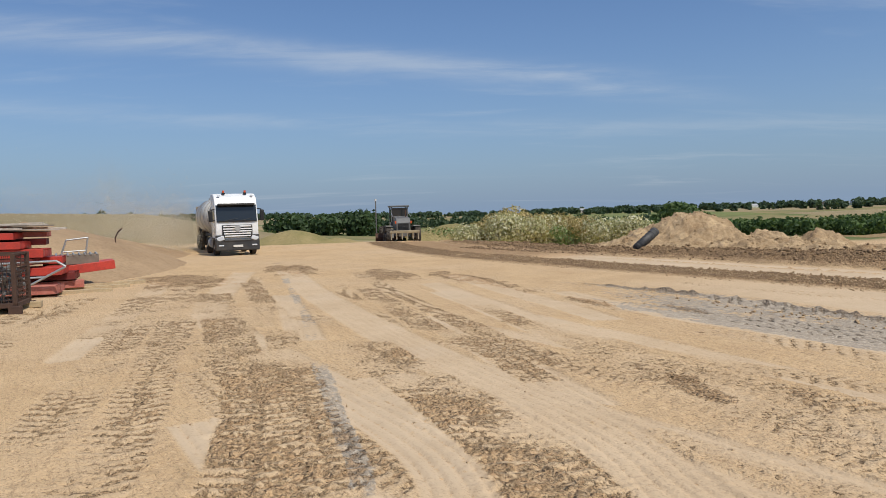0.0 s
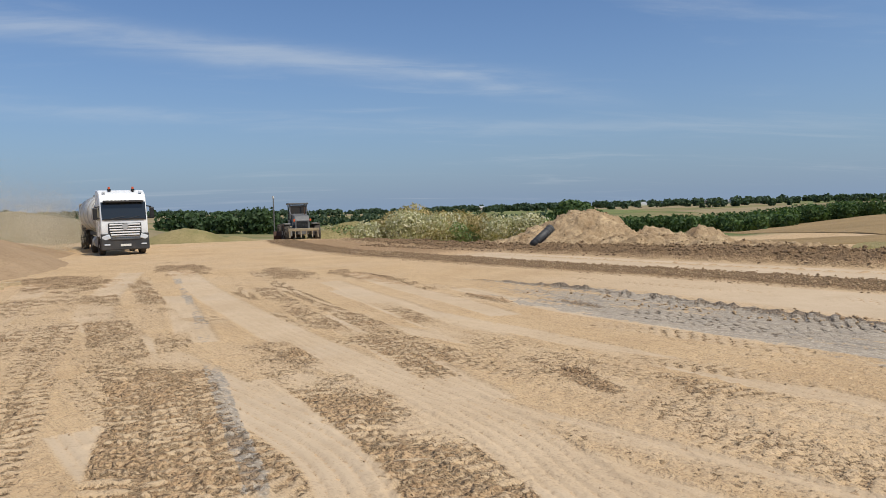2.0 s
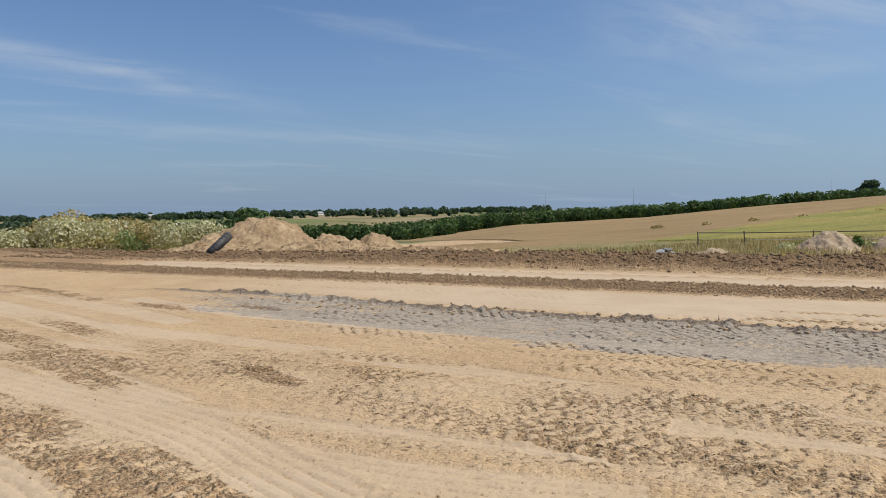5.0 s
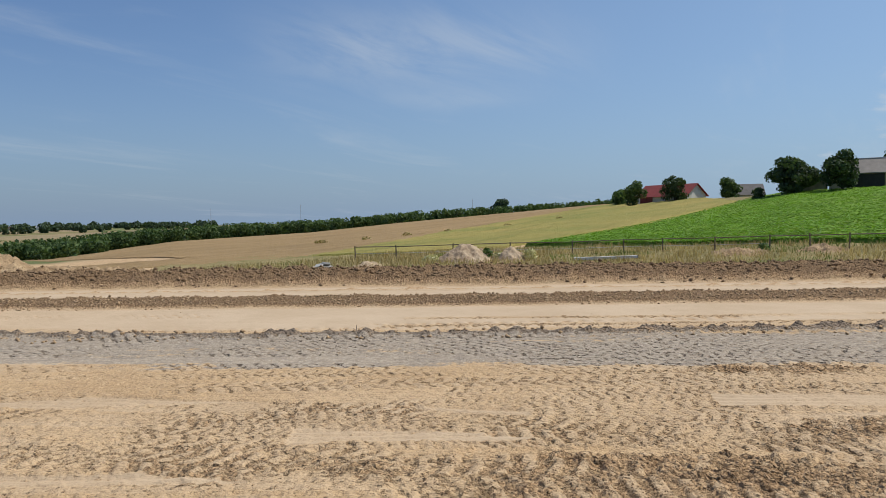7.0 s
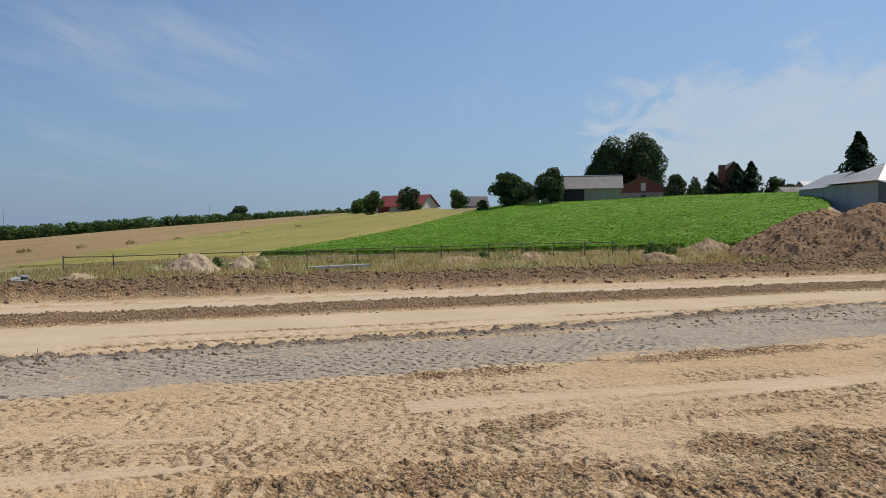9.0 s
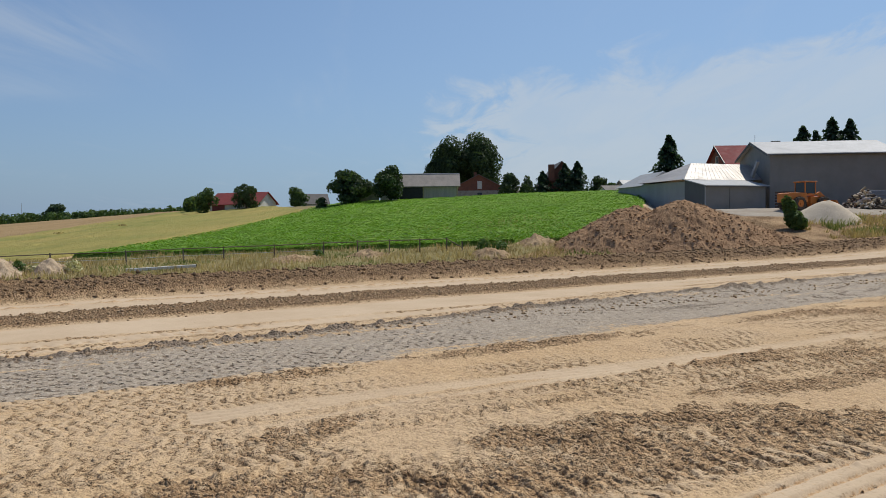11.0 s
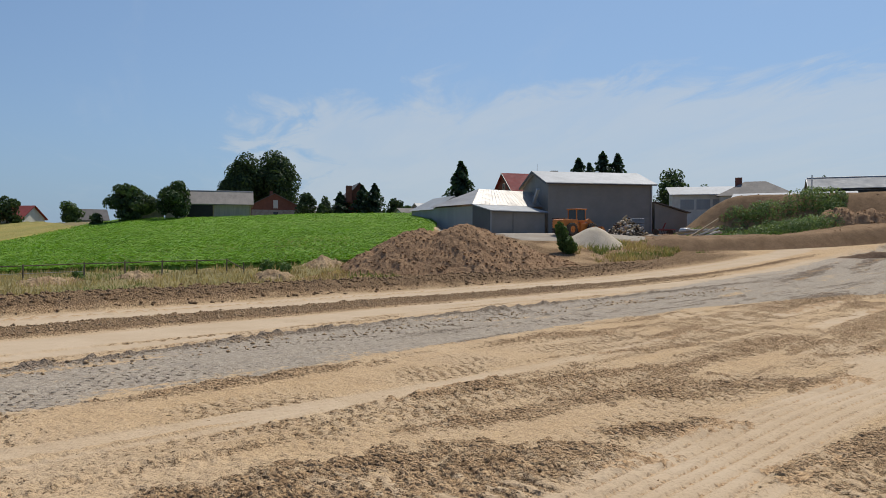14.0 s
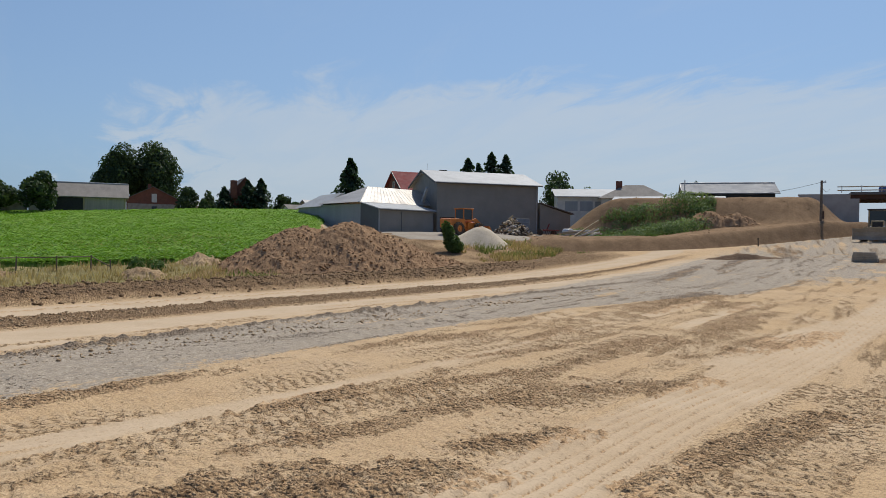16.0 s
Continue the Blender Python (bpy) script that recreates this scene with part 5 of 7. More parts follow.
scrub("elder_bush", [(23.2, 71.5, 0.9, 2.2, 1.8, 1.5), (21.6, 71.8, 0.2, 1.6, 1.4, 1.2), (25.0, 71.0, 0.2, 1.8, 1.5, 1.2), (22.6, 71.4, 1.7, 1.1, 1.0, 0.8), (26.4, 70.5, -0.2, 1.3, 1.2, 0.9)], 4200, 0.2, LEAF_MID, 54, "dense dark green bush behind the sand heap")
scrub("flowering_scrub", [(46.4, 20.9, -0.35, 0.55, 0.5, 0.42), (45.7, 22.9, -0.5, 0.5, 0.5, 0.35), (42.6, 26.6, -0.6, 0.7, 0.6, 0.35)], 900, 0.09, LEAF_BLOSSOM, 55, "white flowering weeds beside the rubble")
scrub("weeds", [(55.6, -5.2, 0.25, 0.5, 0.5, 0.75), (55.9, -6.4, 0.2, 0.7, 0.6, 0.5), (45.3, 23.6, -0.4, 0.35, 0.35, 0.6), (54.5, 7.0, -0.2, 0.4, 0.4, 0.5)], 1500, 0.10, LEAF_FRESH, 56, "tall green weeds by the fence")
scrub("willow_bush", [(61.3, -30.9, 2.6, 0.55, 0.5, 1.1), (61.1, -31.2, 2.0, 0.65, 0.6, 0.8), (61.5, -30.7, 3.4, 0.4, 0.4, 0.6), (61.0, -31.6, 1.8, 0.5, 0.5, 0.5)], 2600, 0.12, LEAF_FRESH, 57, "small bright green willow bush at the yard's edge")
eb = lambda a, b, dz: tuple(float(q) for q in (lambda p: (p[0], p[1], p[2] + dz))(bank_z(np.array(a), np.array(b))))
_l = []
for i in range(95):
    a = 1.0 + 14.5 * _r.random()
    b = 1.5 + 9.0 * _r.random() + 0.25 * a
    p = eb(a, b, 0.0)
    s = 0.45 + 0.9 * _r.random() * (0.5 + 0.8 * (a > 7.5))
    _l.append((*p, s * 1.3, s * 1.3, s))
scrub("embankment_scrub", _l, 32000, 0.11, LEAF_WEED, 58, "dense green scrub growing on the embankment")
_l = [(*eb(1 + 11 * _r.random(), -3.5 + 9.0 * _r.random(), -0.05), 1.0, 1.0, 0.35) for i in range(44)]
scrub("embankment_weeds", _l, 5500, 0.11, LEAF_FRESH, 59, "bright green weeds at the foot of the scrub")
_l = [(*eb(14.0 + 2.6 * _r.random(), 11 + 2 * _r.random(), 0.2), 0.7, 0.7, 0.7) for i in range(8)]
scrub("embankment_weeds", _l, 1500, 0.13, LEAF_WEED, 60, "clump of green shrubs near the top of the bank")
_x, _y = 58.5 + 7 * _r.random(5200), -45 + 11 * _r.random(5200)
_k = fbm(_x, _y, 1.8, 3) > 0.03
_x, _y = _x[_k], _y[_k]
tagged(blades("tall_grass", _x, _y, 0.15 + 0.55 * _r.random(len(_x)) ** 2, 0.05, GRASS_GREEN, 8), "tall weeds and grass at the yard's edge", "grass", kind="stuff")
_x, _y = 57 + 9 * _r.random(5200), -44 + 12 * _r.random(5200)
_k = (fbm(_x + 20, _y, 2.2, 3) > -0.04) & (_y > -44 + 1.2 * np.abs(_x - 62))
_x, _y = _x[_k], _y[_k]
tagged(blades("dry_grass", _x, _y, 0.2 + 0.4 * _r.random(len(_x)), 0.05, GRASS_DRY, 9), "dry grass at the yard's edge", "grass", kind="stuff")

LT = "dark green broad-leaved tree by the farm"
lz = lambda x, y: float(land(x, y))
tree(119.6, 12.3, lz(119.6, 12.3) - 0.1, 5.6, 8.0, LEAF_DARK, 101, "dense round dark green tree beside the barn", 4200, 0.26, low=0.0)
tree(118.3, 5.9, lz(118.3, 5.9), 5.8, 6.6, LEAF_DARK, 102, "bushy dark green tree in front of the barn", 3200, 0.24, low=0.04)
tree(119.5, 17.0, lz(119.5, 17) - 0.2, 2.4, 2.6, LEAF_DARK, 103, "low dark bush beside the barn", 900, 0.2, low=0.0)
tree(180.2, -3.6, 5.0, 16.6, 12.5, LEAF_DARK, 104, "tall broad poplar tree behind the barns", 14000, 0.32, 0.5, 0.25, lobes_n=22)
tree(180.0, -11.0, 5.0, 17.2, 14.0, LEAF_DARK, 105, "tall broad poplar tree behind the barns", 15000, 0.32, 0.5, 0.25, lobes_n=22)
for k, (x, y, zt, w) in enumerate([(157.9, 48.2, 9.9, 5.6), (160.2, 40.0, 10.9, 6.6), (162.6, 29.4, 9.8, 5.6), (140.6, -15.2, 11.0, 5.2), (141, -18.2, 9.6, 3.0), (138, -31.6, 10.2, 4.2), (137.5, -34.5, 8.9, 3.6), (152, -20.0, 11.6, 4.4)]):
    z = lz(x, y) - 0.2
    tree(x, y, z, zt - z, w, LEAF_DARK if k % 2 else LEAF_MID, 110 + k, ("round green tree among the farm houses", "leafy green tree beside a farmyard")[k % 2], 2200, 0.25, low=0.03)
for k, (x, y, zt, w, n) in enumerate([(122.4, -40.0, 16.1, 5.8, 5200), (140, -21.5, 11.6, 3.6, 1800), (139.2, -25.6, 12.9, 3.8, 2200), (138.8, -27.9, 13.2, 4.6, 2400), (119.3, -60.6, 17.0, 5.6, 2000), (117.4, -64.3, 18.0, 6.2, 2200), (116.4, -66.6, 17.6, 5.4, 2000), (118.5, -62.3, 16.2, 4.0, 1500)]):
    z = lz(x, y) - 0.2
    conifer(x, y, z, zt - z, w * (1.75 if k < 4 else 2.1), 130 + k, ("tall dark green spruce behind the metal shed", "dark spruce in front of the brick house", "dark spruce rising behind the grey hall")[0 if k == 0 else 1 if k < 4 else 2], "", n)
tree(121.0, -80.5, 4.0, 11.6, 9.0, LEAF_DARK, 141, "round dark green tree behind the long shed", 3200, 0.26, 0.3, 0.3)
tree(130, -93.0, 5.0, 8.8, 6.0, LEAF_MID, 142, "leafy tree behind the houses", 1500, 0.3)
tree(121, -101, 5.0, 8.9, 4.5, LEAF_DARK, 143, "leafy tree behind the hip-roofed house", 1500, 0.3)
tree(110, -105, 5.0, 9.5, 4.0, LEAF_DARK, 144, "leafy tree behind the hip-roofed house", 1500, 0.3)
tree(257.5, 132.6, 3.0, 6.6, 9.5, LEAF_FAR, 145, "lone spreading tree standing out of the wood", 1800, 0.45, low=0.2)


def wood(name, line, depth, height, n_lobes, n, leaf, material, seed, label, spread_z=0.0):
    """A belt of far trees along a line, as one mass of crowns."""
    rng = np.random.default_rng(seed)
    P = np.array(line, float)
    s = np.concatenate([[0], np.cumsum(np.hypot(*(P[1:, :2] - P[:-1, :2]).T))])
    out = []
    for i in range(n_lobes):
        t = rng.random() * s[-1]
        x, y, h = (np.interp(t, s, P[:, k]) for k in range(3))
        q = rng.random()
        dx, dy = x / math.hypot(x, y), y / math.hypot(x, y)
        x, y = x + dx * depth * q, y + dy * depth * q
        hh = height * h * (0.65 + 0.5 * rng.random())
        r = hh * (0.32 + 0.12 * rng.random())
        out.append((x, y, float(land(x, y)) + hh - r, r * 1.25, r * 1.25, r))
        out.append((x, y, float(land(x, y)) + hh * 0.35, r * 1.2, r * 1.2, hh * 0.4))
    return tagged(leaves(name, out, n, leaf, material, seed, None, 0.6), label, "wood", kind="stuff")


wood("orchard_wood", [(112, 226, 1.1), (125, 222, 1.45), (150, 214, 1.35), (182, 192, 1.15), (206, 165, 1.0), (229, 131, 0.85), (243, 108, 0.75), (249, 90, 0.85), (250, 74, 0.8)], 24, 3.9, 700, 60000, 0.5, LEAF_MID, 61, "long belt of low dark green trees along the fields")
wood("valley_wood", [(70, 190, 1.0), (90, 184, 1.0), (112, 172, 1.0), (130, 200, 1.0)], 60, 4.6, 260, 22000, 0.55, LEAF_MID, 62, "green wood in the valley")
wood("valley_wood", [(-43, 176, 0.6), (-33, 177, 0.9), (-25, 178, 0.8), (-19, 179, 1.15), (-15, 180, 0.7)], 14, 5.6, 36, 4500, 0.6, LEAF_DARK, 63, "dark trees below the end of the site")
wood("valley_wood", [(-60, 330, 0.8), (0, 330, 1.0), (60, 320, 1.0), (110, 300, 1.0)], 90, 6.0, 150, 14000, 0.8, LEAF_FAR, 64, "green copses in the valley")
wood("far_trees", [(-700, 1380, 1.0), (-450, 1420, 0.7), (-310, 1450, 1.0), (-94, 1460, 0.8), (100, 1450, 0.6), (250, 1440, 0.9), (560, 1380, 1.0), (780, 1280, 1.2), (900, 1150, 1.0)], 160, 11.0, 420, 24000, 2.6, LEAF_FAR, 65, "line of trees on the horizon")
wood("far_trees", [(-300, 840, 0.8), (0, 880, 0.8), (300, 860, 1.0), (620, 720, 1.0)], 200, 9.0, 260, 16000, 2.2, LEAF_FAR, 66, "scattered far copses")
wood("hedge", [(255, 76, 0.9), (230, 68, 0.8), (205, 63, 0.75), (178, 58, 0.8), (166, 54, 0.8)], 8, 4.0, 70, 6000, 0.5, LEAF_MID, 67, "hedge of trees on the crest of the grain field")
wood("far_trees", [(-200, 330, 0.9), (-130, 300, 0.8), (-95, 290, 0.5)], 30, 5.5, 30, 1500, 1.0, LEAF_FAR, 68, "row of trees behind the stubble field")
# reaper tufts and tracks in the grain
_l = [(72 + 60 * _r.random(), 46 + 26 * _r.random()) for i in range(7)]
scrub("weed_tufts", [(x, y, float(land(x, y)) + 0.25, 0.8, 0.6, 0.25) for x, y in _l], 500, 0.16, LEAF_DRY, 69, "tufts of weeds along the field edge")


# ---- houses and sheds ----
def roof_slabs(L, W, he, hr, over, t=0.12, end=None):
    """Two slopes of a gable roof, ridge along x."""
    end = over if end is None else end
    out = []
    for s in (-1, 1):
        dx = (hr - he) * over / (W / 2)
        prof = [(0, hr), (s * (W / 2 + over), he - dx), (s * (W / 2 + over), he - dx + t), (0, hr + t)]
        out.append(prism(prof, L + 2 * end, "x", -L / 2 - end))
    return out


def gable_walls(L, W, he, hr):
    return prism([(-W / 2, -3.5), (W / 2, -3.5), (W / 2, he), (0, hr), (-W / 2, he)], L, "x", -L / 2)


def window(parent, x, y, z, w, h, rz, glass=None):
    """A framed window on a wall; rz turns its face, which looks along -y."""
    f = part("window", join(boxes(((-w / 2, 0, 0), (0.09, 0.1, h + 0.09)), ((w / 2, 0, 0), (0.09, 0.1, h + 0.09)), ((0, 0, -h / 2), (w, 0.1, 0.09)), ((0, 0, h / 2), (w, 0.1, 0.09)), ((0, 0, 0), (0.05, 0.08, h)))), PLASTER, parent)
    f.matrix_basis = pose(x, y, z, 0, 0, rz)
    part("pane", boxes(((0, 0.02, 0), (w, 0.03, h))), glass or GLASS_DARK, f)
    return f


def gable_house(x, y, z, rz, L, W, he, hr, wall, roof, label, name="house", over=0.4, chimney=None, category="house"):
    t = thing(name, x, y, z, rz, label, category)
    part("wall", gable_walls(L, W, he, hr), wall, t)
    for s in roof_slabs(L, W, he, hr, over):
        part("roof", s, roof, t)
    if chimney:
        c = part("chimney", join(boxes((chimney, (0.9, 0.7, 2.2))), boxes(((chimney[0], chimney[1], chimney[2] + 1.1), (1.05, 0.85, 0.16)))), BRICK, t)
    return t


# old wooden barn on the crest; its front looks at the site
b = thing("barn", 127.6, 1.5, 5.5, -90, "weathered wooden barn with a grey sheet roof", "barn")
part("wall", gable_walls(13.0, 7.0, 2.75, 4.75), OLD_WOOD, b)
for s in roof_slabs(13.0, 7.0, 2.75, 4.75, 0.45):
    part("roof", s, ROOF_GREY, b)
part("battens", boxes(*[((-6.4 + 0.32 * i, -3.53, 1.35), (0.05, 0.05, 2.7)) for i in range(41)]), OLD_WOOD, b)
# black panel on the closed wall, for the shade inside the gateway
part("gateway_shade", boxes(((-1.3, -3.545, 1.3), (4.0, 0.05, 2.3))), BLACK, b, "black panel painting the shade inside an open gateway")
for px in (-3.35, 0.75, 6.4):
    part("post", boxes(((px, -3.6, 1.3), (0.22, 0.18, 2.75))), PALE_WOOD, b)
part("ridge_cap", tubes(((-6.9, 0, 4.9), (6.9, 0, 4.9), 0.12)), ROOF_LIGHT, b)
b = thing("low_shed", 126.0, 11.0, 5.0, -90, "low pale shed between the trees and the barn", "shed")
part("wall", gable_walls(5.0, 4.0, 2.2, 3.2), STONE, b)
for s in roof_slabs(5.0, 4.0, 2.2, 3.2, 0.3):
    part("roof", s, ROOF_GREY, b)

# brick barn with a stone lower part, gable towards the site
b = thing("brick_barn", 157.0, -9.9, 5.3, 180, "red brick barn with a stone base and a white hay door", "barn")
part("wall", gable_walls(14.0, 9.0, 4.0, 6.3), BRICK, b)
part("stone_base", boxes(((7.03, 0, 1.5), (0.12, 8.8, 3.2))), STONE, b)
for s in roof_slabs(14.0, 9.0, 4.0, 6.3, 0.4):
    part("roof", s, ROOF_DARK, b)
part("hay_door", boxes(((7.1, 0.2, 4.2), (0.08, 0.9, 1.6)), bevel=0.01), PLASTER, b)
part("lower_window", boxes(((7.11, 0.2, 2.2), (0.06, 0.9, 0.9))), GLASS_DARK, b)
part("chimney", boxes(((6.2, -0.6, 6.4), (0.6, 0.6, 0.9))), BRICK, b)

# farm houses further along the crest
b = gable_house(167.2, 42.6, lz(167.2, 42.6) - 1.3, -112, 13.0, 7.0, 2.5, 4.9, PLASTER, ROOF_RED, "white farmhouse with a red tiled roof", over=0.5)
part("open_shed_front", boxes(((-4.0, -3.55, 1.2), (3.4, 0.06, 2.2))), DARK_RED, b)
window(b, 1.5, -3.53, 1.5, 0.9, 1.1, 0)
b = gable_house(172.0, 27.5, lz(172, 27.5) - 0.3, -70, 6.0, 5.0, 1.9, 4.0, PLASTER, ROOF_DARK, "small white cottage with a dark roof", over=0.4)
b = gable_house(146.0, -25.4, 6.0, 180, 9.0, 7.6, 3.2, 7.4, BRICK, ROOF_DARK, "steep-roofed brick house behind spruces", over=0.5)
part("chimney", boxes(((5.2, -2.1, 5.2), (0.8, 1.1, 3.2))), BRICK, b)
window(b, 4.53, 0.6, 4.6, 1.0, 1.2, 90)
gable_house(150, -17.4, 6.0, -90, 4.0, 4.0, 2.3, 3.2, PLASTER, ROOF_LIGHT, "small white outbuilding between the trees", "outbuilding", category="shed")
gable_house(126, -32.0, 5.2, -80, 4.5, 3.2, 2.0, 2.7, PLASTER, ROOF_GREY, "small pale outbuilding behind the crop field", "outbuilding", category="shed")
gable_house(128, -36.5, 4.0, -80, 6.5, 5.0, 3.6, 4.9, STONE, ROOF_LIGHT, "pale block building behind the metal shed", "outbuilding", category="shed")

# metal shed with a hipped zinc roof; local x to the right along its front, y away from the site
sh = thing("metal_shed", 84.1, -32.1, 3.0, -67.9, "grey sheet-metal shed with a bright zinc hipped roof", "shed")
part("front_wall", boxes(((4.55, 0.06, 1.45), (9.1, 0.12, 3.1))), GREY_SHEET, sh)
part("front_side_wall", prism([(0, -0.2), (3.4, -0.2), (3.4, 3.75), (0, 3.0)], 0.12, "x", 0.0), DARK_SHEET, sh)
part("side_wall", boxes(((0.35, 7.6, 1.7), (0.12, 8.4, 3.9))), LIGHT_SHEET, sh)
part("rear_side_wall", boxes(((0.6, 14.4, 1.7), (0.12, 5.4, 3.6))), LIGHT_SHEET, sh)
part("right_wall", prism([(0, -0.2), (11.5, -0.2), (11.5, 3.6), (3.4, 3.7), (0, 3.0)], 0.12, "x", 9.0), DARK_SHEET, sh)
part("lean_to_roof", prism([(-0.35, 2.92), (3.5, 3.82), (3.5, 3.92), (-0.35, 3.02)], 9.7, "x", -0.3), ROOF_LIGHT, sh)
bm = bmesh.new()
hip = [bm.verts.new(c) for c in ((-0.3, 3.1, 3.85), (13.6, 3.1, 3.85), (13.6, 11.8, 3.75), (-0.3, 11.8, 3.75), (4.4, 7.4, 6.15), (13.6, 7.4, 6.15))]
for f in ((0, 1, 5, 4), (2, 3, 4, 5), (3, 0, 4), (1, 2, 5)):
    bm.faces.new([hip[i] for i in f])
part("hip_roof", bm, ZINC, sh, "crumpled shiny zinc roof")
part("roof_seams", tubes(*[((-0.1 + 0.66 * i, 3.15, 3.89), (4.4 + 0.42 * i, 7.35, 6.17), 0.012) for i in range(21)], seg=4), ZINC, sh)
bm = bmesh.new()
hip = [bm.verts.new(c) for c in ((0.2, 11.5, 3.5), (7.2, 11.5, 3.5), (7.2, 17.4, 3.4), (0.2, 17.4, 3.4), (3.4, 11.3, 5.4), (3.4, 16.0, 5.2))]
for f in ((0, 4, 5, 3), (1, 2, 5, 4), (2, 3, 5), (0, 1, 4)):
    bm.faces.new([hip[i] for i in f])
part("rear_roof", bm, ROOF_LIGHT, sh)
part("door_seam", boxes(((3.6, -0.02, 1.35), (0.06, 0.04, 2.75))), DARK_SHEET, sh)
part("corner_trim", boxes(((0, -0.02, 1.45), (0.14, 0.05, 3.1))), LIGHT_SHEET, sh)
part("gutter", tubes(((-0.3, -0.38, 2.9), (9.3, -0.38, 2.9), 0.07)), DARK_SHEET, sh)

# the tall grey hall; local x to the right along its long wall
hl = thing("hall", 88.9, -41.6, 3.6, -94.8, "tall plain grey hall with a pale gabled sheet roof", "hall")
prof = [(0, -0.8), (11.0, -0.8), (11.0, 6.3), (5.5, 8.1), (0, 6.3)]
part("wall", prism(prof, 14.4, "x", 0.0), GREY_SHEET, hl)
for s in (-1, 1):
    e = 5.5 + s * 6.0
    part("roof", prism([(5.5, 8.12), (e, 6.14), (e, 6.28), (5.5, 8.26)], 15.4, "x", -0.5), ROOF_LIGHT, hl)
part("barge_board", join(prism([(-0.5, 6.02), (5.5, 8.0), (5.5, 8.28), (-0.5, 6.3)], 0.08, "x", -0.56), prism([(11.5, 6.02), (5.5, 8.0), (5.5, 8.28), (11.5, 6.3)], 0.08, "x", -0.56)), DARK_SHEET, hl, "dark barge board along the gable")
part("gutter", tubes(((-0.4, -0.55, 6.15), (14.8, -0.55, 6.15), 0.08)), DARK_SHEET, hl)
part("downpipe", tubes(((14.2, -0.1, 0.0), (14.2, -0.1, 6.1), 0.06)), ROOF_LIGHT, hl)
# one slanting slab stands for the lean-to roof beside the gable
part("gable_lean_to", prism([(4.0, 2.4), (5.0, 2.4), (1.2, 5.6), (0.8, 5.4)], 0.3, "x", -1.2), LIGHT_SHEET, hl, "slanting piece of lean-to roof at the gable wall")
part("chimney", boxes(((3.0, 6.5, 8.2), (1.0, 0.6, 0.5))), BLACK, hl)
an = thing("annex", 87.6, -56.3, 3.6, -94.8, "low lean-to annex beside the grey hall", "shed")
part("wall", prism([(0, -0.8), (4.6, -0.8), (4.6, 2.5), (0, 3.8)], 6.0, "y", 0.0), GREY_SHEET, an)
part("roof", prism([(-0.1, 3.9), (5.0, 2.5), (5.0, 2.62), (-0.1, 4.02)], 6.8, "y", -0.4), ROOF_DARK, an)

b = gable_house(114.0, -48.6, 5.0, -90, 7.6, 8.0, 5.4, 8.3, BRICK, ROOF_RED, "brick house with a bright red tiled roof", over=0.5)
part("roof_edge", prism([(-4.4, 5.1), (0, 8.15), (0, 8.5), (-4.4, 5.4)], 0.1, "x", -4.4), BLACK, b)
part("aerial", tubes(((2.0, 0, 8.0), (2.0, 0, 10.0), 0.03)), GALV, b)
window(b, -3.83, 0, 6.2, 0.9, 1.0, -90)

# sheds and houses behind the embankment
b = thing("long_shed", 111.6, -81.2, 5.2, -118, "long white shed with a pale sheet roof", "shed")
part("wall", prism([(-3.5, -4), (3.5, -4), (3.5, 6.6), (-3.5, 5.0)], 12.0, "x", -6.0), PLASTER, b)
part("roof", prism([(-4.1, 4.95), (4.1, 6.8), (4.1, 6.95), (-4.1, 5.1)], 13.0, "x", -6.5), ROOF_LIGHT, b)
for i in range(4):
    part("wall_panel", boxes(((-3.6 + 2.6 * i, -3.53, 3.4), (2.2, 0.06, 1.7))), LIGHT_SHEET, b)
part("end_wall", boxes(((6.03, 0, 2.6), (0.06, 6.9, 4.8))), BLACK, b)
b = thing("hip_roofed_house", 106.5, -87.0, 5.0, -128, "white house with a grey hipped roof", "house")
part("wall", boxes(((0, 0, 0.5), (11.0, 9.0, 9.0))), PLASTER, b)
bm = bmesh.new()
hip = [bm.verts.new(c) for c in ((-6.1, -5.1, 4.9), (6.1, -5.1, 4.9), (6.1, 5.1, 4.9), (-6.1, 5.1, 4.9), (-1.6, 0, 7.5), (1.6, 0, 7.5))]
for f in ((0, 1, 5, 4), (2, 3, 4, 5), (3, 0, 4), (1, 2, 5), (0, 3, 2, 1)):
    bm.faces.new([hip[i] for i in f])
part("roof", bm, ROOF_GREY, b)
part("chimney", boxes(((-2.6, -0.6, 7.2), (1.1, 0.8, 1.9))), BRICK, b)
for px in (-3.4, -1.8):
    window(b, px, -4.53, 3.6, 0.9, 1.3, 0)
b = thing("low_roof_shed", 92.0, -82.0, 6.0, -132, "low shed with a long pale roof", "shed")
part("wall", boxes(((0, 0, -0.5), (15.0, 5.0, 6.4))), DARK_SHEET, b)
part("roof", prism([(-3.6, 2.2), (3.6, 3.7), (3.6, 3.85), (-3.6, 2.35)], 17.0, "x", -8.5), ROOF_LIGHT, b)
b = gable_house(101.5, -103.5, 5.4, -128, 14.5, 9.0, 5.9, 7.7, BLACK, ROOF_MID, "large dark barn with a grey sheet roof", "large_barn", 0.7, category="barn")
part("ridge_cap", tubes(((-7.9, 0, 7.85), (7.9, 0, 7.85), 0.16)), ROOF_LIGHT, b)
part("barge_board", join(*[prism([(s * 5.2, 5.5), (0, 7.6), (0, 7.85), (s * 5.2, 5.75)], 0.1, "x", -8.05) for s in (-1, 1)]), ROOF_LIGHT, b)
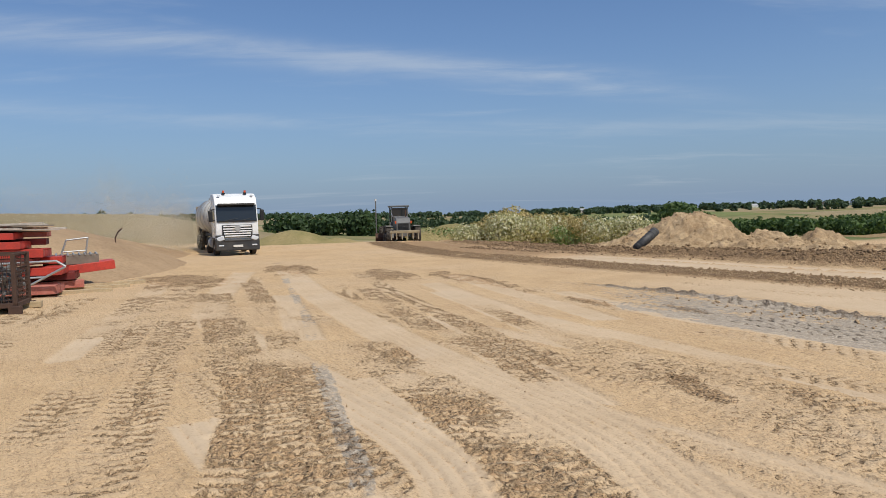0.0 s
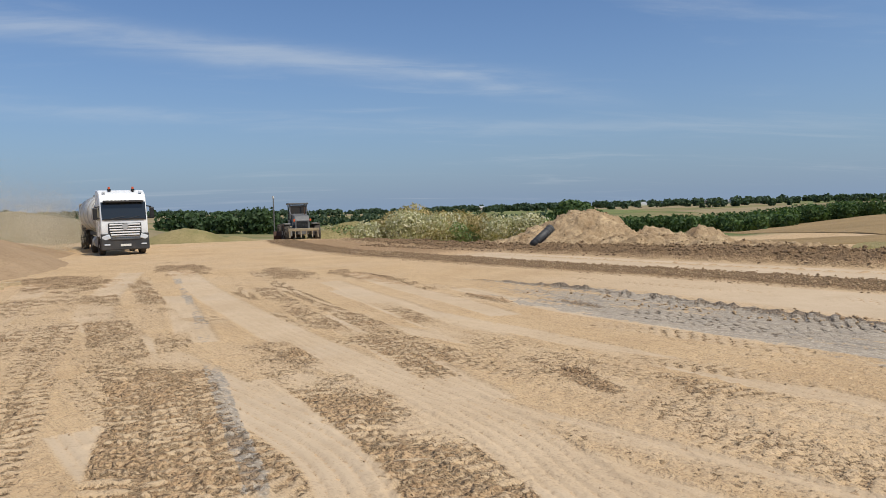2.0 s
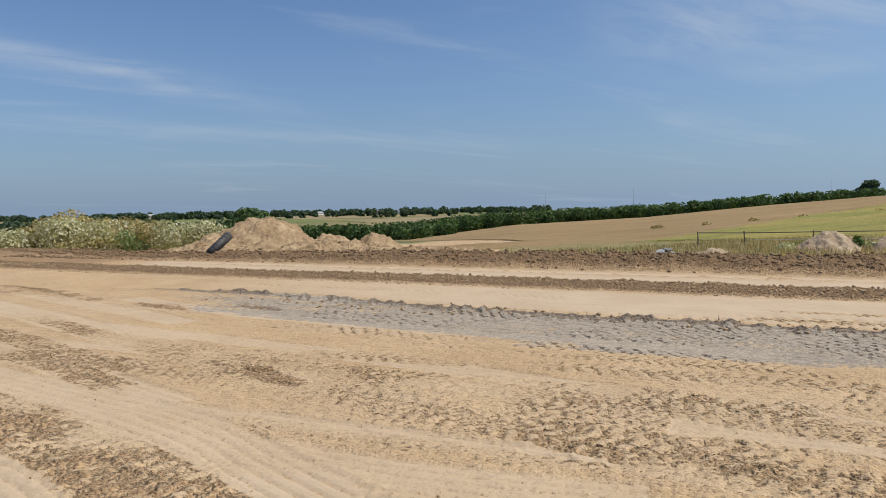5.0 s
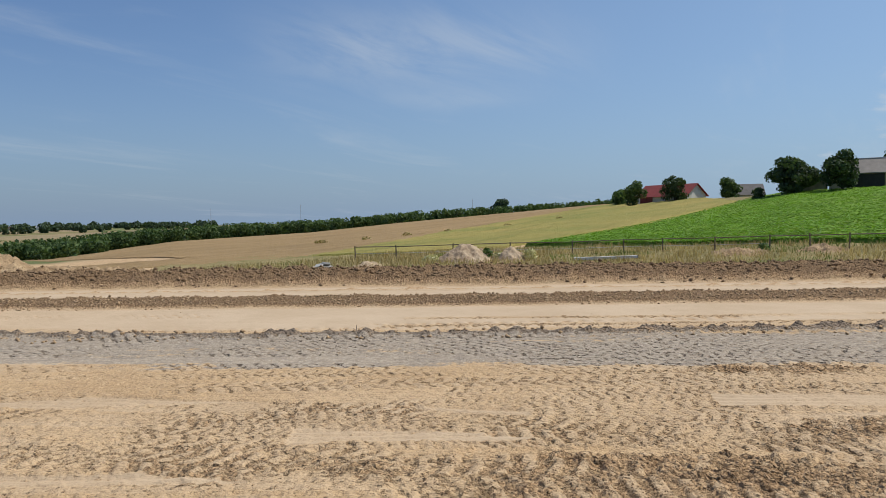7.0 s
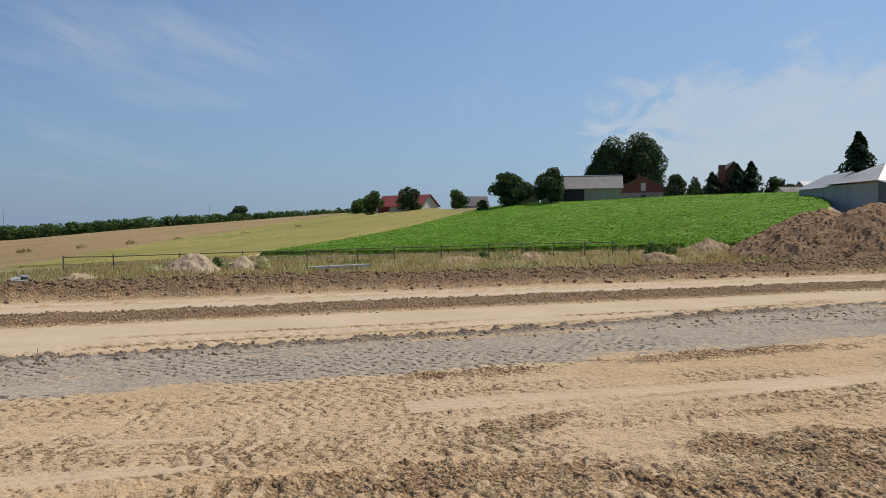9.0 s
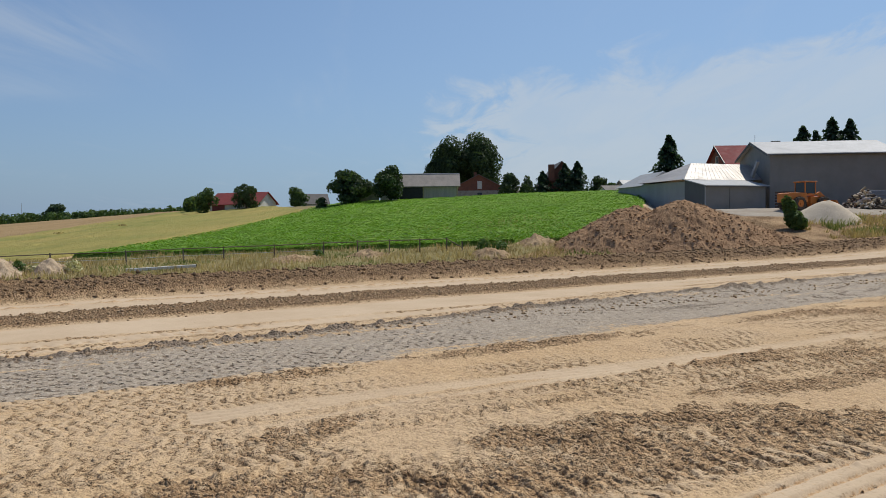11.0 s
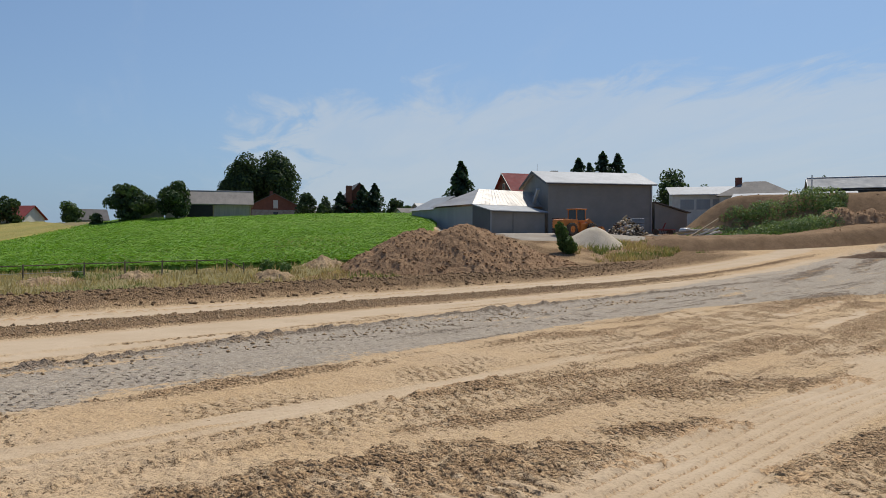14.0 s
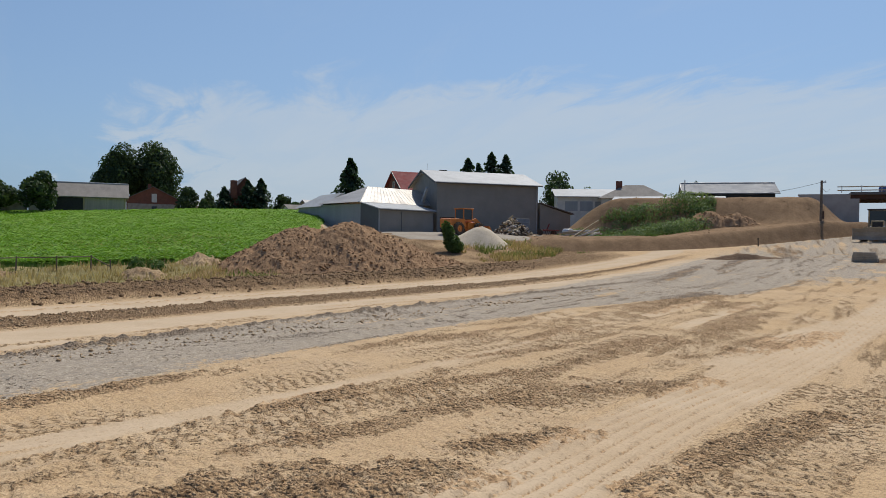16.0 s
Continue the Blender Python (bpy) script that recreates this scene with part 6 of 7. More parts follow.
b = thing("low_roof_shed", 86.0, -96.0, 6.0, -138, "low shed with a long pale roof", "shed")
part("wall", boxes(((0, 0, -0.6), (11.0, 4.0, 6.8))), DARK_SHEET, b)
part("roof", prism([(-2.8, 2.5), (2.8, 3.4), (2.8, 3.55), (-2.8, 2.65)], 12.5, "x", -6.2), ROOF_LIGHT, b)
# far houses in the valley
_fr = np.random.default_rng(91)
for k, (az, r) in enumerate([(27.6, 1480), (29.4, 1500), (14.5, 1400), (10.8, 1450), (-8.2, 1450), (23.0, 1500)]):
    x, y = r * math.sin(radians(az)), r * math.cos(radians(az))
    gable_house(x, y, lz(x, y), _fr.random() * 180, 14 + 8 * _fr.random(), 9, 5, 8, PLASTER if k % 3 else STONE, ROOF_LIGHT if k % 2 else ROOF_DARK, "distant house with pale walls among trees", over=0.8)
for az, h in ((47.2, 26), (60.5, 26), (40.6, 24)):
    x, y = 900 * math.sin(radians(az)), 900 * math.cos(radians(az))
    t = thing("mast", x, y, lz(x, y), 0, "thin far lattice mast on the skyline", "mast")
    part("pole", tubes(((0, 0, 0), (0, 0, h), 0.35, 0.15), seg=5), GALV, t)


# ---- bridge, pole and things on the embankment ----
br = thing("bridge", 69.0, -92.0, 3.2, -138, "unfinished concrete bridge with steel girders and formwork", "bridge")
part("abutment", join(boxes(((-1.8, 0, 2.4), (3.6, 9.0, 6.6)), bevel=0.05)), CONCRETE, br)
part("wing_wall", prism([(-6.0, 5.7), (-3.4, 5.7), (-3.4, -0.6), (-4.6, 1.2)], 0.5, "y", -4.8), CONCRETE, br)
part("bearing_ledge", boxes(((0.5, 0, 3.6), (1.0, 9.0, 3.0))), CONCRETE, br)
part("deck", boxes(((12.0, 0, 5.75), (24.0, 9.4, 0.35)), bevel=0.03), DARK_SHEET, br)
for yy in (-4.2, -1.4, 1.4, 4.2):
    part("girder", join(boxes(((12.0, yy, 5.3), (24.0, 0.25, 0.55)), ((12.0, yy, 5.03), (24.0, 0.5, 0.06)))), RUST, br)
for i in range(9):
    part("formwork_prop", boxes(((1.8 + 1.6 * i, -4.2, 4.8), (0.14, 0.14, 0.5))), RUST, br)
for i in range(7):
    part("rail_post", boxes(((-1.0 + 2.2 * i, -4.6, 6.3), (0.08, 0.08, 0.9))), GALV, br)
for zz in (6.15, 6.6):
    part("rail", boxes(((6.0, -4.6, zz), (15.0, 0.05, 0.12))), PALE_WOOD, br)
part("tarp_bundle", boxes(((4.5, -3.6, 6.25), (2.6, 0.9, 0.7)), bevel=0.12), BLUE, br)

pole = thing("utility_pole", 59.2, -75.0, 4.7, 0, "concrete utility pole with a small bracket", "pole")
part("mast", tubes(((0, 0, -0.5), (0, 0, 4.8), 0.17, 0.12), seg=10), FENCE_WOOD, pole)
part("bracket", join(boxes(((-0.25, 0, 4.55), (0.6, 0.06, 0.08))), tubes(((-0.5, 0, 4.55), (-0.5, 0, 4.75), 0.05))), GALV, pole)
part("junction_box", boxes(((-0.1, -0.15, 1.0), (0.22, 0.2, 0.9)), bevel=0.02), RUST, pole)
p2 = thing("utility_pole", 79.5, -74.0, 6.3, 0, "thin pole standing behind the scrub", "pole")
part("mast", tubes(((0, 0, 0), (0, 0, 4.6), 0.08, 0.07), seg=8), GALV, p2)


def cable(name, p, q, sag, label, r=0.02):
    cu = bpy.data.curves.new(name, "CURVE")
    cu.dimensions, cu.bevel_depth, cu.bevel_resolution = "3D", r, 1
    sp = cu.splines.new("POLY")
    sp.points.add(14)
    for i, s in enumerate(sp.points):
        t = i / 14
        s.co = (*[a + (b - a) * t for a, b in zip(p[:2], q[:2])], p[2] + (q[2] - p[2]) * t - sag * 4 * t * (1 - t), 1)
    cu.materials.append(BLACK)
    return tagged(new(name, cu), label, "cable")


cable("power_cable", (58.7, -75.0, 9.4), (94.0, -92.0, 10.6), 0.8, "thin black cable hanging from the pole")
cable("power_cable", (59.2, -75.0, 8.9), (74.0, -95.0, 10.2), 0.5, "thin black cable running to the bridge")


# ---- vehicles ----
def make_truck(x, y, z, rz):
    """A tractor unit with a silo trailer; it heads along local -y."""
    t = thing("tanker_truck", x, y, z, rz, "white truck with a silo tank trailer, dusty from the road", "truck")
    # cab: rounded box from its side outline
    side = [(0.0, 0.95), (-0.06, 1.5), (-0.02, 2.05), (0.22, 3.0), (0.45, 3.45), (0.95, 3.66), (2.1, 3.70), (2.2, 0.95)]
    cab = prism(side, 2.44, "x", -1.22)
    bmesh.ops.bevel(cab, geom=cab.edges[:], offset=0.07, segments=2, affect="EDGES", profile=0.5)
    cab = part("cab", cab, WHITE_PAINT, t)
    part("roof_visor", boxes(((0, 0.02, 3.02), (2.1, 0.28, 0.12)), bevel=0.03), DARK_PLASTIC, cab)
    part("windscreen", prism([(-0.06, 1.98), (0.175, 2.98), (0.22, 2.98), (0.0, 1.98)], 2.30, "x", -1.15), GLASS_DARK, cab)
    part("side_window", boxes(((-1.225, 0.95, 2.35), (0.03, 0.9, 0.75)), bevel=0.01), GLASS_DARK, cab)
    part("side_window", boxes(((1.225, 0.95, 2.35), (0.03, 0.9, 0.75)), bevel=0.01), GLASS_DARK, cab)
    part("wiper", join(tubes(((-0.7, -0.07, 2.06), (0.05, -0.03, 2.18), 0.015)), tubes(((0.2, -0.07, 2.06), (0.8, -0.03, 2.18), 0.015)), boxes(((0, -0.05, 2.02), (2.1, 0.05, 0.09)))), BLACK, cab)
    part("grille", boxes(((0, -0.09, 1.45), (1.72, 0.06, 0.72)), bevel=0.02), BLACK, cab)
    for i, zz in enumerate((1.16, 1.30, 1.44, 1.58, 1.73)):
        part("grille_bar", boxes(((0, -0.13, zz), (1.66 - 0.06 * abs(i - 3), 0.06, 0.075)), bevel=0.015), WHITE_PAINT, cab)
    part("badge", tubes(((0, -0.16, 1.62), (0, -0.19, 1.62), 0.17), seg=20), GALV, cab)
    part("bumper", boxes(((0, 0.05, 0.64), (2.50, 0.42, 0.66)), ((0, -0.12, 0.90), (1.6, 0.14, 0.16)), bevel=0.06), DARK_PLASTIC, t)
    part("number_plate", boxes(((0, -0.185, 0.58), (0.55, 0.02, 0.13))), PLASTER, t)
    for s in (-1, 1):
        part("headlight_surround", boxes(((s * 1.02, -0.03, 1.0), (0.46, 0.16, 0.46)), bevel=0.04), DARK_PLASTIC, t)
        part("headlight", boxes(((s * 0.98, -0.12, 1.02), (0.42, 0.12, 0.26), (0, s * 18, s * 14)), bevel=0.04), LAMP_GLASS, t)
        part("fog_lamp", boxes(((s * 0.95, -0.16, 0.62), (0.3, 0.06, 0.08)), bevel=0.02), LAMP_GLASS, t)
        m = part("mirror", boxes(((s * 1.47, 0.05, 2.35), (0.24, 0.16, 0.66)), bevel=0.05), BLACK, t)
        part("mirror_arm", tubes(((s * 1.2, 0.25, 2.75), (s * 1.45, 0.1, 2.7), 0.035), ((s * 1.2, 0.25, 2.1), (s * 1.45, 0.1, 2.1), 0.03)), BLACK, m)
        bcn = part("beacon", tubes(((s * 0.62, 0.75, 3.70), (s * 0.62, 0.75, 3.85), 0.07, 0.06), seg=12), AMBER, t)
        part("beacon_foot", tubes(((s * 0.62, 0.75, 3.62), (s * 0.62, 0.75, 3.72), 0.1), seg=12), BLACK, bcn)
        part("side_skirt", boxes(((s * 1.15, 2.9, 0.75), (0.1, 1.5, 0.6)), bevel=0.02), MACHINE_LIGHT, t)
        part("mudguard", boxes(((s * 1.05, 1.25, 1.02), (0.4, 1.3, 0.1)), bevel=0.03), DARK_PLASTIC, t)
        part("work_lamp", boxes(((s * 0.95, 0.42, 3.52), (0.16, 0.08, 0.12)), bevel=0.02), LAMP_GLASS, t)
    part("chassis", boxes(((0, 4.0, 0.85), (0.9, 7.0, 0.3)), ((0, 9.0, 1.05), (1.0, 9.0, 0.25))), DARK_PLASTIC, t)
    part("fuel_tank", tubes(((-1.0, 2.6, 0.72), (-1.0, 3.6, 0.72), 0.33), seg=16), GALV, t)
    tank = bmesh.new()
    tube(tank, (0, 3.6, 2.35), (0, 12.5, 2.35), 1.22, seg=32)
    tube(tank, (0, 2.7, 2.35), (0, 3.6, 2.35), 0.55, 1.22, 32)
    tank = part("tank", tank, DUST_WHITE, t, "dusty white silo tank", True)
    for yy in (4.4, 6.6, 8.8, 11.0):
        part("tank_band", tubes(((0, yy, 2.35), (0, yy + 0.08, 2.35), 1.24), seg=32), MACHINE_LIGHT, tank)
        part("hatch", tubes(((0, yy + 1.1, 3.5), (0, yy + 1.1, 3.68), 0.28), seg=14), GALV, tank)
    part("hopper", tubes(((0, 5.6, 0.75), (0, 5.6, 1.5), 0.15, 0.85), ((0, 9.6, 0.75), (0, 9.6, 1.5), 0.15, 0.85), seg=16), DUST_WHITE, t)
    for yy in (1.3, 5.0, 10.2, 11.5):
        for s in (-1, 1):
            wheel_parts(t, s * 1.06, yy, 0.51, 0.51, 0.34, GALV)
    return t


make_truck(-12.05, 43.0, 0.0, 23.5)
sp = thing("spreader_trailer", -16.5, 54.8, 0.2, 23.5, "dusty beige spreader trailer following the truck", "trailer")
part("body", prism([(-1.25, 1.1), (1.25, 1.1), (1.4, 2.9), (-1.4, 2.9)], 4.5, "y", 0.0), BEIGE_BODY, sp)
part("rib", boxes(*[((0, 0.3 + 1.3 * i, 2.0), (2.75, 0.1, 1.9)) for i in range(4)]), BEIGE_BODY, sp)
for s in (-1, 1):
    wheel_parts(sp, s * 1.2, 1.4, 0.75, 0.75, 0.6, BEIGE_BODY, 14)


def make_grader(x, y, z, rz):
    """A motor grader seen from behind; it heads along local +y."""
    t = thing("motor_grader", x, y, z, rz, "grey motor grader with a rear ripper, dusty", "grader")
    hood = prism([(0.0, 1.0), (0.0, 1.75), (0.35, 2.1), (2.2, 2.25), (2.3, 1.0)], 1.15, "x", -0.575)
    bmesh.ops.bevel(hood, geom=hood.edges[:], offset=0.06, segments=2, affect="EDGES", profile=0.5)
    hood = part("engine_hood", hood, MACHINE_GREY, t)
    part("grille", boxes(((0, -0.03, 1.4), (0.85, 0.05, 0.55)), bevel=0.01), BLACK, hood)
    for i in range(5):
        part("grille_slat", boxes(((0, -0.065, 1.2 + 0.1 * i), (0.8, 0.03, 0.03))), DARK_PLASTIC, hood)
    part("exhaust", tubes(((0.35, 1.2, 2.1), (0.35, 1.2, 2.75), 0.05)), RUST, hood)
    cab = part("cab", join(boxes(*[((sx * 0.66, yy, 2.2), (0.09, 0.09, 1.6)) for sx in (-1, 1) for yy in (2.45, 3.75)]), boxes(((0, 3.1, 1.5), (1.42, 1.4, 0.5)))), MACHINE_GREY, t)
    part("cab_roof", boxes(((0, 3.1, 3.05), (1.62, 1.65, 0.14)), bevel=0.04), DARK_SHEET, cab)
    part("cab_glass", boxes(((0, 2.45, 2.35), (1.24, 0.03, 1.15)), ((0, 3.75, 2.35), (1.24, 0.03, 1.15)), ((-0.66, 3.1, 2.35), (0.03, 1.22, 1.15)), ((0.66, 3.1, 2.35), (0.03, 1.22, 1.15))), GLASS_DARK, cab)
    part("seat", boxes(((0, 3.1, 1.95), (0.5, 0.5, 0.5)), ((0, 2.9, 2.3), (0.5, 0.14, 0.5)), bevel=0.05), DARK_RED, cab)
    part("frame", boxes(((0, 5.6, 1.75), (0.35, 4.6, 0.4), (6, 0, 0)), ((0, 1.3, 0.85), (0.9, 3.0, 0.4))), MACHINE_GREY, t)
    part("blade", prism([(4.7, 0.12), (4.55, 0.45), (4.7, 0.8), (4.78, 0.8), (4.65, 0.45), (4.78, 0.12)], 3.7, "x", -1.85), RUST, t)
    part("circle", tubes(((0, 4.9, 0.95), (0, 4.9, 1.1), 0.75), seg=24), MACHINE_GREY, t)
    part("front_axle", boxes(((0, 7.4, 0.75), (1.9, 0.3, 0.3)), bevel=0.03), MACHINE_GREY, t)
    for s in (-1, 1):
        tnd = part("tandem_case", boxes(((s * 0.88, 1.3, 0.7), (0.22, 2.2, 0.4)), bevel=0.05), MACHINE_LIGHT, t)
        for yy in (0.55, 2.05):
            wheel_parts(t, s * 1.17, yy, 0.72, 0.72, 0.46, MACHINE_LIGHT, 16)
        wheel_parts(t, s * 1.05, 7.4, 0.66, 0.66, 0.38, MACHINE_LIGHT, 16)
        part("mudguard", boxes(((s * 1.1, 0.9, 1.46), (0.5, 1.7, 0.06)), bevel=0.02), MACHINE_LIGHT, t)
        part("rear_lamp", boxes(((s * 0.62, -0.05, 1.75), (0.12, 0.06, 0.2)), bevel=0.01), AMBER, t)
    rip = part("ripper_beam", boxes(((0, -0.75, 1.02), (2.35, 0.22, 0.22)), bevel=0.03), DUST_YELLOW, t, "dusty yellow ripper beam")
    part("ripper_arm", boxes(((-0.4, -0.35, 0.95), (0.14, 0.8, 0.16)), ((0.4, -0.35, 0.95), (0.14, 0.8, 0.16))), MACHINE_LIGHT, rip)
    for i in range(6):
        part("ripper_tine", prism([(-0.84, 1.1), (-0.70, 1.1), (-0.74, 0.62), (-0.92, 0.42), (-0.86, 0.66)], 0.08, "x", -1.12 + 0.43 * i), DUST_YELLOW, rip)
    part("mast", tubes(((-1.75, 4.7, 0.8), (-1.75, 4.7, 3.6), 0.05), seg=8), MACHINE_GREY, t)
    part("receiver", tubes(((-1.75, 4.7, 3.55), (-1.75, 4.7, 3.75), 0.08), seg=10), PLASTER, t)
    for s in (-1, 1):
        part("hand_rail", tubes(((s * 0.72, 1.0, 2.2), (s * 0.72, 2.3, 2.55), 0.025)), GALV, t)
    return t


make_grader(-3.1, 58.2, -0.28, 10.0)


def make_loader(x, y, z, rz):
    """An old wheel loader seen from its side; it heads along local +x."""
    t = thing("wheel_loader", x, y, z, rz, "old orange wheel loader parked in front of the hall", "loader")
    eng = prism([(-2.6, 0.75), (-2.6, 1.55), (-2.4, 1.65), (-0.5, 1.65), (-0.3, 0.75)], 1.5, "y", -0.75)
    bmesh.ops.bevel(eng, geom=eng.edges[:], offset=0.05, segments=2, affect="EDGES", profile=0.5)
    part("engine_hood", eng, ORANGE, t)
    part("front_frame", boxes(((1.0, 0, 0.95), (1.6, 1.0, 0.7)), bevel=0.05), ORANGE, t)
    cab = part("cab_frame", boxes(*[((xx, yy, 2.1), (0.09, 0.09, 1.1)) for xx in (-0.55, 0.65) for yy in (-0.6, 0.6)], ((0.05, 0, 1.5), (1.3, 1.3, 0.12))), ORANGE, t)
    part("cab_roof", boxes(((0.05, 0, 2.68), (1.5, 1.45, 0.12)), bevel=0.03), ORANGE, cab)
    part("cab_glass", boxes(((0.05, -0.6, 2.1), (1.1, 0.02, 1.0)), ((0.05, 0.6, 2.1), (1.1, 0.02, 1.0)), ((-0.55, 0, 2.1), (0.02, 1.1, 1.0)), ((0.65, 0, 2.1), (0.02, 1.1, 1.0))), GLASS_DARK, cab)
    for s in (-1, 1):
        part("lift_arm", prism([(0.6, 1.5), (1.2, 1.75), (2.6, 0.75), (2.6, 0.45), (1.1, 1.35)], 0.16, "y", s * 0.55 - 0.08), ORANGE, t)
        for xx in (-1.5, 1.35):
            wheel_parts_y(t, xx, s * 0.95, 0.62, 0.62, 0.45)
    part("bucket", prism([(2.5, 0.2), (3.3, 0.1), (3.3, 0.16), (2.75, 0.9), (2.55, 0.95)], 2.3, "y", -1.15), ORANGE, t)
    return t


def wheel_parts_y(parent, x, y, z, r, w):
    h = wheel_parts(parent, x, y, z, r, w, ORANGE, 14)
    h.matrix_basis = pose(x, y, z, 0, 0, 90)
    return h


make_loader(70.4, -36.6, float(land(70.4, -36.6)) + 0.02, -72)


def make_dozer(x, y, z, rz):
    """A crawler dozer facing the site with its blade; it heads along local -y."""
    t = thing("bulldozer", x, y, z, rz, "dusty yellow bulldozer with its blade lowered", "bulldozer")
    part("blade", join(prism([(-1.65, 0.05), (-1.45, 0.35), (-1.5, 0.75), (-1.68, 1.05), (-1.6, 1.05), (-1.4, 0.75), (-1.35, 0.35), (-1.52, 0.05)], 3.5, "x", -1.75), boxes(((-1.73, -1.55, 0.55), (0.06, 0.35, 1.0)), ((1.73, -1.55, 0.55), (0.06, 0.35, 1.0)))), DARK_CONCRETE, t)
    part("push_beam", boxes(((0, -1.6, 1.1), (2.0, 0.1, 0.2), (0, 0, 0)), bevel=0.02), DUST_YELLOW, t)
    hood = boxes(((0, -0.2, 1.35), (0.95, 1.7, 0.85)), bevel=0.06)
    part("engine_hood", hood, DUST_YELLOW, t)
    part("grille", boxes(((0, -1.07, 1.35), (0.75, 0.04, 0.6)), bevel=0.01), BLACK, t)
    cab = part("cab_frame", boxes(*[((sx * 0.75, yy, 2.15), (0.1, 0.1, 1.3)) for sx in (-1, 1) for yy in (0.75, 2.05)], ((0, 1.4, 1.4), (1.6, 1.5, 0.3))), DUST_YELLOW, t)
    part("cab_roof", boxes(((0, 1.4, 2.85), (1.75, 1.6, 0.14)), bevel=0.04), DARK_PLASTIC, cab)
    part("cab_glass", boxes(((0, 0.75, 2.15), (1.4, 0.03, 1.2)), ((-0.75, 1.4, 2.15), (0.03, 1.2, 1.2)), ((0.75, 1.4, 2.15), (0.03, 1.2, 1.2))), GLASS_DARK, cab)
    for s in (-1, 1):
        tr = bmesh.new()
        prof = [(-1.1, 0.42), (-0.95, 0.12), (-0.7, 0.03), (1.9, 0.03), (2.15, 0.12), (2.3, 0.42), (2.15, 0.72), (1.9, 0.84), (-0.7, 0.84), (-0.95, 0.72)]
        tr = part("track", prism(prof, 0.5, "x", s * 1.05 - 0.25), RUST, t)
        part("track_shoe", boxes(*[((s * 1.05, -0.7 + 0.2 * i, zz), (0.54, 0.05, 0.05)) for i in range(14) for zz in (0.86, 0.03)]), RUST, tr)
        part("lift_cylinder", tubes(((s * 0.4, -0.6, 1.55), (s * 0.5, -1.45, 0.9), 0.06)), GALV, t)
    return t


make_dozer(52.2, -74.6, float(land(52.2, -74.6)), 212).scale = (1.22, 1.22, 1.12)
vh = thing("white_van", 52.8, -81.5, float(land(52.8, -81.5)), -30, "white van parked behind the bulldozer", "van")
vb = prism([(-2.4, 0.45), (2.4, 0.45), (2.4, 1.05), (1.5, 1.2), (1.0, 1.95), (-2.3, 2.0), (-2.4, 1.6)], 1.9, "y", -0.95)
bmesh.ops.bevel(vb, geom=vb.edges[:], offset=0.06, segments=2, affect="EDGES", profile=0.5)
part("body", vb, WHITE_PAINT, vh)
part("windscreen", prism([(1.52, 1.24), (1.06, 1.9), (1.1, 1.92), (1.58, 1.24)], 1.7, "y", -0.85), GLASS_DARK, vh)
for s in (-1, 1):
    part("side_window", boxes(((0.6, s * 0.96, 1.55), (0.8, 0.03, 0.5)), bevel=0.01), GLASS_DARK, vh)
    for xx in (-1.5, 1.5):
        wheel_parts_y(vh, xx, s * 0.85, 0.34, 0.34, 0.22)

# ---- loose things on the site ----
kb = thing("concrete_block_stack", 40.3, -56.4, float(land(40.3, -56.4)), 22, "pile of grey concrete kerb blocks lying on the sand", "concrete blocks")
for i, (px, pz, w) in enumerate([(-0.45, 0.14, 0.9), (0.45, 0.14, 0.85), (-0.4, 0.40, 0.85), (0.42, 0.40, 0.8), (0.0, 0.62, 1.5)]):
    part("concrete_block", boxes(((px, 0.04 * i, pz), (w, 0.5, 0.25)), bevel=0.02), DARK_CONCRETE, kb)
mound("spoil_ridge", [(48.2, -52.0, 3.0, 0.8, 0.5, 56), (39.2, -57.2, 0.9, 0.7, 0.3, 0)], 0.1, LOAM, 37, 0.1, label="low ridge of brown spoil across the sand", size=0.6, fine=0.2)

st = thing("marker_stake", 56.5, -62.8, float(land(56.5, -62.8)), 0, "short dark wooden stake in the sand", "stake")
part("stake", boxes(((0, 0, 0.4), (0.1, 0.1, 0.9)), ((0.02, 0, 0.75), (0.22, 0.06, 0.12), (0, 15, 0)), bevel=0.01), FENCE_WOOD, st)

tw = thing("twig", 11.56, 8.31, float(ground_z(np.array(11.56), np.array(8.31))), 30, "dead forked twig lying on the pale sand", "twig")
tw.scale = (0.8, 0.8, 0.55)
part("stem", tubes(((-0.18, 0, 0.02), (0.0, 0.02, 0.06), 0.016, 0.013), ((0.0, 0.02, 0.06), (0.05, 0.02, 0.22), 0.012, 0.006), ((0, 0.02, 0.06), (0.16, -0.04, 0.07), 0.011, 0.005), ((-0.1, 0, 0.03), (-0.05, 0.1, 0.12), 0.01, 0.004), seg=6), FENCE_WOOD, tw)

sl = thing("broken_slab", 33.9, 28.8, float(land(33.9, 28.8)) + 0.12, 20, "broken pale concrete slab on the verge", "slab")
part("slab", prism([(-0.9, -0.4), (0.3, -0.55), (1.0, -0.1), (0.5, 0.5), (-0.5, 0.55)], 0.18, "z", 0.0), CONCRETE, sl)
part("fragment", boxes(((0.2, -0.1, 0.25), (0.8, 0.5, 0.12), (8, 20, 30)), ((-0.3, 0.1, 0.24), (0.6, 0.5, 0.1), (-12, -14, 10)), bevel=0.02), CONCRETE, sl)
pk = thing("timber_beam", 47.4, 15.8, float(land(47.4, 15.8)) + 0.14, -70, "long pale timber beam lying on the verge", "beam")
part("beam", boxes(((0, 0, 0.1), (4.2, 0.3, 0.18), (0, -2.0, 0)), bevel=0.015), PLASTER, pk)
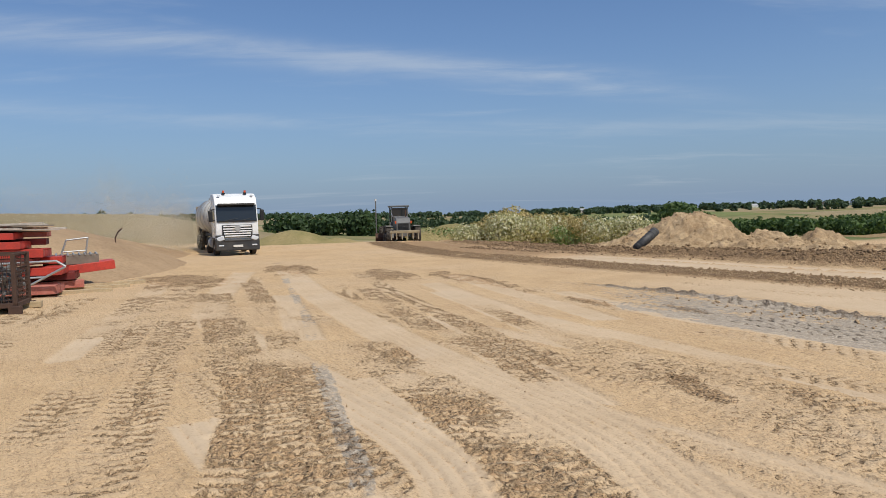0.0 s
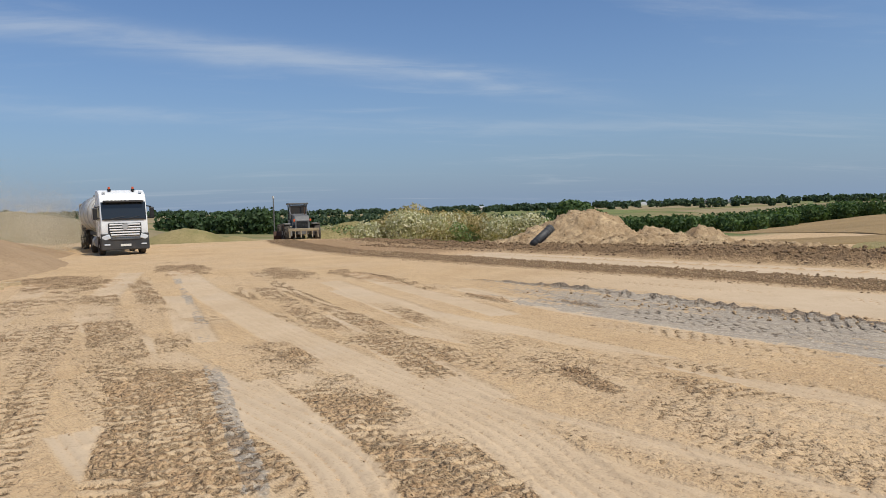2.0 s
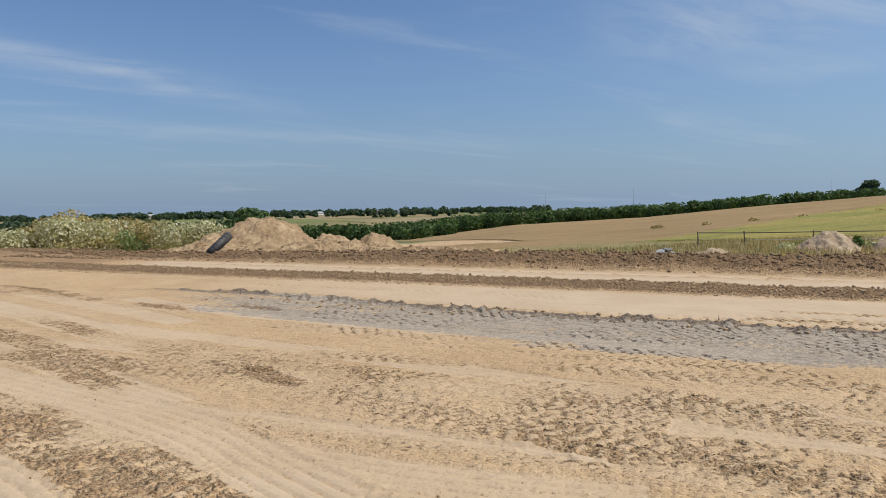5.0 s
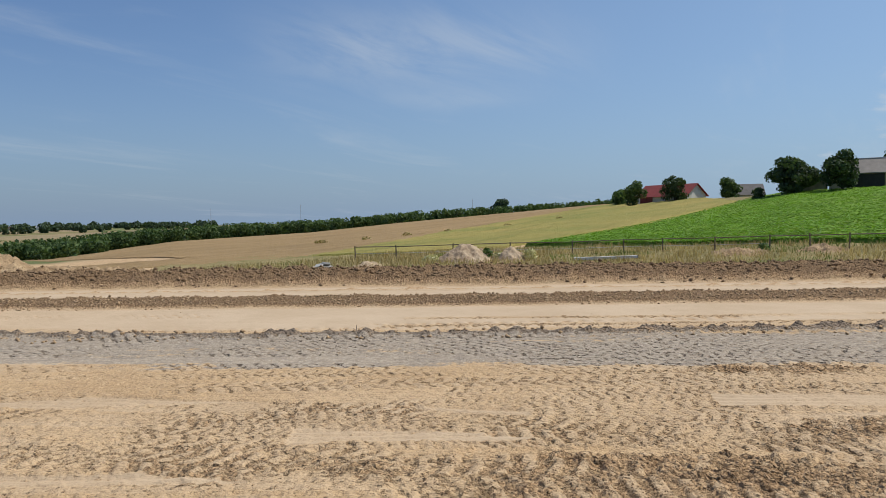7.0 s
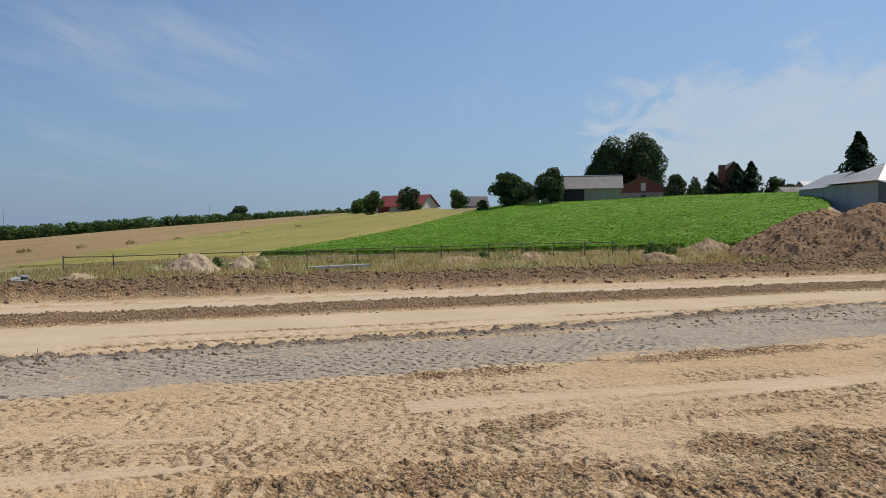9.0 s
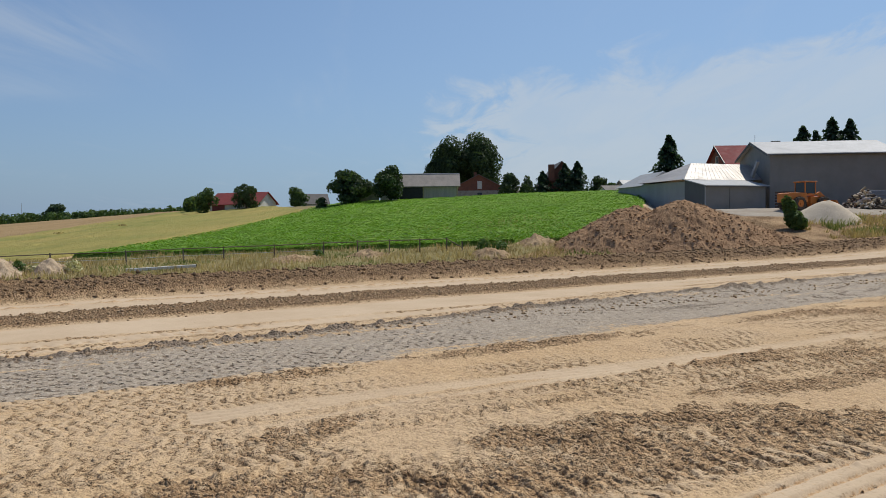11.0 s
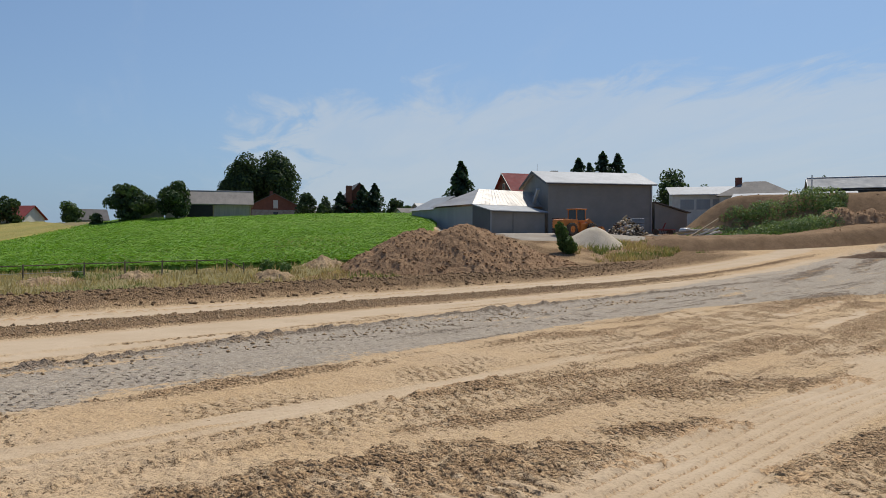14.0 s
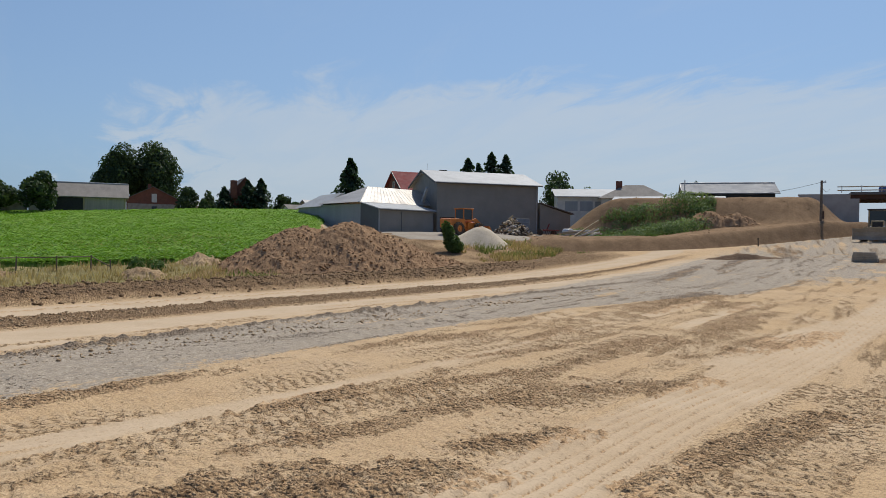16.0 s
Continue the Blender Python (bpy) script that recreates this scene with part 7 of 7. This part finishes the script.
part("beam_end", boxes(((2.12, 0, 0.18), (0.05, 0.32, 0.2))), BLACK, pk)

pp = thing("plastic_pipe", 9.9, 35.0, float(land(9.9, 35)), 0, "black plastic drain pipe leaning on the sand heap", "pipe")
bm = bmesh.new()
a, c = Vector((-0.7, -0.2, 0.25)), Vector((0.4, 0.35, 1.05))
tube(bm, a, c, 0.21, seg=20)
q = part("pipe", bm, PIPE_BLACK, pp, "", True)
d = (c - a).normalized()
part("pipe_rib", tubes(*[(a + d * (0.12 + 0.2 * i), a + d * (0.15 + 0.2 * i), 0.222) for i in range(7)], seg=20), PIPE_BLACK, q)
sn = thing("reinforcing_bar", -15.4, 34.5, float(land(-15.4, 34.5)) + 1.1, 0, "bent dark steel bar sticking out of the bank", "steel bar")
part("bar", tubes(((0, 0, -0.5), (-0.03, 0, 0.35), 0.03), ((-0.03, 0, 0.35), (0.1, 0, 0.62), 0.03), ((0.1, 0, 0.62), (0.3, 0, 0.78), 0.035), seg=8), RUST, sn)

# fence along the verge: posts with a sagging top rail
FENCE = [(43.1, 33.6), (45.0, 31.2), (47.2, 27.6), (49.2, 23.8), (51.2, 19.6), (52.6, 16.2), (53.5, 13.6), (54.4, 10.2), (55.0, 6.7), (55.5, 4.2), (55.7, 1.9), (55.8, -0.4), (55.8, -2.4), (55.8, -3.6)]
_f = np.random.default_rng(12)
fe = thing("fence", 45.0, 31.2, 0, 0, "old wooden fence with leaning posts and a sagging rail", "fence")
tops = []
for i, (x, y) in enumerate(FENCE):
    z = float(land(x, y))
    h = 1.12 if i < len(FENCE) - 1 else 0.8
    dx, dy = _f.normal() * 0.06, _f.normal() * 0.06
    part("post", tubes(((x - 45.0, y - 31.2, z - 0.3), (x - 45.0 + dx, y - 31.2 + dy, z + h), 0.05, 0.045), seg=7), FENCE_WOOD, fe)
    tops.append((x - 45.0 + dx, y - 31.2 + dy, z + h - 0.1 + _f.normal() * 0.03))
for i, (p, q) in enumerate(zip(tops[:-1], tops[1:])):
    q = (q[0], q[1], q[2] - (0.35 if i == len(tops) - 2 else 0))
    part("rail", tubes((p, q, 0.036, 0.03), seg=6), FENCE_WOOD, fe)
for i in range(0, 8):
    p, q = tops[i], tops[i + 1]
    part("wire", tubes(((p[0], p[1], p[2] - 0.5), (q[0], q[1], q[2] - 0.5), 0.012), seg=4), GALV, fe)

# ---- scrap and firewood in the yard ----
_s = np.random.default_rng(33)
fw = thing("firewood_pile", 72.6, -43.6, 2.9, 0, "heap of split firewood logs in front of the hall", "firewood")
for i in range(240):
    a, q = _s.random() * 6.28, math.sqrt(_s.random())
    px, py = math.cos(a) * q * 2.6, math.sin(a) * q * 1.9
    pz = 0.1 + (1 - q) * 2.3 * _s.random() ** 0.4
    d = Vector((_s.normal(), _s.normal(), _s.normal() * 0.4)).normalized() * (0.26 + 0.18 * _s.random())
    part("log", tubes((Vector((px, py, pz)) - d, Vector((px, py, pz)) + d, 0.08 + 0.05 * _s.random()), seg=6), (PALE_WOOD, BARK, OLD_WOOD)[i % 3], fw)
sc = thing("scrap_implement", 71.0, -47.6, 3.0, -60, "rusty red farm implement among scrap", "farm implement")
part("frame", boxes(((0, 0, 0.6), (3.6, 0.12, 0.12)), ((0, 0.9, 0.55), (3.2, 0.12, 0.12)), ((-1.2, 0.45, 0.6), (0.1, 1.0, 0.1)), ((1.2, 0.45, 0.6), (0.1, 1.0, 0.1)), ((0, 0.4, 0.95), (0.1, 0.1, 0.8), (20, 10, 0)), bevel=0.01), DARK_RED, sc)
for i in range(7):
    part("tine", tubes(((-1.5 + 0.5 * i, 0, 0.6), (-1.4 + 0.5 * i, -0.2, 0.05), 0.035), seg=6), RUST, sc)
for xx in (-1.6, 1.6):
    wheel_parts(sc, xx, 0.5, 0.35, 0.35, 0.2, RUST)
dr = thing("steel_drum", 70.3, -49.3, 2.95, 20, "grey steel drum lying on its side", "drum")
part("drum", tubes(((-0.5, 0, 0.42), (0.5, 0, 0.42), 0.42), seg=20), GALV, dr, "", True)
part("drum_ring", tubes(((-0.2, 0, 0.42), (-0.16, 0, 0.42), 0.435), ((0.16, 0, 0.42), (0.2, 0, 0.42), 0.435), seg=20), GALV, dr)
tk = thing("water_tank", 74.5, -45.6, 3.0, -94, "stack of grey plastic crates by the hall", "crate stack")
for i in range(3):
    part("crate", boxes(((0, 0, 0.35 + 0.62 * i), (2.0, 1.1, 0.56)), bevel=0.04), plain("blue_grey_plastic", (0.20, 0.23, 0.26), None, 0.6) if i == 0 else bpy.data.materials["blue_grey_plastic"], tk)
pl = thing("pallet_stack", 78.3, -38.6, 3.05, -70, "stack of dark wooden pallets by the shed", "pallets")
for i in range(7):
    part("pallet", boxes(((0, -0.4, 0.1 + 0.3 * i), (2.2, 0.12, 0.04)), ((0, 0, 0.1 + 0.3 * i), (2.2, 0.12, 0.04)), ((0, 0.4, 0.1 + 0.3 * i), (2.2, 0.12, 0.04)), *[((xx, 0, 0.0 + 0.3 * i), (0.1, 1.0, 0.12)) for xx in (-1.0, 0, 1.0)]), RUST, pl)
db = thing("timber_debris", 65.8, -47.8, float(land(65.8, -47.8)), 15, "jumble of old beams and white boards", "timber")
for i in range(9):
    part("beam", boxes(((_s.normal() * 0.5, _s.normal() * 0.4, 0.35 + 0.1 * i), (2.6 + _s.random(), 0.2, 0.16), (_s.normal() * 8, 14 + _s.normal() * 16, _s.random() * 60)), bevel=0.01), (OLD_WOOD, PLASTER, PALE_WOOD)[i % 3], db)

# ---- stack of red formwork girders and the mesh cage ----
fs = thing("formwork_stack", -11.7, 22.6, 0.0, 12, "stack of red painted steel formwork panels with boards on top", "formwork stack")


def channel(p, size, turn, material, label=""):
    """A red girder: hollow channel with a web, two flanges and end plate."""
    L, W, H = size
    bm = boxes(((0, 0, 0), (L, W * 0.12, H)), ((0, -W * 0.5, 0), (L, 0.05, H)), ((0, W * 0.5, 0), (L, 0.05, H)), ((0, 0, H * 0.5 - 0.02), (L, W, 0.04)), ((0, 0, -H * 0.5 + 0.02), (L, W, 0.04)), ((L / 2 - 0.02, 0, 0), (0.04, W, H)), ((L / 2 - 0.9, 0, 0), (0.04, W, H)), bevel=0.008)
    ob = part("girder", bm, material, fs, label)
    ob.matrix_basis = pose(*p, *turn)
    return ob


lay = [((-2.9, 0.0, 0.22), (5.4, 1.0, 0.26), (0, 0, 3), FADED_RED), ((-2.5, 0.9, 0.24), (5.4, 0.5, 0.24), (0, 0, 16), FADED_RED), ((-2.9, 1.4, 0.52), (5.6, 1.2, 0.24), (0, 0, 8), DARK_RED),
       ((-3.0, 0.5, 0.78), (5.6, 1.1, 0.24), (0, 0.6, 5), RED_STEEL), ((-3.1, 1.5, 1.04), (5.2, 1.0, 0.22), (0, 0, 9), RED_STEEL), ((-3.4, 0.3, 1.08), (4.9, 0.9, 0.20), (0, 0, 2), DARK_RED),
       ((-3.3, 0.5, 1.36), (5.2, 1.4, 0.25), (0, 0.8, 7), RED_STEEL), ((-3.7, 0.4, 1.64), (4.9, 1.3, 0.22), (0, 1.2, 4), RED_STEEL), ((-3.5, 1.2, 1.68), (5.2, 0.6, 0.2), (0, 0.5, 9), DARK_RED), ((-3.9, 0.5, 1.90), (4.8, 1.3, 0.2), (0, 0.6, 6), RED_STEEL), ((-3.4, 1.6, 1.92), (5.0, 0.5, 0.18), (0, 0.4, 2), FADED_RED)]
for p, s, r, m in lay:
    channel(p, s, r, m)
part("deck_panel", boxes(((-0.9, 2.6, 0.62), (3.4, 1.1, 0.30), (0, -5, 18)), bevel=0.015), RED_STEEL, fs)
part("deck_panel", boxes(((-0.6, 2.9, 0.98), (1.7, 1.1, 0.32), (0, 0, 16)), bevel=0.01), GREY_PLY, fs, "grey ribbed deck panel")
for i in range(9):
    part("deck_rib", boxes(((-1.2 + 0.17 * i, 2.72 + 0.05 * i, 1.16), (0.05, 1.15, 0.05), (0, 0, 16))), GALV, fs)
for i in range(14):
    part("board", boxes(((-3.5 + _s.normal() * 0.45, 0.0 + 0.15 * i, 2.06 + 0.05 * (i % 4)), (4.6 + _s.random() * 1.0, 0.22, 0.045), (0, _s.normal() * 1.2, 4 + _s.normal() * 4))), (GREY_PLY, OLD_WOOD)[i % 2], fs)
part("guard_rail", tubes(((-0.9, 2.4, 0.8), (-0.6, 2.45, 1.65), 0.03), ((-0.6, 2.45, 1.65), (0.05, 2.6, 1.72), 0.03), ((0.05, 2.6, 1.72), (-0.1, 2.6, 0.85), 0.03), ((-0.75, 2.42, 1.25), (-0.02, 2.6, 1.28), 0.025)), GALV, fs)
part("guard_rail", tubes(((-1.6, -0.9, 1.10), (0.0, -0.85, 1.12), 0.035), ((0.0, -0.85, 1.12), (0.25, -0.85, 0.95), 0.035), ((0.25, -0.85, 0.95), (-0.9, -0.9, 0.35), 0.035), ((-1.6, -0.9, 0.62), (-0.3, -0.87, 0.66), 0.03)), GALV, fs)
part("skid", boxes(((-0.6, 0.4, 0.05), (3.6, 0.16, 0.14), (0, 0, 6)), ((-0.2, 1.6, 0.05), (3.4, 0.16, 0.14), (0, 0, 14)), ((0.4, 2.8, 0.06), (2.8, 0.18, 0.14), (0, 0, 24)), bevel=0.01), PALE_WOOD, fs)

cg = thing("mesh_cage", -11.7, 18.05, 0.0, -74, "rusty steel mesh cage full of grey scaffold clamps", "cage")
part("corner_post", boxes(((0, 0.95, 0.85), (0.1, 0.1, 1.35)), bevel=0.008), RUST, cg)
part("corner_post", boxes(((0, -0.95, 0.85), (0.1, 0.1, 1.35)), bevel=0.008), RUST, cg)
part("corner_post", boxes(((-1.3, 0.95, 0.85), (0.1, 0.1, 1.35)), bevel=0.008), RUST, cg)
part("corner_post", boxes(((-1.3, -0.95, 0.85), (0.1, 0.1, 1.35)), bevel=0.008), RUST, cg)
part("base_frame", boxes(((-0.65, 0, 0.22), (1.4, 2.0, 0.12)), ((0, 0.95, 0.1), (0.14, 0.3, 0.2)), ((0, -0.95, 0.1), (0.14, 0.3, 0.2)), ((-1.3, 0.95, 0.1), (0.14, 0.3, 0.2)), ((-1.3, -0.95, 0.1), (0.14, 0.3, 0.2)), bevel=0.01), RUST, cg)
part("top_frame", boxes(((0, 0, 1.5), (0.05, 1.9, 0.05)), ((-1.3, 0, 1.5), (0.05, 1.9, 0.05)), ((-0.65, 0.95, 1.5), (1.3, 0.05, 0.05)), ((-0.65, -0.95, 1.5), (1.3, 0.05, 0.05))), RUST, cg)
for sx, ax in ((0, "f"), (-1.3, "b")):
    part("mesh_panel", boxes(*[((sx, -0.9 + 0.1 * i, 0.88), (0.012, 0.012, 1.2)) for i in range(19)], *[((sx, 0, 0.35 + 0.1 * i), (0.012, 1.9, 0.012)) for i in range(12)]), RUST, cg)
for sy in (-0.95, 0.95):
    part("mesh_panel", boxes(*[((-1.25 + 0.1 * i, sy, 0.88), (0.012, 0.012, 1.2)) for i in range(13)], *[((-0.65, sy, 0.35 + 0.1 * i), (1.3, 0.012, 0.012)) for i in range(12)]), RUST, cg)
_bm = bmesh.new()
for i in range(150):
    p = Vector((-1.2 + 1.1 * _s.random(), -0.85 + 1.7 * _s.random(), 0.32 + 0.85 * _s.random()))
    d = Vector((_s.normal(), _s.normal(), _s.normal())).normalized() * (0.09 + 0.14 * _s.random())
    tube(_bm, p - d, p + d, 0.025 + 0.03 * _s.random(), seg=6)
cl = part("scaffold_clamps", _bm, SCRAP, cg, "heap of grey steel clamps and tubes")
cl["kind"] = "stuff"
bb = thing("timber_baulk", -11.6, 19.4, 0.02, 15, "short pale timber baulk on the sand", "timber")
part("baulk", boxes(((0, 0, 0.08), (1.6, 0.2, 0.16)), bevel=0.01), PALE_WOOD, bb)

# ---- dust whirled up behind the truck: fine specks, thickest by the trailer ----
_d = np.random.default_rng(71)
_q = np.concatenate([np.array((x, y, z)) + _d.normal(size=(n, 3)) * np.array((a, b, c)) for x, y, z, a, b, c, n in (
    (-17.6, 48.5, 1.2, 1.2, 2.4, 0.9, 40000), (-20.0, 52.0, 1.8, 2.0, 3.5, 1.0, 36000), (-24.0, 54.0, 2.5, 2.8, 4.0, 1.2, 20000), (-31.0, 57.0, 2.8, 4.5, 4.0, 1.4, 16000), (-24.8, 55.0, 4.6, 0.7, 1.0, 1.0, 3500))])
_q = _q[(_q[:, 2] > ground_z(_q[:, 0], _q[:, 1]) + 0.05) & (_q[:, 0] < -13.6 - 0.44 * (_q[:, 1] - 43.0))]
_e = _d.normal(size=(len(_q), 2, 3)) * 0.021
tagged(new("dust_cloud", fill_mesh("dust_cloud", np.stack([_q, _q + _e[:, 0], _q + _e[:, 1]], 1).reshape(-1, 3), np.arange(3 * len(_q)).reshape(-1, 3), HANGING_DUST)),
       "pale tan dust cloud hanging behind the truck", "dust", kind="stuff")
